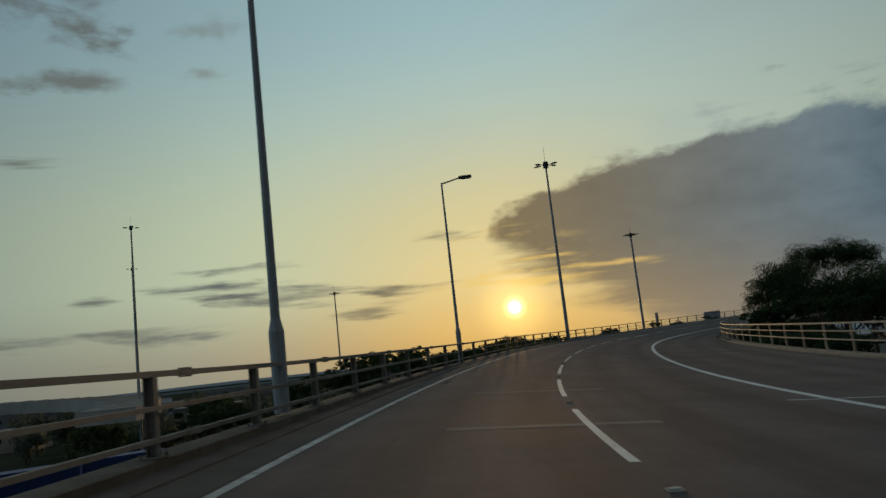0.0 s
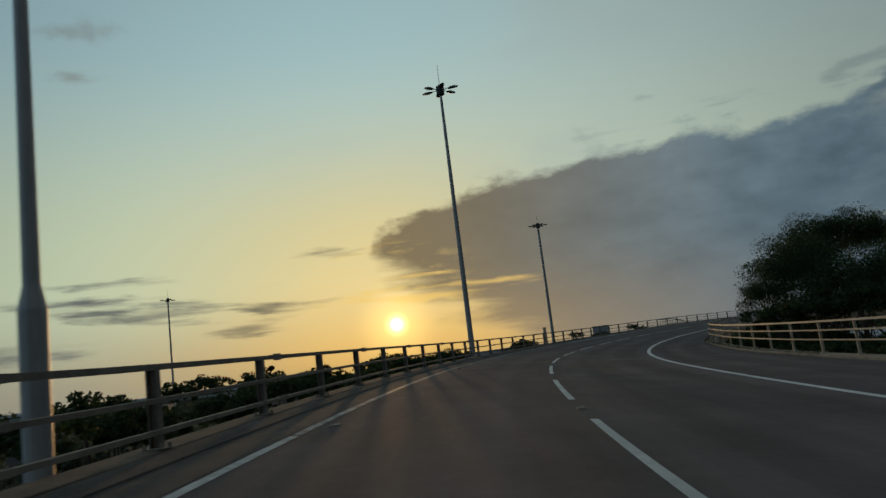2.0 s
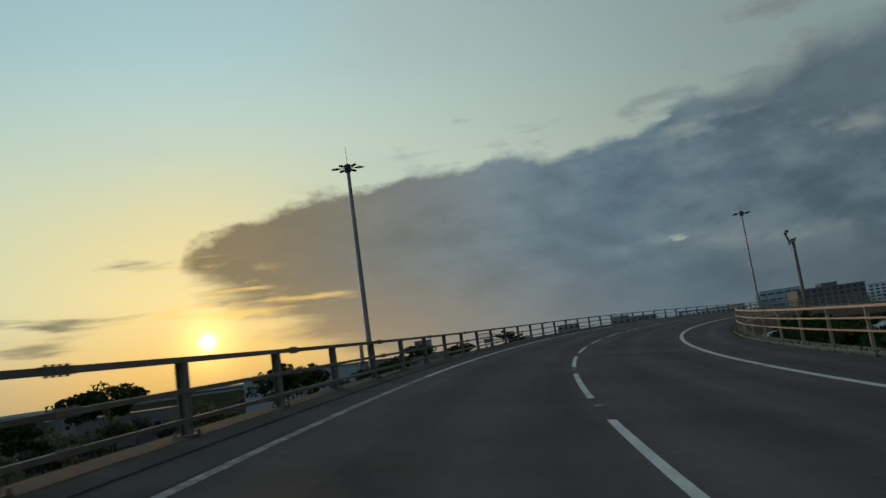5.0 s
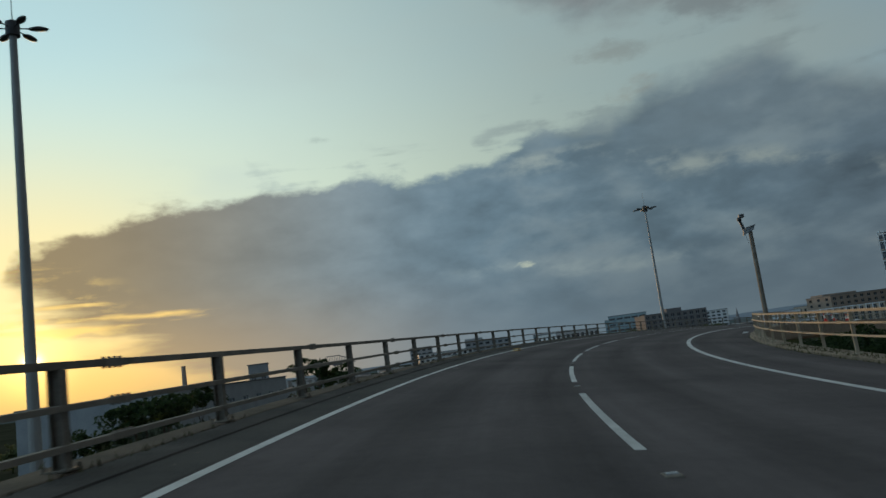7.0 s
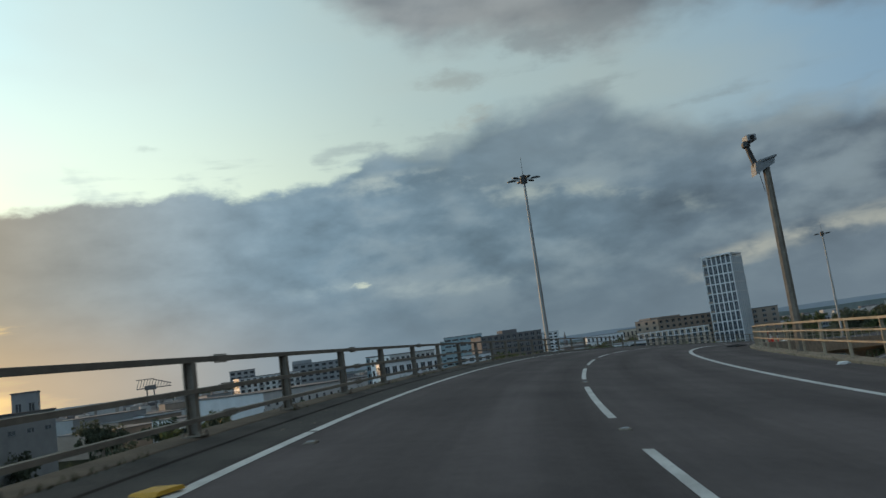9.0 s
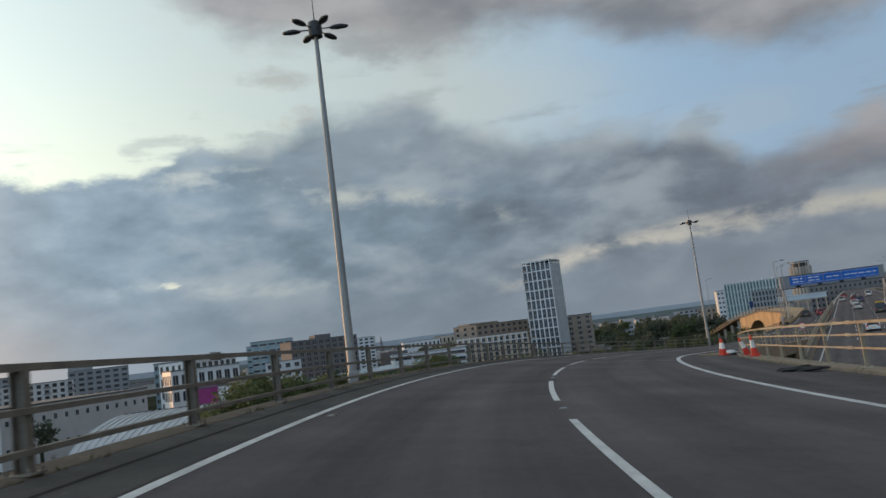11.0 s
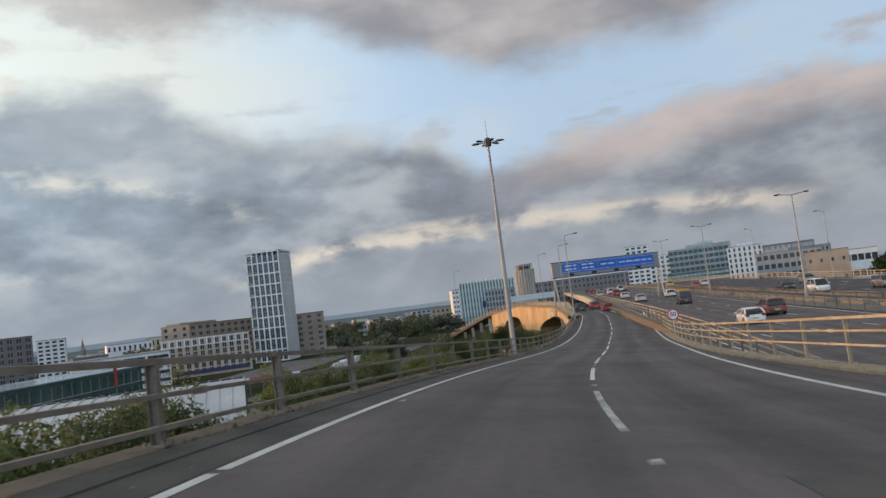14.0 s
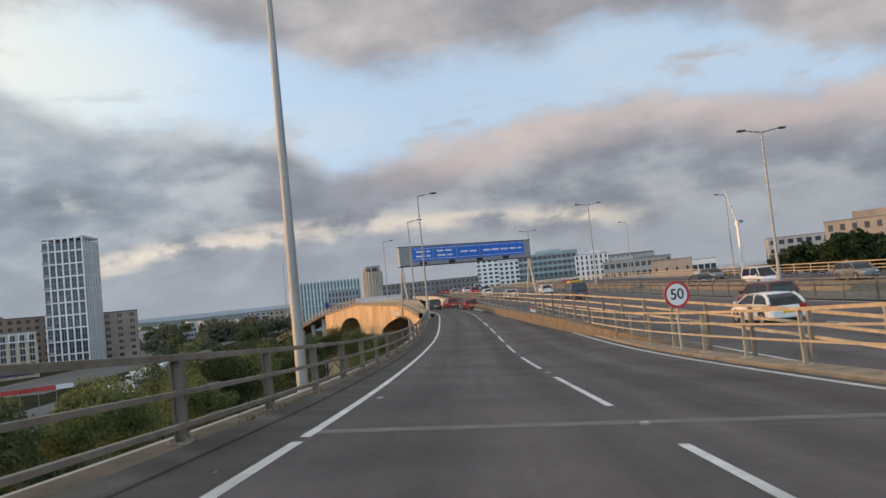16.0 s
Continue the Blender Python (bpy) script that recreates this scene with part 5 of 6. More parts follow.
def crown_mesh(name, mat_, radii, clumps, leaves, size, seed, small=False):
    """Many small leaves gathered in uneven clumps."""
    rng = np.random.default_rng(seed)
    verts, faces = [], []
    for _ in range(clumps):
        d = rng.normal(size=3)
        d /= np.linalg.norm(d)
        if d[2] < -0.45:
            d[2] *= -0.6
        c = d * np.array(radii) * rng.uniform(0.45, 0.98)
        r = rng.uniform(0.16, 0.34) * min(radii)
        n = int(leaves / clumps * rng.uniform(0.6, 1.4))
        q = rng.normal(size=(n, 3))
        q = q / np.linalg.norm(q, axis=1)[:, None] * (rng.uniform(0.35, 1.0, size=(n, 1)) ** 0.5) * r * np.array([1.25, 1.25, 0.85])
        for p0 in q + c:
            a, b = rng.normal(size=3), rng.normal(size=3)
            a /= np.linalg.norm(a)
            b -= a * (a @ b)
            b /= np.linalg.norm(b)
            s = size * rng.uniform(0.6, 1.35)
            k = len(verts)
            verts += [p0 - a * s, p0 + b * s * (0.9 if small else 0.5), p0 + a * s, p0 - b * s * 0.5]
            if small:
                verts.pop()
                faces.append((k, k + 1, k + 2))
            else:
                faces.append((k, k + 1, k + 2, k + 3))
    me = bpy.data.meshes.new(name)
    me.from_pydata([tuple(v) for v in verts], [], faces)
    me.materials.append(mat_)
    return me


def wood_mesh(h, r, spread, seed):
    random.seed(seed)
    bm = bmesh.new()
    bend = Vector((random.uniform(-0.06, 0.06), random.uniform(-0.06, 0.06), 0)) * h
    tube(bm, (0, 0, -0.3), Vector((0, 0, h * 0.45)) + bend * 0.5, r, r * 0.75, 9)
    tube(bm, Vector((0, 0, h * 0.45)) + bend * 0.5, Vector((0, 0, h * 0.85)) + bend, r * 0.75, r * 0.3, 8)
    for k in range(7):
        a = k * 2.4 + random.random()
        z = h * random.uniform(0.35, 0.65)
        tube(bm, Vector((0, 0, z)) + bend * 0.5, Vector((math.cos(a) * spread * 0.7, math.sin(a) * spread * 0.7, z + h * random.uniform(0.12, 0.3))), r * 0.35, r * 0.1, 6)
    me = bpy.data.meshes.new("trunk")
    bm.to_mesh(me)
    bm.free()
    me.materials.append(BARK)
    return me


TRUNKS = [wood_mesh(10, 0.28, 3.2, k) for k in range(3)]
CROWNS = {"dark": [crown_mesh("crown", LEAF_DARK, (3.6, 3.4, 3.4), 110, 20000, 0.078, k, True) for k in range(3)],
          "mid": [crown_mesh("crown", LEAF_MID, (3.4, 3.6, 3.2), 80, 17000, 0.10, 10 + k, True) for k in range(3)],
          "dry": [crown_mesh("crown", LEAF_DRY, (3.2, 3.4, 2.9), 72, 15000, 0.10, 20 + k, True) for k in range(2)]}
FAR = {k: [crown_mesh("crown", m_, (3.5, 3.5, 3.2), 40, 1500, 0.36, 60 + j + 5 * i) for j in range(2)] for i, (k, m_) in enumerate((("dark", LEAF_DARK), ("mid", LEAF_MID)))}
HEDGE = [crown_mesh("crown", m_, (2.0, 2.0, 1.7), 110, 26000, 0.060, 80 + j, True) for j, m_ in enumerate((LEAF_MID, LEAF_MID, LEAF_MID, LEAF_DRY))]
SHRUBS = {"dark": [crown_mesh("foliage", LEAF_DARK, (1.3, 1.3, 0.85), 30, 2300, 0.076, 30 + k) for k in range(2)],
          "mid": [crown_mesh("foliage", LEAF_MID, (1.3, 1.2, 0.85), 28, 2300, 0.078, 40 + k) for k in range(2)],
          "dry": [crown_mesh("foliage", LEAF_DRY, (1.2, 1.2, 0.8), 15, 1700, 0.09, 50 + k) for k in range(2)]}
_count = [0]


def tree(x, y, top, r=4.0, tone="mid", base=None, label="", group="roadside trees", stretch=1.0):
    """A tree whose crown ends at the height top."""
    _count[0] += 1
    k = _count[0]
    base = GROUND_Z if base is None else base
    h = top - base
    ob = thing("tree", label or {"dark": "dark green leafy tree beside the viaduct", "mid": "green leafy tree beside the viaduct", "dry": "yellow-green leafy tree beside the viaduct"}[tone], "tree", group,
               m=pose(x, y, base, 0, 0, (k * 67) % 360))
    f = r / 3.5
    share("trunk", TRUNKS[k % 3], ob, Matrix.Diagonal((f, f, h / 11.5, 1)))
    up = f * stretch
    lump = Matrix.Diagonal((f * (0.9 + 0.2 * ((k * 37) % 10) / 10), f, up, 1))
    kinds = FAR[tone] if group == "trees behind the motorway" else CROWNS[tone]
    share("crown", kinds[k % len(kinds)], ob, Matrix.Translation((0, 0, h - 3.3 * up)) @ lump)
    return ob


def shrub(x, y, top, r=1.5, tone="mid", stem=3.0, label=""):
    _count[0] += 1
    k = _count[0]
    f = r / 1.3
    ob = thing("shrub", label or {"dark": "bushy shrub behind the parapet, silhouette dark put into its leaves", "mid": "green bushy shrub behind the parapet", "dry": "yellowing weedy shrub behind the parapet"}[tone], "shrub", "roadside shrubs",
               m=pose(x, y, top - 1.0 * f - stem, 0, 0, (k * 53) % 360))
    bm = bmesh.new()
    for j in range(4):
        a = j * 1.7
        tube(bm, (0.1 * math.cos(a), 0.1 * math.sin(a), 0), (0.6 * f * math.cos(a), 0.6 * f * math.sin(a), stem + 0.5 * f), 0.05, 0.02, 5)
    part("woody_base", bm, BARK, ob)
    share("foliage", SHRUBS[tone][k % 2], ob, Matrix.Translation((0, 0, stem + 0.1)) @ Matrix.Diagonal((f, f, f, 1)))
    return ob


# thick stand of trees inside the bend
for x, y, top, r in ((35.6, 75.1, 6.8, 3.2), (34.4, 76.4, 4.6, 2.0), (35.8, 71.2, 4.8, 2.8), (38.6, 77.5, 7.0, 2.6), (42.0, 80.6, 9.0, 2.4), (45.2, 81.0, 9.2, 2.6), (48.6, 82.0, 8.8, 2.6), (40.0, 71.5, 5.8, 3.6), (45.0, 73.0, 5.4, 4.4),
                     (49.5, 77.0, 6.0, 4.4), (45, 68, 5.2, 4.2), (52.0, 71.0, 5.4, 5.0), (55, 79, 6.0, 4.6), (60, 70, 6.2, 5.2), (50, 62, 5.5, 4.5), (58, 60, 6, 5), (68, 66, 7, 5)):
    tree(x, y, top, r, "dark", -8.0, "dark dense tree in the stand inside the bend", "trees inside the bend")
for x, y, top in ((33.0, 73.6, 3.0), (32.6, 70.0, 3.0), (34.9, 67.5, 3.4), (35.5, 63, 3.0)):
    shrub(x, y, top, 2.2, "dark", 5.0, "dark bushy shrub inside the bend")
random.seed(21)
for s in list(np.arange(60, 150, 2.6)) + list(np.arange(150, 214, 4.3)):
    q = at(s, right_rail(s) + random.uniform(2.2, 4.5), 0)
    shrub(q.x, q.y, q.z + (random.uniform(0.35, 0.95) if s < 150 else random.uniform(-1.5, -0.4)), random.uniform(1.3, 1.9), random.choice(("dark", "mid", "dark")) if s > 150 else "dark", 2.0, "dark low shrub behind the inner barrier")
for s in np.arange(58, 110, 3.1):
    q = at(s, right_rail(s) + random.uniform(5.0, 7.5), 0)
    shrub(q.x, q.y, q.z + random.uniform(0.5, 1.2), random.uniform(1.6, 2.2), "dark", 2.0, "dark bushy shrub inside the bend")
# shrubs along the outer parapet, backlit silhouette put into their dark leaf colour
for x, y, top, r, tone in ((-7.4, 42.4, 0.9, 1.5, "dark"), (-4.9, 47.8, 1.2, 1.7, "dark"), (-3.1, 58.0, 1.9, 1.8, "dark"), (-1.0, 52.8, 1.5, 1.5, "dark"), (0.8, 60.9, 1.2, 1.5, "dark"), (-12, 44, 0.3, 2.0, "dark"),
                           (-15, 52, 0.5, 2.2, "dark"), (10.3, 97.6, 2.3, 2.4, "dark"), (3.6, 97.4, 2.0, 2.2, "dark"), (12.6, 86.8, 2.0, 1.5, "dark"), (-6, 80, 0.6, 2.2, "dark"), (-2, 90, 0.9, 2.2, "dark"), (27.2, 112.4, 2.6, 1.7, "dark"),
                           (13.8, 95.6, 2.3, 1.9, "dark"), (5.7, 121.2, 1.6, 2.6, "dark"), (36, 128, 2.1, 1.4, "dark"), (47, 170, 1.0, 3.0, "dark"), (64.1, 210.2, 2.2, 3.4, "dark"), (70, 214, 3.4, 3.6, "dark"),
                           (18.1, 172.0, 5.4, 5.4, "dark"), (-3.6, 153.0, 4.2, 4.0, "dark"), (-9.4, 136.0, 4.1, 3.4, "dark"), (-14.5, 141.0, 3.3, 3.2, "dark"), (3.0, 164.0, 3.2, 3.6, "dark"), (11.5, 137.0, 2.4, 3.4, "dark"), (13.5, 83.5, 2.5, 1.8, "dark"), (11.6, 80.0, 2.0, 1.5, "dark"), (9.6, 75.2, 2.15, 1.4, "dark"), (24.0, 100.0, 2.55, 1.3, "dark"), (34.0, 113.0, 2.9, 0.9, "dark"), (47.2, 126.8, 3.2, 0.9, "dark"), (2.7, 57.6, 1.7, 1.3, "dark"), (4.2, 61.6, 1.8, 1.4, "dark"), (1.6, 54.6, 1.4, 1.1, "dark"), (-3.0, 37.0, 1.35, 1.2, "dark"), (-1.0, 45.0, 1.5, 1.2, "dark"), (-4.0, 33.4, 1.1, 1.1, "dark"), (7.2, 77.5, 1.7, 1.8, "dark"), (5.0, 84.0, 1.7, 2.2, "dark"), (39.7, 119.6, 2.8, 1.1, "dark"), (49.0, 128.4, 2.85, 1.0, "dark")):
    shrub(x, y, top, r, tone, 3.0)
# separate trees on the low ground below the viaduct, with gaps between them: along, across, top, spread
for s, lat, top, r, tone in ((250.0, -15.5, -0.2, 2.3, "mid"), (254.5, -17.0, 0.1, 2.9, "mid"), (257.5, -14.5, -1.6, 1.9, "dry"), (270.5, -18.5, -0.5, 2.9, "dry"), (274.5, -16.5, -0.9, 2.5, "mid"),
                             (278.5, -19.0, -1.9, 2.5, "dark"), (283.5, -16.5, -1.4, 2.6, "mid"), (288.0, -18.5, -1.7, 2.6, "mid"), (291.5, -15.0, -2.0, 2.2, "dry"), (296.0, -17.0, -2.4, 2.5, "dry"), (300.5, -14.5, -2.7, 2.2, "dry"),
                             (304.5, -17.5, -2.5, 2.6, "mid"), (309.5, -16.0, -2.4, 2.6, "dark"), (313.5, -18.5, -2.3, 2.8, "mid"), (318.5, -16.5, -2.5, 2.8, "dry"), (325.0, -17.5, -2.8, 2.8, "dark"), (331.0, -16.0, -3.0, 2.6, "mid"), (338.0, -17.0, -3.0, 2.8, "dark"),
                             (264.0, -26.0, -5.5, 2.6, "mid"), (281.0, -30.0, -6.0, 3.0, "mid"), (300.0, -33.0, -7.0, 3.0, "dark"), (322.0, -34.0, -7.0, 3.2, "mid")):
    q = at(s, lat)
    tree(q.x, q.y, top, r, tone, GROUND_Z, stretch=1.25)
for x, d, top in ((284, 5, -6.6), (291, 6, -6.2), (298, 5, -5.9), (305, 6, -5.6), (312, 5, -5.2), (319, 7, -5.0), (326, 8, -6.0), (334, 8, -6.4), (277, 5, -6.6), (270, 6, -6.4)):
    tree(x, float(np.interp(x, _vx, _vy)) + d, top, 3.0, ("mid", "dark")[x % 2], GROUND_Z, "green leafy tree growing before the arched viaduct", stretch=1.4)
# dense green tree tops close behind the parapet
random.seed(12)
for s in np.arange(200, 242, 1.6):
    if not any(a <= s <= b for a, b in ((200, 205), (208.5, 212), (222, 226), (238, 241))):
        continue
    lat = random.uniform(-11.0, -9.4)
    top = float(np.interp(s, [202, 210, 223, 226, 237, 240], [2.5, 2.3, 1.9, 1.5, 0.4, 0.25])) + random.uniform(-0.6, 0.35)
    q = at(s, lat)
    _count[0] += 1
    k = _count[0]
    f = random.uniform(0.85, 1.2)
    h = top - GROUND_Z
    ob = thing("tree", "green bushy tree top close behind the parapet", "tree", "roadside trees", m=pose(q.x, q.y, GROUND_Z, 0, 0, (k * 67) % 360))
    share("trunk", TRUNKS[k % 3], ob, Matrix.Diagonal((0.5, 0.5, h / 11.5, 1)))
    share("crown", HEDGE[k % 4], ob, Matrix.Translation((0, 0, h - 1.65 * f * 1.25)) @ Matrix.Diagonal((f, f, f * 1.25, 1)))
# woods on the low ground and among the far buildings, too many to count
random.seed(5)
WOODS = []
for i in range(78):
    x = random.uniform(330, 640)
    y = float(np.interp(x, _vx, _vy)) + random.uniform(8, 110) * random.random() ** 0.6
    if math.atan2(x - 142, y - 158) > radians(73.5):
        WOODS.append((x, y, random.uniform(-11.0, -5.5), random.uniform(3.6, 6.4)))
for i in range(100):
    a, d = radians(random.uniform(58, 84)), random.uniform(480, 900)
    WOODS.append((150 + d * math.sin(a), 158 + d * math.cos(a), random.uniform(-8, -2.5), random.uniform(6, 10)))
for i in range(110):
    a, d = radians(random.uniform(-40, 40)), random.uniform(110, 420)
    WOODS.append((d * math.sin(a) + 10, 60 + d * math.cos(a), random.uniform(-8.5, -1.5), random.uniform(4, 7)))
base_v = []
for k in range(3):
    me = crown_mesh("clump", LEAF_MID, (1.0, 1.0, 0.95), 34, 1150, 0.105, 90 + k)
    c = np.zeros(len(me.vertices) * 3)
    me.vertices.foreach_get("co", c)
    base_v.append(c.reshape(-1, 3))
    bpy.data.meshes.remove(me)
for tone, mat_ in (("green", LEAF_MID), ("grey-green", LEAF_HAZE)):
    vs, fs, count = [], [], 0
    for k, (x, y, top, r) in enumerate(WOODS):
        if (k % 3 == 0) != (tone == "green"):
            continue
        v = base_v[k % 3] * np.array([r, r * (0.85 + 0.3 * ((k * 37) % 10) / 10), r * 1.15])
        v = v + np.array([x, y, top - r * 1.05])
        stem = np.array([[x + dx * 0.3, y + dy * 0.3, z] for z in (GROUND_Z, top - r) for dx, dy in ((-1, -1), (1, -1), (1, 1), (-1, 1))])
        n = len(v)
        vs += [v, stem]
        fs += [tuple(range(count + j, count + j + 4)) for j in range(0, n, 4)]
        fs += [(count + n + j, count + n + (j + 1) % 4, count + n + 4 + (j + 1) % 4, count + n + 4 + j) for j in range(4)]
        count += n + 8
    me = bpy.data.meshes.new("woods")
    me.from_pydata(np.concatenate(vs).tolist(), [], fs)
    me.materials.append(mat_)
    tagged(new("woods", me), f"{tone} trees spread over the low ground and far off", "woods", kind="stuff")
random.seed(6)
for i in range(24):
    x = 232 + i * 3.0 + random.uniform(-2, 2)
    tree(x, 88 + random.uniform(-9, 6) - 0.05 * (x - 262), random.uniform(0.6, 3.8), random.uniform(2.8, 4.2), "dark", -12.0, "dark green tree behind the far motorway parapet", "trees behind the motorway")

# ---- buildings ----


def building(name, label, a, b, depth, top, wall, cols, rows, win=(0.6, 0.6), glass=None, sides=True, base=None, roof_box=None, band=None, category="building", z_from=None, balcony=0):
    """A block behind the line from a to b, its front towards the viewer, with rows of windows."""
    a, b = Vector((*a, 0)), Vector((*b, 0))
    base = GROUND_Z if base is None else base
    w = (b - a).length
    ang = math.degrees(math.atan2(b.y - a.y, b.x - a.x))
    ob = thing(name, label, category, "city buildings", m=pose(a.x, a.y, base, 0, 0, ang))
    h = top - base
    part("wall", boxm(0, 0, 0, w, depth, h - 0.4), wall, ob)
    part("roof", boxm(-0.25, -0.25, h - 0.4, w + 0.25, depth + 0.25, h, bevel=0.05), ROOFGREY if band is None else band, ob)
    if roof_box:
        part("plant_room", boxm(w * roof_box[0], depth * 0.3, h, w * roof_box[1], depth * 0.8, h + roof_box[2]), wall, ob)
    glass = glass or WINDOW
    sides = sides and a.x < 600
    near = 250 < a.y < 480 and a.x < 560 and category == "building"
    low = (z_from - base) if z_from is not None else 1.0
    cw, ch = w / cols, (h - 0.6 - low) / rows
    ww, wh = cw * win[0], ch * win[1]

    def pane(ww_, wh_):
        bm = boxm(-ww_ / 2, -0.05, -wh_ / 2, ww_ / 2, 0.0, wh_ / 2)
        me = bpy.data.meshes.new("window")
        bm.to_mesh(me)
        bm.free()
        me.materials.append(glass)
        bm = bmesh.new()
        t = min(0.22, ww_ * 0.12)
        box(bm, -ww_ / 2 - t, -0.12, -wh_ / 2 - t, ww_ / 2 + t, 0.0, -wh_ / 2)
        box(bm, -t / 2, -0.09, -wh_ / 2, t / 2, -0.051, wh_ / 2)
        fr = bpy.data.meshes.new("window_frame")
        bm.to_mesh(fr)
        bm.free()
        fr.materials.append(GREYCLAD)
        return me, fr

    me, fr = pane(ww, wh)
    for r in range(rows):
        for c in range(cols):
            o = share("window", me, ob, pose((c + 0.5) * cw, -0.002, low + (r + 0.5) * ch))
            if near:
                share("window_frame", fr, o)
            if balcony and c % balcony == 0:
                part("balcony", boxm(c * cw + cw * 0.1, -1.2, low + r * ch + 0.1, c * cw + cw * 0.9, -0.1, low + r * ch + 1.1), GREYCLAD, ob)
    if sides:
        n = max(1, int(depth / cw))
        along = (b - a).normalized()
        for sx, rot, out in ((w + 0.002, 90, along), (-0.002, -90, -along)):
            if all((Vector((*e, 0)) - (a + along * sx)).dot(out) <= 0 for e in ((60, 128), (170, 157))):
                continue
            for r in range(rows):
                for c in range(n):
                    share("window", me, ob, pose(sx, (c + 0.5) * depth / n, low + (r + 0.5) * ch, 0, 0, rot))
    return ob


# white-framed tower
tower = thing("tower_block", "tall dark glass tower with a white frame grid", "tower block", "city buildings", m=pose(531.3, 303.7, GROUND_Z - 3))
TH = 61.0 + 3
part("core", boxm(0.25, 0.25, 0, 18.4, 18.4, TH - 2.2), TOWERGLASS, tower)
NB, NR = 6, 10
for i in range(NB + 1):
    y = 18.6 * i / NB
    part("mullion", boxm(-0.2, y - 0.36, 0, 0.32, y + 0.36, TH), CREAM, tower)
    if i < NB:
        part("fin", boxm(0.0, y + 1.50, 0, 0.28, y + 1.60, TH - 3), GREYCLAD, tower)
for i in range(NB + 1):
    x = 18.6 * i / NB
    part("mullion", boxm(x - 0.30, -0.2, 0, x + 0.30, 0.32, TH), CREAM, tower)
    if i < NB:
        part("panel", boxm(x + 0.35, 0.0, 1, x + 2.7, 0.24, TH - 2.5), SIDEPANEL, tower)
for r in range(NR + 1):
    z = 3.4 + (TH - 3.9) * r / NR
    part("floor_band", boxm(-0.24, -0.24, z - 0.32, 18.84, 18.84, z + 0.32), CREAM, tower)
    if r < NR:
        part("spandrel", boxm(0.14, 0.14, z + 2.9, 18.5, 18.5, z + 3.2), DARKBRICK, tower)
        for k in range(3):
            part("balcony", boxm(-0.9, 15.9, z + 0.5, 0.2, 18.3, z + 1.4), BROWN, tower) if k == 0 else None
part("parapet_frame", boxm(-0.3, -0.3, TH - 0.3, 18.9, 18.9, TH + 0.15), CREAM, tower)
part("plant_room", boxm(4, 4, TH - 2, 15, 15, TH - 0.4), GREYCLAD, tower)

building("brick_block", "brown brick block beside the tall tower", (556.0, 307.0), (563.0, 291.5), 16, 6.6, BROWN, 3, 7, (0.35, 0.5))
flats = building("apartment_block", "buff brick apartment block with a pale upper storey", (469.0, 343.0), (487.0, 306.5), 14, 0.2, BEIGE, 12, 6, (0.52, 0.78), sides=True, band=CREAM)
for i in range(13):
    part("brick_pier", boxm(i * 40.7 / 12 - 0.35, -0.45, 0, i * 40.7 / 12 + 0.35, -0.01, 14.6), BEIGE, flats)
    if i < 12:
        part("pale_bay", boxm(i * 40.7 / 12 + 0.4, -0.6, 14.8, i * 40.7 / 12 + 0.9, -0.02, 18.3), CREAM, flats)
part("pale_band", boxm(-0.1, -0.62, 14.5, 40.8, -0.015, 14.9), CREAM, flats)
part("shop_band", boxm(2, -0.5, 1.2, 39, -0.02, 3.0), PURPLE, flats, "dark purple shop band")
building("apartment_block", "stepped buff brick apartment block above its neighbours", (536.0, 362.0), (585.0, 345.0), 22, 8.2, BROWN, 9, 7, (0.42, 0.5), roof_box=(0.0, 0.55, 1.2))
building("apartment_block", "buff brick apartment block with recessed balconies", (585.0, 352.0), (600.0, 330.0), 20, 6.2, BROWN, 5, 7, (0.6, 0.6))
building("terrace_block", "white flat-roofed block with long window bands", (415.0, 352.0), (438.0, 322.0), 20, -3.2, CREAM, 4, 4, (0.9, 0.4), band=GREYCLAD)
building("apartment_block", "large dark brick apartment block", (481.3, 473.3), (519.0, 446.2), 30, 12.4, DARKBRICK, 10, 8, (0.5, 0.66), roof_box=(0.42, 0.66, 2.8), sides=False)
building("glass_block", "pale glass office block behind the dark brick one", (516, 545), (545, 512), 25, 13.8, PALEGLASS, 7, 7, (0.8, 0.25), sides=False)
building("apartment_block", "white and blue-grey flats", (672.5, 558), (683, 541), 16, 11.8, CREAM, 4, 9, (0.6, 0.5))
building("office_block", "green glass office building with a flat roof", (296, 293), (372, 297), 30, -6.2, GREENGLASS, 16, 2, (0.9, 0.7), GREENGLASS, band=PALEGLASS)
shop = building("shop_building", "white industrial building with a magenta panel", (211.5, 277.9), (220.0, 270.0), 12, -1.3, CREAM, 3, 1, (0.2, 0.12), sides=False)
part("magenta_panel", boxm(0.1, -0.12, 10.5, 5.2, -0.02, 17.0), MAGENTA, shop, "magenta cladding panel")
building("office_block", "long white office building with rows of dark windows", (296, 380), (319, 366), 18, 3.2, CREAM, 8, 3, (0.6, 0.55))
building("apartment_block", "pale block between white offices", (413, 436), (426, 421), 20, 1.0, CREAM, 4, 4, (0.5, 0.5))
building("apartment_block", "grey tower of riverside flats", (338, 575), (352, 566), 16, 11.0, GREYCLAD, 4, 9, (0.6, 0.55))
building("apartment_block", "long pale riverside apartment block with balconies", (316, 530), (352, 517), 16, 5.6, CREAM, 10, 7, (0.55, 0.6), balcony=3)
building("apartment_block", "stepped grey apartment block by the river", (396, 584), (424, 562), 18, 10.5, GREYCLAD, 7, 8, (0.6, 0.5), roof_box=(0, 0.4, 2.6))
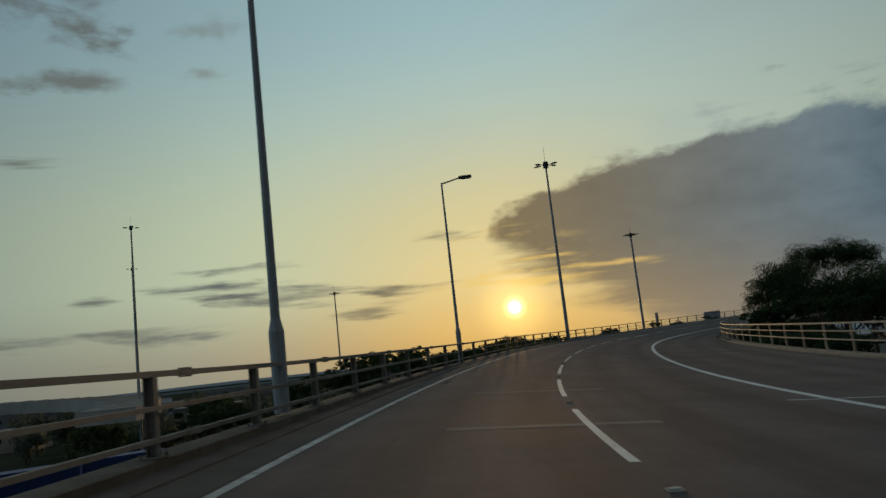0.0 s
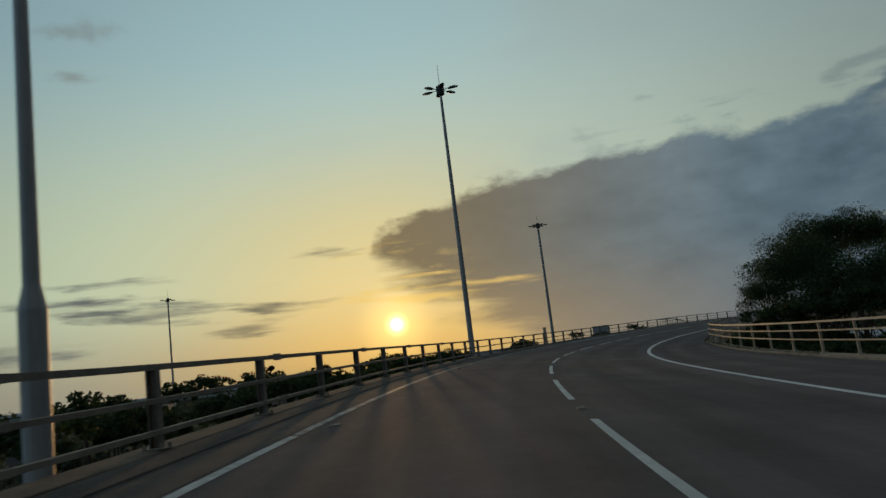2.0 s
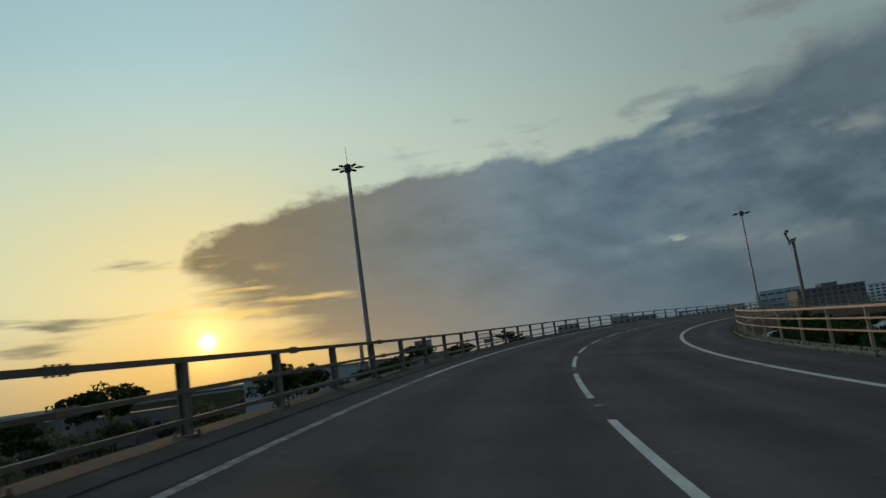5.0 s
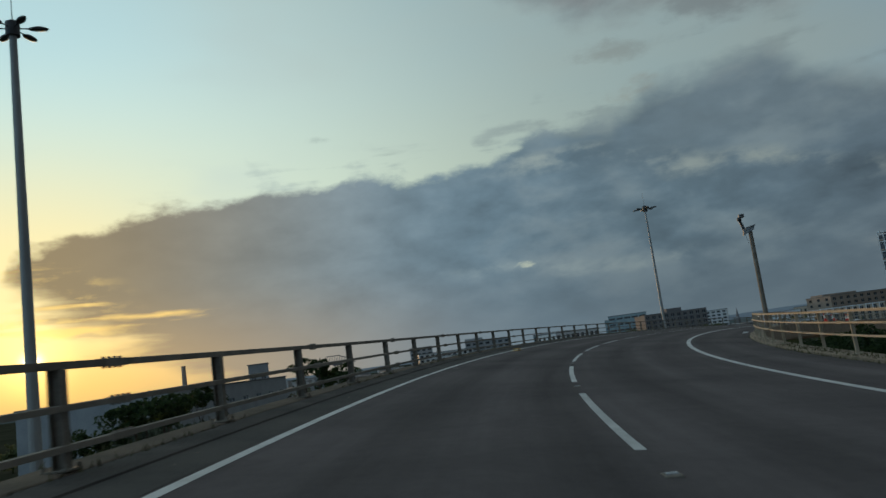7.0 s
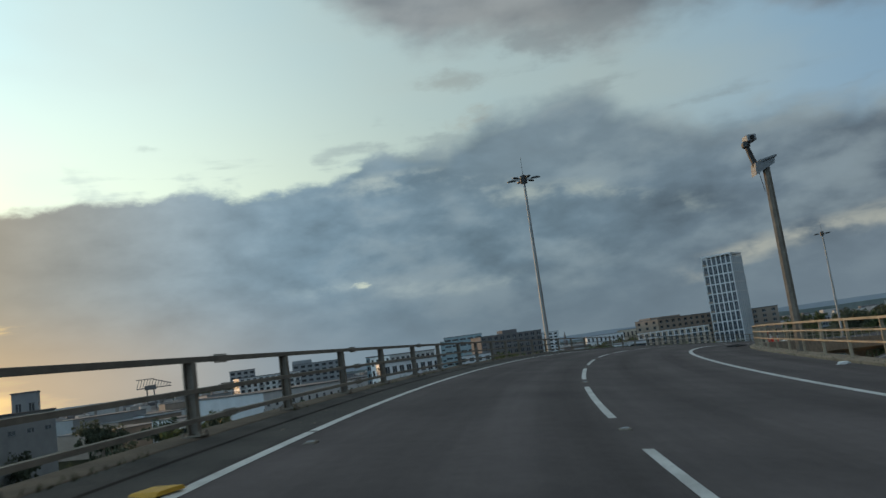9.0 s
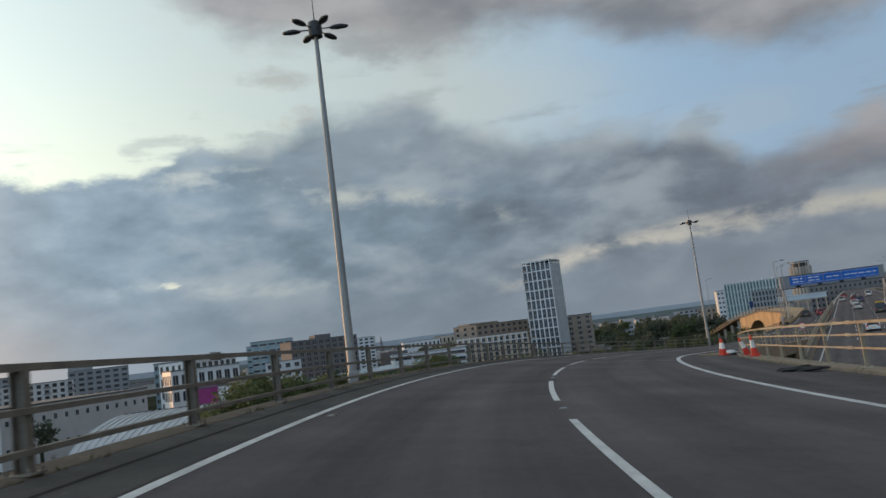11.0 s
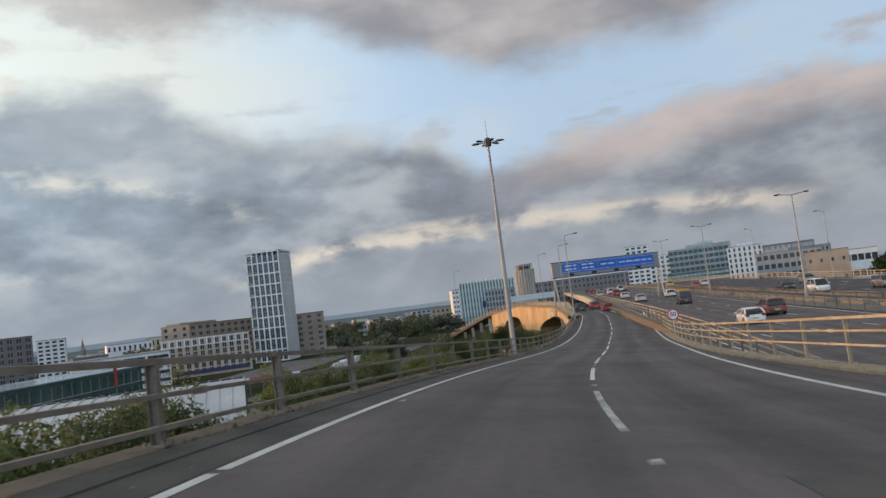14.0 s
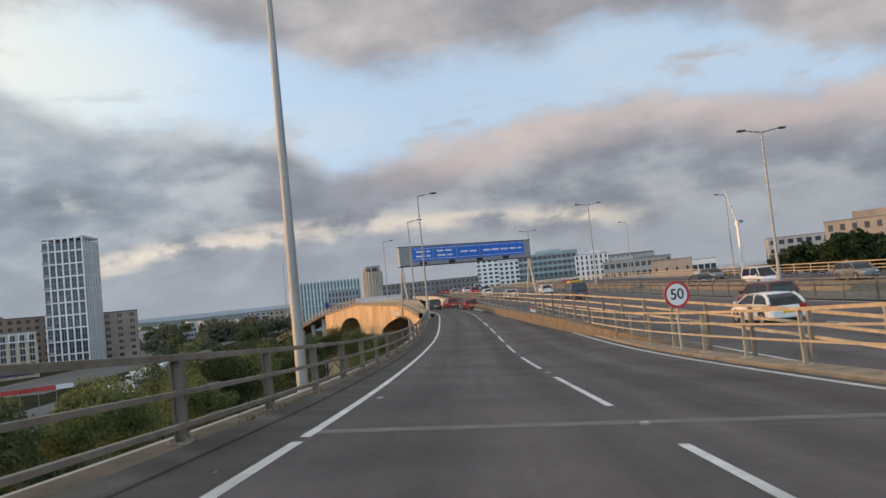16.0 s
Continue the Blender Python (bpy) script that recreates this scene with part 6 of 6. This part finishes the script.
building("warehouse", "long white warehouse with small square windows", (209, 348.5), (266, 358.5), 34, -1.2, CREAM, 14, 2, (0.25, 0.18), sides=False)
building("office_block", "blue-grey office block beside white offices", (344.8, 446), (352, 439), 20, 7.6, PALEGLASS, 3, 6, (0.7, 0.5))
building("office_block", "long white office block with dark windows", (341.6, 423), (374, 420), 18, 7.2, CREAM, 9, 4, (0.55, 0.6))
building("glass_block", "white and green glass block", (511, 536), (530, 512), 20, 16.6, PALEGLASS, 5, 7, (0.8, 0.3))
building("shed", "long grey industrial shed with a shallow roof", (85.6, 287.3), (140.0, 345.0), 40, 3.0, GREYCLAD, 8, 1, (0.35, 0.12), sides=False, z_from=-6)
building("stair_tower", "grey block rising behind the shed", (142.3, 385), (149, 382), 8, 9.0, GREYCLAD, 2, 3, (0.4, 0.3))
building("house_block", "pale houses on the far hillside", (898, 597), (928, 545), 15, 4.4, BEIGE, 12, 2, (0.4, 0.5))
building("house_block", "pale houses on the far hillside", (870, 625), (900, 590), 12, 2.0, CREAM, 9, 2, (0.4, 0.5))
hotel = building("glass_block", "pale teal glass hotel with white vertical fins", (693.0, 226.0), (697.5, 185.0), 30, 15.4, TEAL, 18, 6, (0.34, 0.85), GREENGLASS, band=TEAL)
for i in range(19):
    part("fin", boxm(i * 41.2 / 18 - 0.25, -0.5, 8, i * 41.2 / 18 + 0.25, 0.0, 33.0 + (0.5 if i % 3 else 1.6)), CREAM, hotel)
part("blue_base", boxm(16, -1.5, 14.0, 38, -0.1, 18.5), BLUEBOX, hotel, "blue lower storey")
building("glass_block", "white stair block at the end of the hotel", (691.0, 231.5), (692.5, 226.5), 12, 11.5, CREAM, 2, 8, (0.5, 0.4))
building("glass_block", "grey lower wing of the glass hotel", (690.0, 207.0), (692, 186.0), 4, 8.0, GREYCLAD, 9, 6, (0.5, 0.7))
ktower = thing("tower_block", "slim rounded sandy concrete tower with a dark crown", "tower block", "city buildings", m=pose(1048, 188.5, GROUND_Z))
KH = 31.0 - GROUND_Z
part("core", lathe(bmesh.new(), [(10.6, 0), (10.6, KH), (10.2, KH + 0.2)], 28), BROWN, ktower)
for i in range(20):
    a = 2 * math.pi * i / 20
    part("pilaster", tube(bmesh.new(), (11.0 * math.cos(a), 11.0 * math.sin(a), 0), (11.0 * math.cos(a), 11.0 * math.sin(a), KH + 0.6), 1.05, 1.05, 8), PALECON, ktower)
part("crown_drum", lathe(bmesh.new(), [(8.5, KH), (8.5, KH + 4.6), (8.0, KH + 4.8)], 24), DARKMETAL, ktower)
for i in range(8):
    a = 2 * math.pi * i / 8
    part("crown_post", tube(bmesh.new(), (9.8 * math.cos(a), 9.8 * math.sin(a), KH), (9.8 * math.cos(a), 9.8 * math.sin(a), KH + 6.6), 0.4, 0.4, 6), BEIGE, ktower)
part("crown_ring", lathe(bmesh.new(), [(9.2, KH + 6.0), (10.3, KH + 6.0), (10.3, KH + 6.9), (9.2, KH + 6.9)], 24), GREYCLAD, ktower)
link = thing("glazed_footbridge", "long pale glazed footbridge over the road", "footbridge", "city buildings", m=pose(640, 186, -2.5, 0, 0, -88))
part("deck_box", boxm(0, 0, 0, 30, 3, 0.5, bevel=0.05), PALECON, link)
part("glazing", boxm(0.2, 0.15, 0.5, 29.8, 2.85, 3.4), SIDEPANEL, link)
part("roof", boxm(-0.3, -0.2, 3.4, 30.3, 3.2, 3.8, bevel=0.05), CREAM, link)
for i in range(6):
    part("column", tube(bmesh.new(), (1 + i * 5.6, 1.5, GROUND_Z + 2.5), (1 + i * 5.6, 1.5, 0), 0.4, 0.4, 8), PALECON, link)
building("office_block", "wide dark brick building behind the gantry", (787, 172), (784, 93), 40, 10.5, DARKBRICK, 22, 6, (0.4, 0.5))
building("apartment_block", "white tower with rows of recessed balconies", (933.3, 79), (930.7, 56), 20, 37.5, CREAM, 4, 13, (0.6, 0.55))
building("apartment_block", "white and grey stepped apartment block", (931, 56), (928, 30), 20, 25.0, CREAM, 5, 9, (0.55, 0.6))
building("glass_block", "pale blue glass office block", (829, 52), (820, 2), 30, 24.5, PALEGLASS, 12, 8, (0.85, 0.6), WINDOW, roof_box=(0.3, 0.75, 3.0))
building("glass_block", "long low glass office block", (730.6, 70), (722.7, 26), 20, 3.6, GREENGLASS, 14, 5, (0.9, 0.45), PALEGLASS)
building("office_block", "white and grey office block with a dark side", (819, 4), (813, -24), 22, 20.5, CREAM, 7, 8, (0.4, 0.7), roof_box=(0.3, 0.8, 2.4))
building("office_block", "low grey office block", (737, 2), (724, -42), 25, 10.6, GREYCLAD, 10, 4, (0.7, 0.5), roof_box=(0.15, 0.5, 2.2))
building("office_block", "pale stone box building", (648.8, -5), (640.4, -29), 18, 6.6, BROWN, 4, 2, (0.2, 0.2))
building("office_block", "long grey building on the skyline", (832.8, -17), (815, -80), 25, 13.6, GREYCLAD, 14, 5, (0.6, 0.5), roof_box=(0.55, 0.8, 3.0))
building("office_block", "brown and yellow stone building beyond the trees", (558, -70), (540, -99), 25, 17.0, BROWN, 6, 5, (0.4, 0.5), roof_box=(0.4, 0.95, 4.0))
building("office_block", "grey building on the skyline", (700, -110), (680, -160), 25, 15.5, GREYCLAD, 9, 5, (0.6, 0.5))
building("office_block", "low pale building among far trees", (807, 352), (813, 330), 25, -7.5, GREYCLAD, 10, 2, (0.6, 0.5))
building("office_block", "long grey industrial building below the hills", (900, 420), (912, 390), 25, -8.0, GREYCLAD, 10, 1, (0.6, 0.4))
building("office_block", "brown brick block beside the glass hotel", (749, 258), (753, 228), 25, -0.6, BROWN, 8, 4, (0.4, 0.5))
building("office_block", "dim low block on the far skyline", (1000, 322), (1005, 300), 25, -1.5, GREYCLAD, 4, 4, (0.5, 0.5))

building("glass_block", "pale stepped glass office block", (905, 20), (898, -18), 25, 29.0, TEAL, 8, 8, (0.8, 0.55), PALEGLASS, roof_box=(0.2, 0.6, 3.0))
building("office_block", "white low office with a dark window band", (700, -34), (690, -66), 18, 5.4, CREAM, 8, 2, (0.85, 0.4))
building("office_block", "dark glass office on the skyline", (960, -60), (945, -110), 25, 22.0, DARKBRICK, 10, 6, (0.7, 0.55), PALEGLASS)
spire = thing("church_spire", "distant dark church spire", "church", "city buildings", m=pose(1105.5, 810, GROUND_Z))
part("tower", boxm(-2.4, -2.4, 0, 2.4, 2.4, 19), DARKBRICK, spire)
part("spire", tube(bmesh.new(), (0, 0, 20), (0, 0, 34), 2.5, 0.12, 8), DARKBRICK, spire)
ch = thing("chimney", "tall slim industrial chimney", "chimney", "city buildings", m=pose(120, 392, GROUND_Z))
part("shaft", lathe(bmesh.new(), [(1.5, 0), (0.75, 29.0), (0.85, 29.1), (0.85, 29.6)], 16), BROWN, ch)

# long shed with a barrel roof beside the viaduct
shed = thing("barrel_roof_shed", "long shed with a weathered pale ribbed barrel roof", "shed", "city buildings", m=pose(208.7, 190.4, 0, 0, 0, 113))
bm = bmesh.new()
SL, SWD, SR = 88.0, 42.0, 5.0
rows = []
NRIB = 60
for i in range(NRIB + 1):
    row = []
    for j in range(17):
        f = j / 16
        y = -SWD * f
        z = -9.6 + SR * math.sin(math.pi * f) ** 0.75
        row.append(bm.verts.new((SL * i / NRIB, y, z)))
    rows.append(row)
for a, b in zip(rows, rows[1:]):
    for j in range(16):
        bm.faces.new((a[j], a[j + 1], b[j + 1], b[j]))
part("roof_sheet", bm, SHEDROOF, shed)
for i in range(0, NRIB + 1, 1):
    bm = bmesh.new()
    prev = None
    for j in range(17):
        f = j / 16
        q = [bm.verts.new((SL * i / NRIB + dx, -SWD * f, -9.6 + SR * math.sin(math.pi * f) ** 0.75 + 0.10 + dz)) for dx, dz in ((-0.06, -0.1), (-0.06, 0.05), (0.06, 0.05), (0.06, -0.1))]
        if prev:
            for k in range(4):
                bm.faces.new((prev[k], prev[(k + 1) % 4], q[(k + 1) % 4], q[k]))
        prev = q
    part("roof_rib", bm, SHEDROOF, shed)
part("side_wall", boxm(0.3, -SWD, GROUND_Z, SL, -SWD + 0.4, -9.7), GREYCLAD, shed)
part("side_wall", boxm(0.3, -0.4, GROUND_Z, SL, 0, -9.7), GREYCLAD, shed)
bm = bmesh.new()
ring = [bm.verts.new((-0.02, -SWD * j / 16, -9.6 + SR * math.sin(math.pi * j / 16) ** 0.75)) for j in range(17)]
low = [bm.verts.new((-0.02, -SWD, GROUND_Z)), bm.verts.new((-0.02, 0, GROUND_Z))]
bm.faces.new(ring + low)
part("end_wall", bm, DARKMETAL, shed)
part("roof_gutter", boxm(0, -SWD * 0.5 - 0.2, -4.62, SL, -SWD * 0.5 + 0.2, -4.42), DARKMETAL, shed)

# car park with parked cars, on a raised yard
LOT_AT = pose(242, 283, 0, 0, 0, -47)
tagged(part("car_park", boxm(-17, 0, GROUND_Z - 0.2, 16, 84, -10.0, m=LOT_AT), LOT), "grey asphalt car park below the viaduct", "car park", kind="structure")
lot_cars = []
random.seed(9)
for k, (col, kind) in enumerate((("white", "hatch"), ("black", "suv"), ("silver", "saloon"), ("red", "hatch"), ("grey", "suv"), ("blue", "saloon"))):
    lot_cars.append(car(col, kind, LOT_AT @ pose(-14 + k * 2.7, 4, -10.0), f"{col} car parked in the car park", "parked cars", True))
for k in range(60):
    src = lot_cars[random.randrange(6)]
    r, c = divmod(k + 6, 11)
    copy_thing(src, LOT_AT @ pose(-14 + c * 2.7 + random.uniform(-0.1, 0.1), 4 + r * 11.5 + (5.2 if c % 2 else 0), -10.0, 0, 0, random.choice((0, 180))))

# red banner post, low road and pale hoardings
ob = thing("banner_post", "tall red advertising banner on a post", "banner", m=pose(347.3, 291, GROUND_Z))
part("post", tube(bmesh.new(), (0, 0, 0), (0, 0, 15), 0.12, 0.1, 8), MAST, ob)
part("banner", boxm(-0.9, -0.05, 7.0, 0.9, 0.05, 14.8), REDPAINT, ob)
tagged(part("low_road", boxm(225, 262 - 36, GROUND_Z - 0.2, 520, 262 - 26, GROUND_Z + 0.03), LOT), "grey road on the low ground", "road", kind="structure")

# dockside giant cantilever crane
dock = thing("cantilever_crane", "huge dark cantilever dock crane far away", "crane", m=pose(464, 938, GROUND_Z, 0, 0, -25))
for i in (-1, 1):
    for j in (-1, 1):
        part("leg", tube(bmesh.new(), (i * 5, j * 5, 0), (i * 3.5, j * 3.5, 26), 0.8, 0.6, 6), DARKBRICK, dock)
bm = bmesh.new()
for k in range(12):
    x0 = -14 + k * 3.0
    zt = 38 if k < 6 else 38 - (k - 5) * 1.0
    tube(bm, (x0, 0, 28), (x0 + 3.0, 0, 28), 0.5, 0.5, 6)
    tube(bm, (x0, 0, zt), (x0 + 3.0, 0, zt - (0 if k < 6 else 1)), 0.45, 0.45, 6)
    tube(bm, (x0, 0, 28), (x0 + 3.0, 0, zt), 0.3, 0.3, 6)
part("jib_truss", bm, DARKBRICK, dock)
part("slewing_house", boxm(-6, -4, 26, 6, 4, 31), DARKBRICK, dock)

# tower crane on the skyline
tc_ = thing("tower_crane", "white luffing tower crane over far buildings", "tower crane", m=pose(960, -210, GROUND_Z, 0, 0, -60))
part("mast", boxm(-1.1, -1.1, 0, 1.1, 1.1, 60), WHITE, tc_)
part("cab", boxm(-2.2, -1.6, 58, 2.2, 1.6, 63), WHITE, tc_)
part("jib", tube(bmesh.new(), (0, 0, 62), (-16, 0, 98), 1.0, 0.5, 6), WHITE, tc_)
part("counter_jib", boxm(0, -1.2, 61, 9, 1.2, 64), GREYCLAD, tc_)

# hills on the horizon, in two ranges, distance haze put into their colours
for far, low_, high_, mat_, label in ((3900, 22, 34, HILL, "low hills on the horizon, haze in their blue-grey colour"), (1900, 10, 15, NEARHILL, "low wooded rise in front of the hills, haze in its colour")):
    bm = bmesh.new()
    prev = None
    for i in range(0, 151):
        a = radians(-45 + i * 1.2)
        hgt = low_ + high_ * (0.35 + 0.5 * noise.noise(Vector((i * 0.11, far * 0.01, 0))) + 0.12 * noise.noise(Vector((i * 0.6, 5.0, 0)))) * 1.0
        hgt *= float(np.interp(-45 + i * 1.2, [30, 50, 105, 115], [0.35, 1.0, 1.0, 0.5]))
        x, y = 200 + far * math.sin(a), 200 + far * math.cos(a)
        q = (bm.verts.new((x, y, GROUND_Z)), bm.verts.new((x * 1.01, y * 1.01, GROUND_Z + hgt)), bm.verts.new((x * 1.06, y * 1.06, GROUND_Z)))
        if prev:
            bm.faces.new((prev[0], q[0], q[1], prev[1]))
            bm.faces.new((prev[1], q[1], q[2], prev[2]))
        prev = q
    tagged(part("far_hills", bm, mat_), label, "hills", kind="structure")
# the far town: small blocks over the plain, too many to count
random.seed(77)
bm = bmesh.new()
for i in range(520):
    a, d = radians(random.uniform(14, 100)), random.uniform(650, 1750)
    x, y = 150 + d * math.sin(a), 158 + d * math.cos(a)
    w, dp, hh = random.uniform(8, 34), random.uniform(8, 16), random.choice((5, 6, 7, 8, 9, 11)) * random.uniform(0.8, 1.2)
    m_ = pose(x, y, GROUND_Z, 0, 0, -math.degrees(a) + random.uniform(-35, 35))
    box(bm, -w / 2, -dp / 2, 0, w / 2, dp / 2, hh, m_)
    if i % 3 == 0:
        box(bm, -w / 2 - 0.3, -dp / 2 - 0.3, hh, w / 2 + 0.3, dp / 2 + 0.3, hh + 0.7, m_)
tagged(part("far_town", bm, TOWN), "small pale blocks and sheds of the far town", "far town", kind="stuff")

# far row of low buildings and sheds over the flat land to the west
random.seed(31)
for i in range(34):
    a = radians(random.uniform(-36, 34))
    d = random.uniform(260, 900)
    x, y = d * math.sin(a), 40 + d * math.cos(a)
    w = random.uniform(18, 50)
    t = radians(random.uniform(-20, 20)) + 0
    building("shed", "low dim industrial shed on the flat land", (x, y), (x + w * math.cos(t), y + w * math.sin(t)), random.uniform(14, 30), random.uniform(-9.5, -4.0), random.choice((GREYCLAD, BROWN, DARKBRICK, CREAM)),
             max(2, int(w / 8)), 1, (0.3, 0.25), sides=False, category="shed")
# elevated road and stacked containers by the start
bm = bmesh.new()
for i in range(24):
    a = radians(i * 4.6)
    c0, c1 = Vector((-95, 118, 0)), 46.0
    box(bm, -2.3, -4.5, -2.2, 2.3, 4.5, 0.0, Matrix.Translation(c0 + Vector((math.cos(a), math.sin(a), 0)) * c1 + Vector((0, 0, -1.2 + 2.9 * i * 4.6 / 90))) @ Matrix.Rotation(a, 4, "Z") @ Matrix.Rotation(radians(90), 4, "Z"))
tagged(part("elevated_road", bm, PALECON), "curving pale concrete elevated road", "viaduct", kind="structure")
bm = boxm(-3, -1.25, 0, 3, 1.25, 2.6, bevel=0.02)
for k in range(15):
    box(bm, -2.85 + 0.4 * k, -1.30, 0.15, -2.65 + 0.4 * k, 1.30, 2.45)
cont = thing("shipping_container", "blue corrugated steel container on the low yard", "container", "blue containers", m=pose(-27, 55, -9, 0, 0, 30))
part("corrugated_body", bm, BLUEBOX, cont)
part("door_bar", boxm(3.0, -0.5, 0.2, 3.06, -0.44, 2.4), STEEL, cont)
for dx, dy, dz in ((2, 7, 0), (-3, 3, 2.6), (2, 7, 2.6), (6, 12, 0), (-6, -4, 0), (-6, -4, 2.6)):
    copy_thing(cont, pose(-27 + dx, 55 + dy, -9 + dz, 0, 0, 30))
tagged(part("yard_bank", boxm(-60, 30, GROUND_Z - 0.3, -12, 95, -9.0), GROUND), "raised earth yard below the ramp", "yard", kind="structure")

# yards, hoardings and waiting vehicles on the low ground beyond the trees
for label, x0, y0, x1, y1 in (("pale worn yard on the low ground", 330, 205, 445, 246), ("pale worn yard below the hills", 560, 262, 660, 330), ("pale gravel yard beside the flats", 395, 262, 515, 300)):
    tagged(part("yard", boxm(x0, y0, GROUND_Z - 0.2, x1, y1, GROUND_Z + 0.06), LOT), label, "yard", kind="structure")
hoard = thing("site_hoarding", "long low red and white site hoarding", "hoarding", m=pose(318, 283, GROUND_Z, 0, 0, -61))
for k in range(16):
    part("panel", boxm(k * 3.6, -0.06, 4.7, k * 3.6 + 3.5, 0.06, 5.7), REDPAINT if k % 4 != 3 else CREAM, hoard)
    part("post", boxm(k * 3.6 - 0.08, 0.06, 0, k * 3.6 + 0.08, 0.24, 5.7), STEEL, hoard)
random.seed(44)
for k in range(13):
    x, y = 396 + (k % 7) * 6.4 + random.uniform(-1, 1), 222 + (k // 7) * 11 + random.uniform(-0.6, 0.6)
    copy_thing(lot_cars[(k * 5) % 6], pose(x, y, GROUND_Z + 0.06, 0, 0, 75 + random.uniform(-6, 6)))
lorry = thing("lorry", "white box lorry parked on the low yard", "lorry", "parked lorries", m=pose(399, 236, GROUND_Z + 0.06, 0, 0, 70))
part("cargo_box", boxm(-1.2, -4.2, 1.0, 1.2, 3.2, 3.7, bevel=0.04), CREAM, lorry)
part("cab", boxm(-1.15, 3.4, 0.5, 1.15, 5.2, 2.9, bevel=0.15), CAR_PAINT["white"], lorry)
part("windscreen", boxm(-1.0, 5.19, 1.7, 1.0, 5.23, 2.6), GLASS, lorry)
part("chassis", boxm(-0.9, -4.1, 0.6, 0.9, 4.0, 0.98), DARKMETAL, lorry)
for sx in (-1.05, 1.05):
    for y in (-3.0, -1.9, 4.2):
        share("tyre", WHEEL["tyre"], lorry, Matrix.Translation((sx, y, 0.48)) @ Matrix.Scale(1.5, 4))
for x, y, turn in ((411, 237, 72), (426, 236.5, 68), (352, 226, 20)):
    copy_thing(lorry, pose(x, y, GROUND_Z + 0.06, 0, 0, turn))
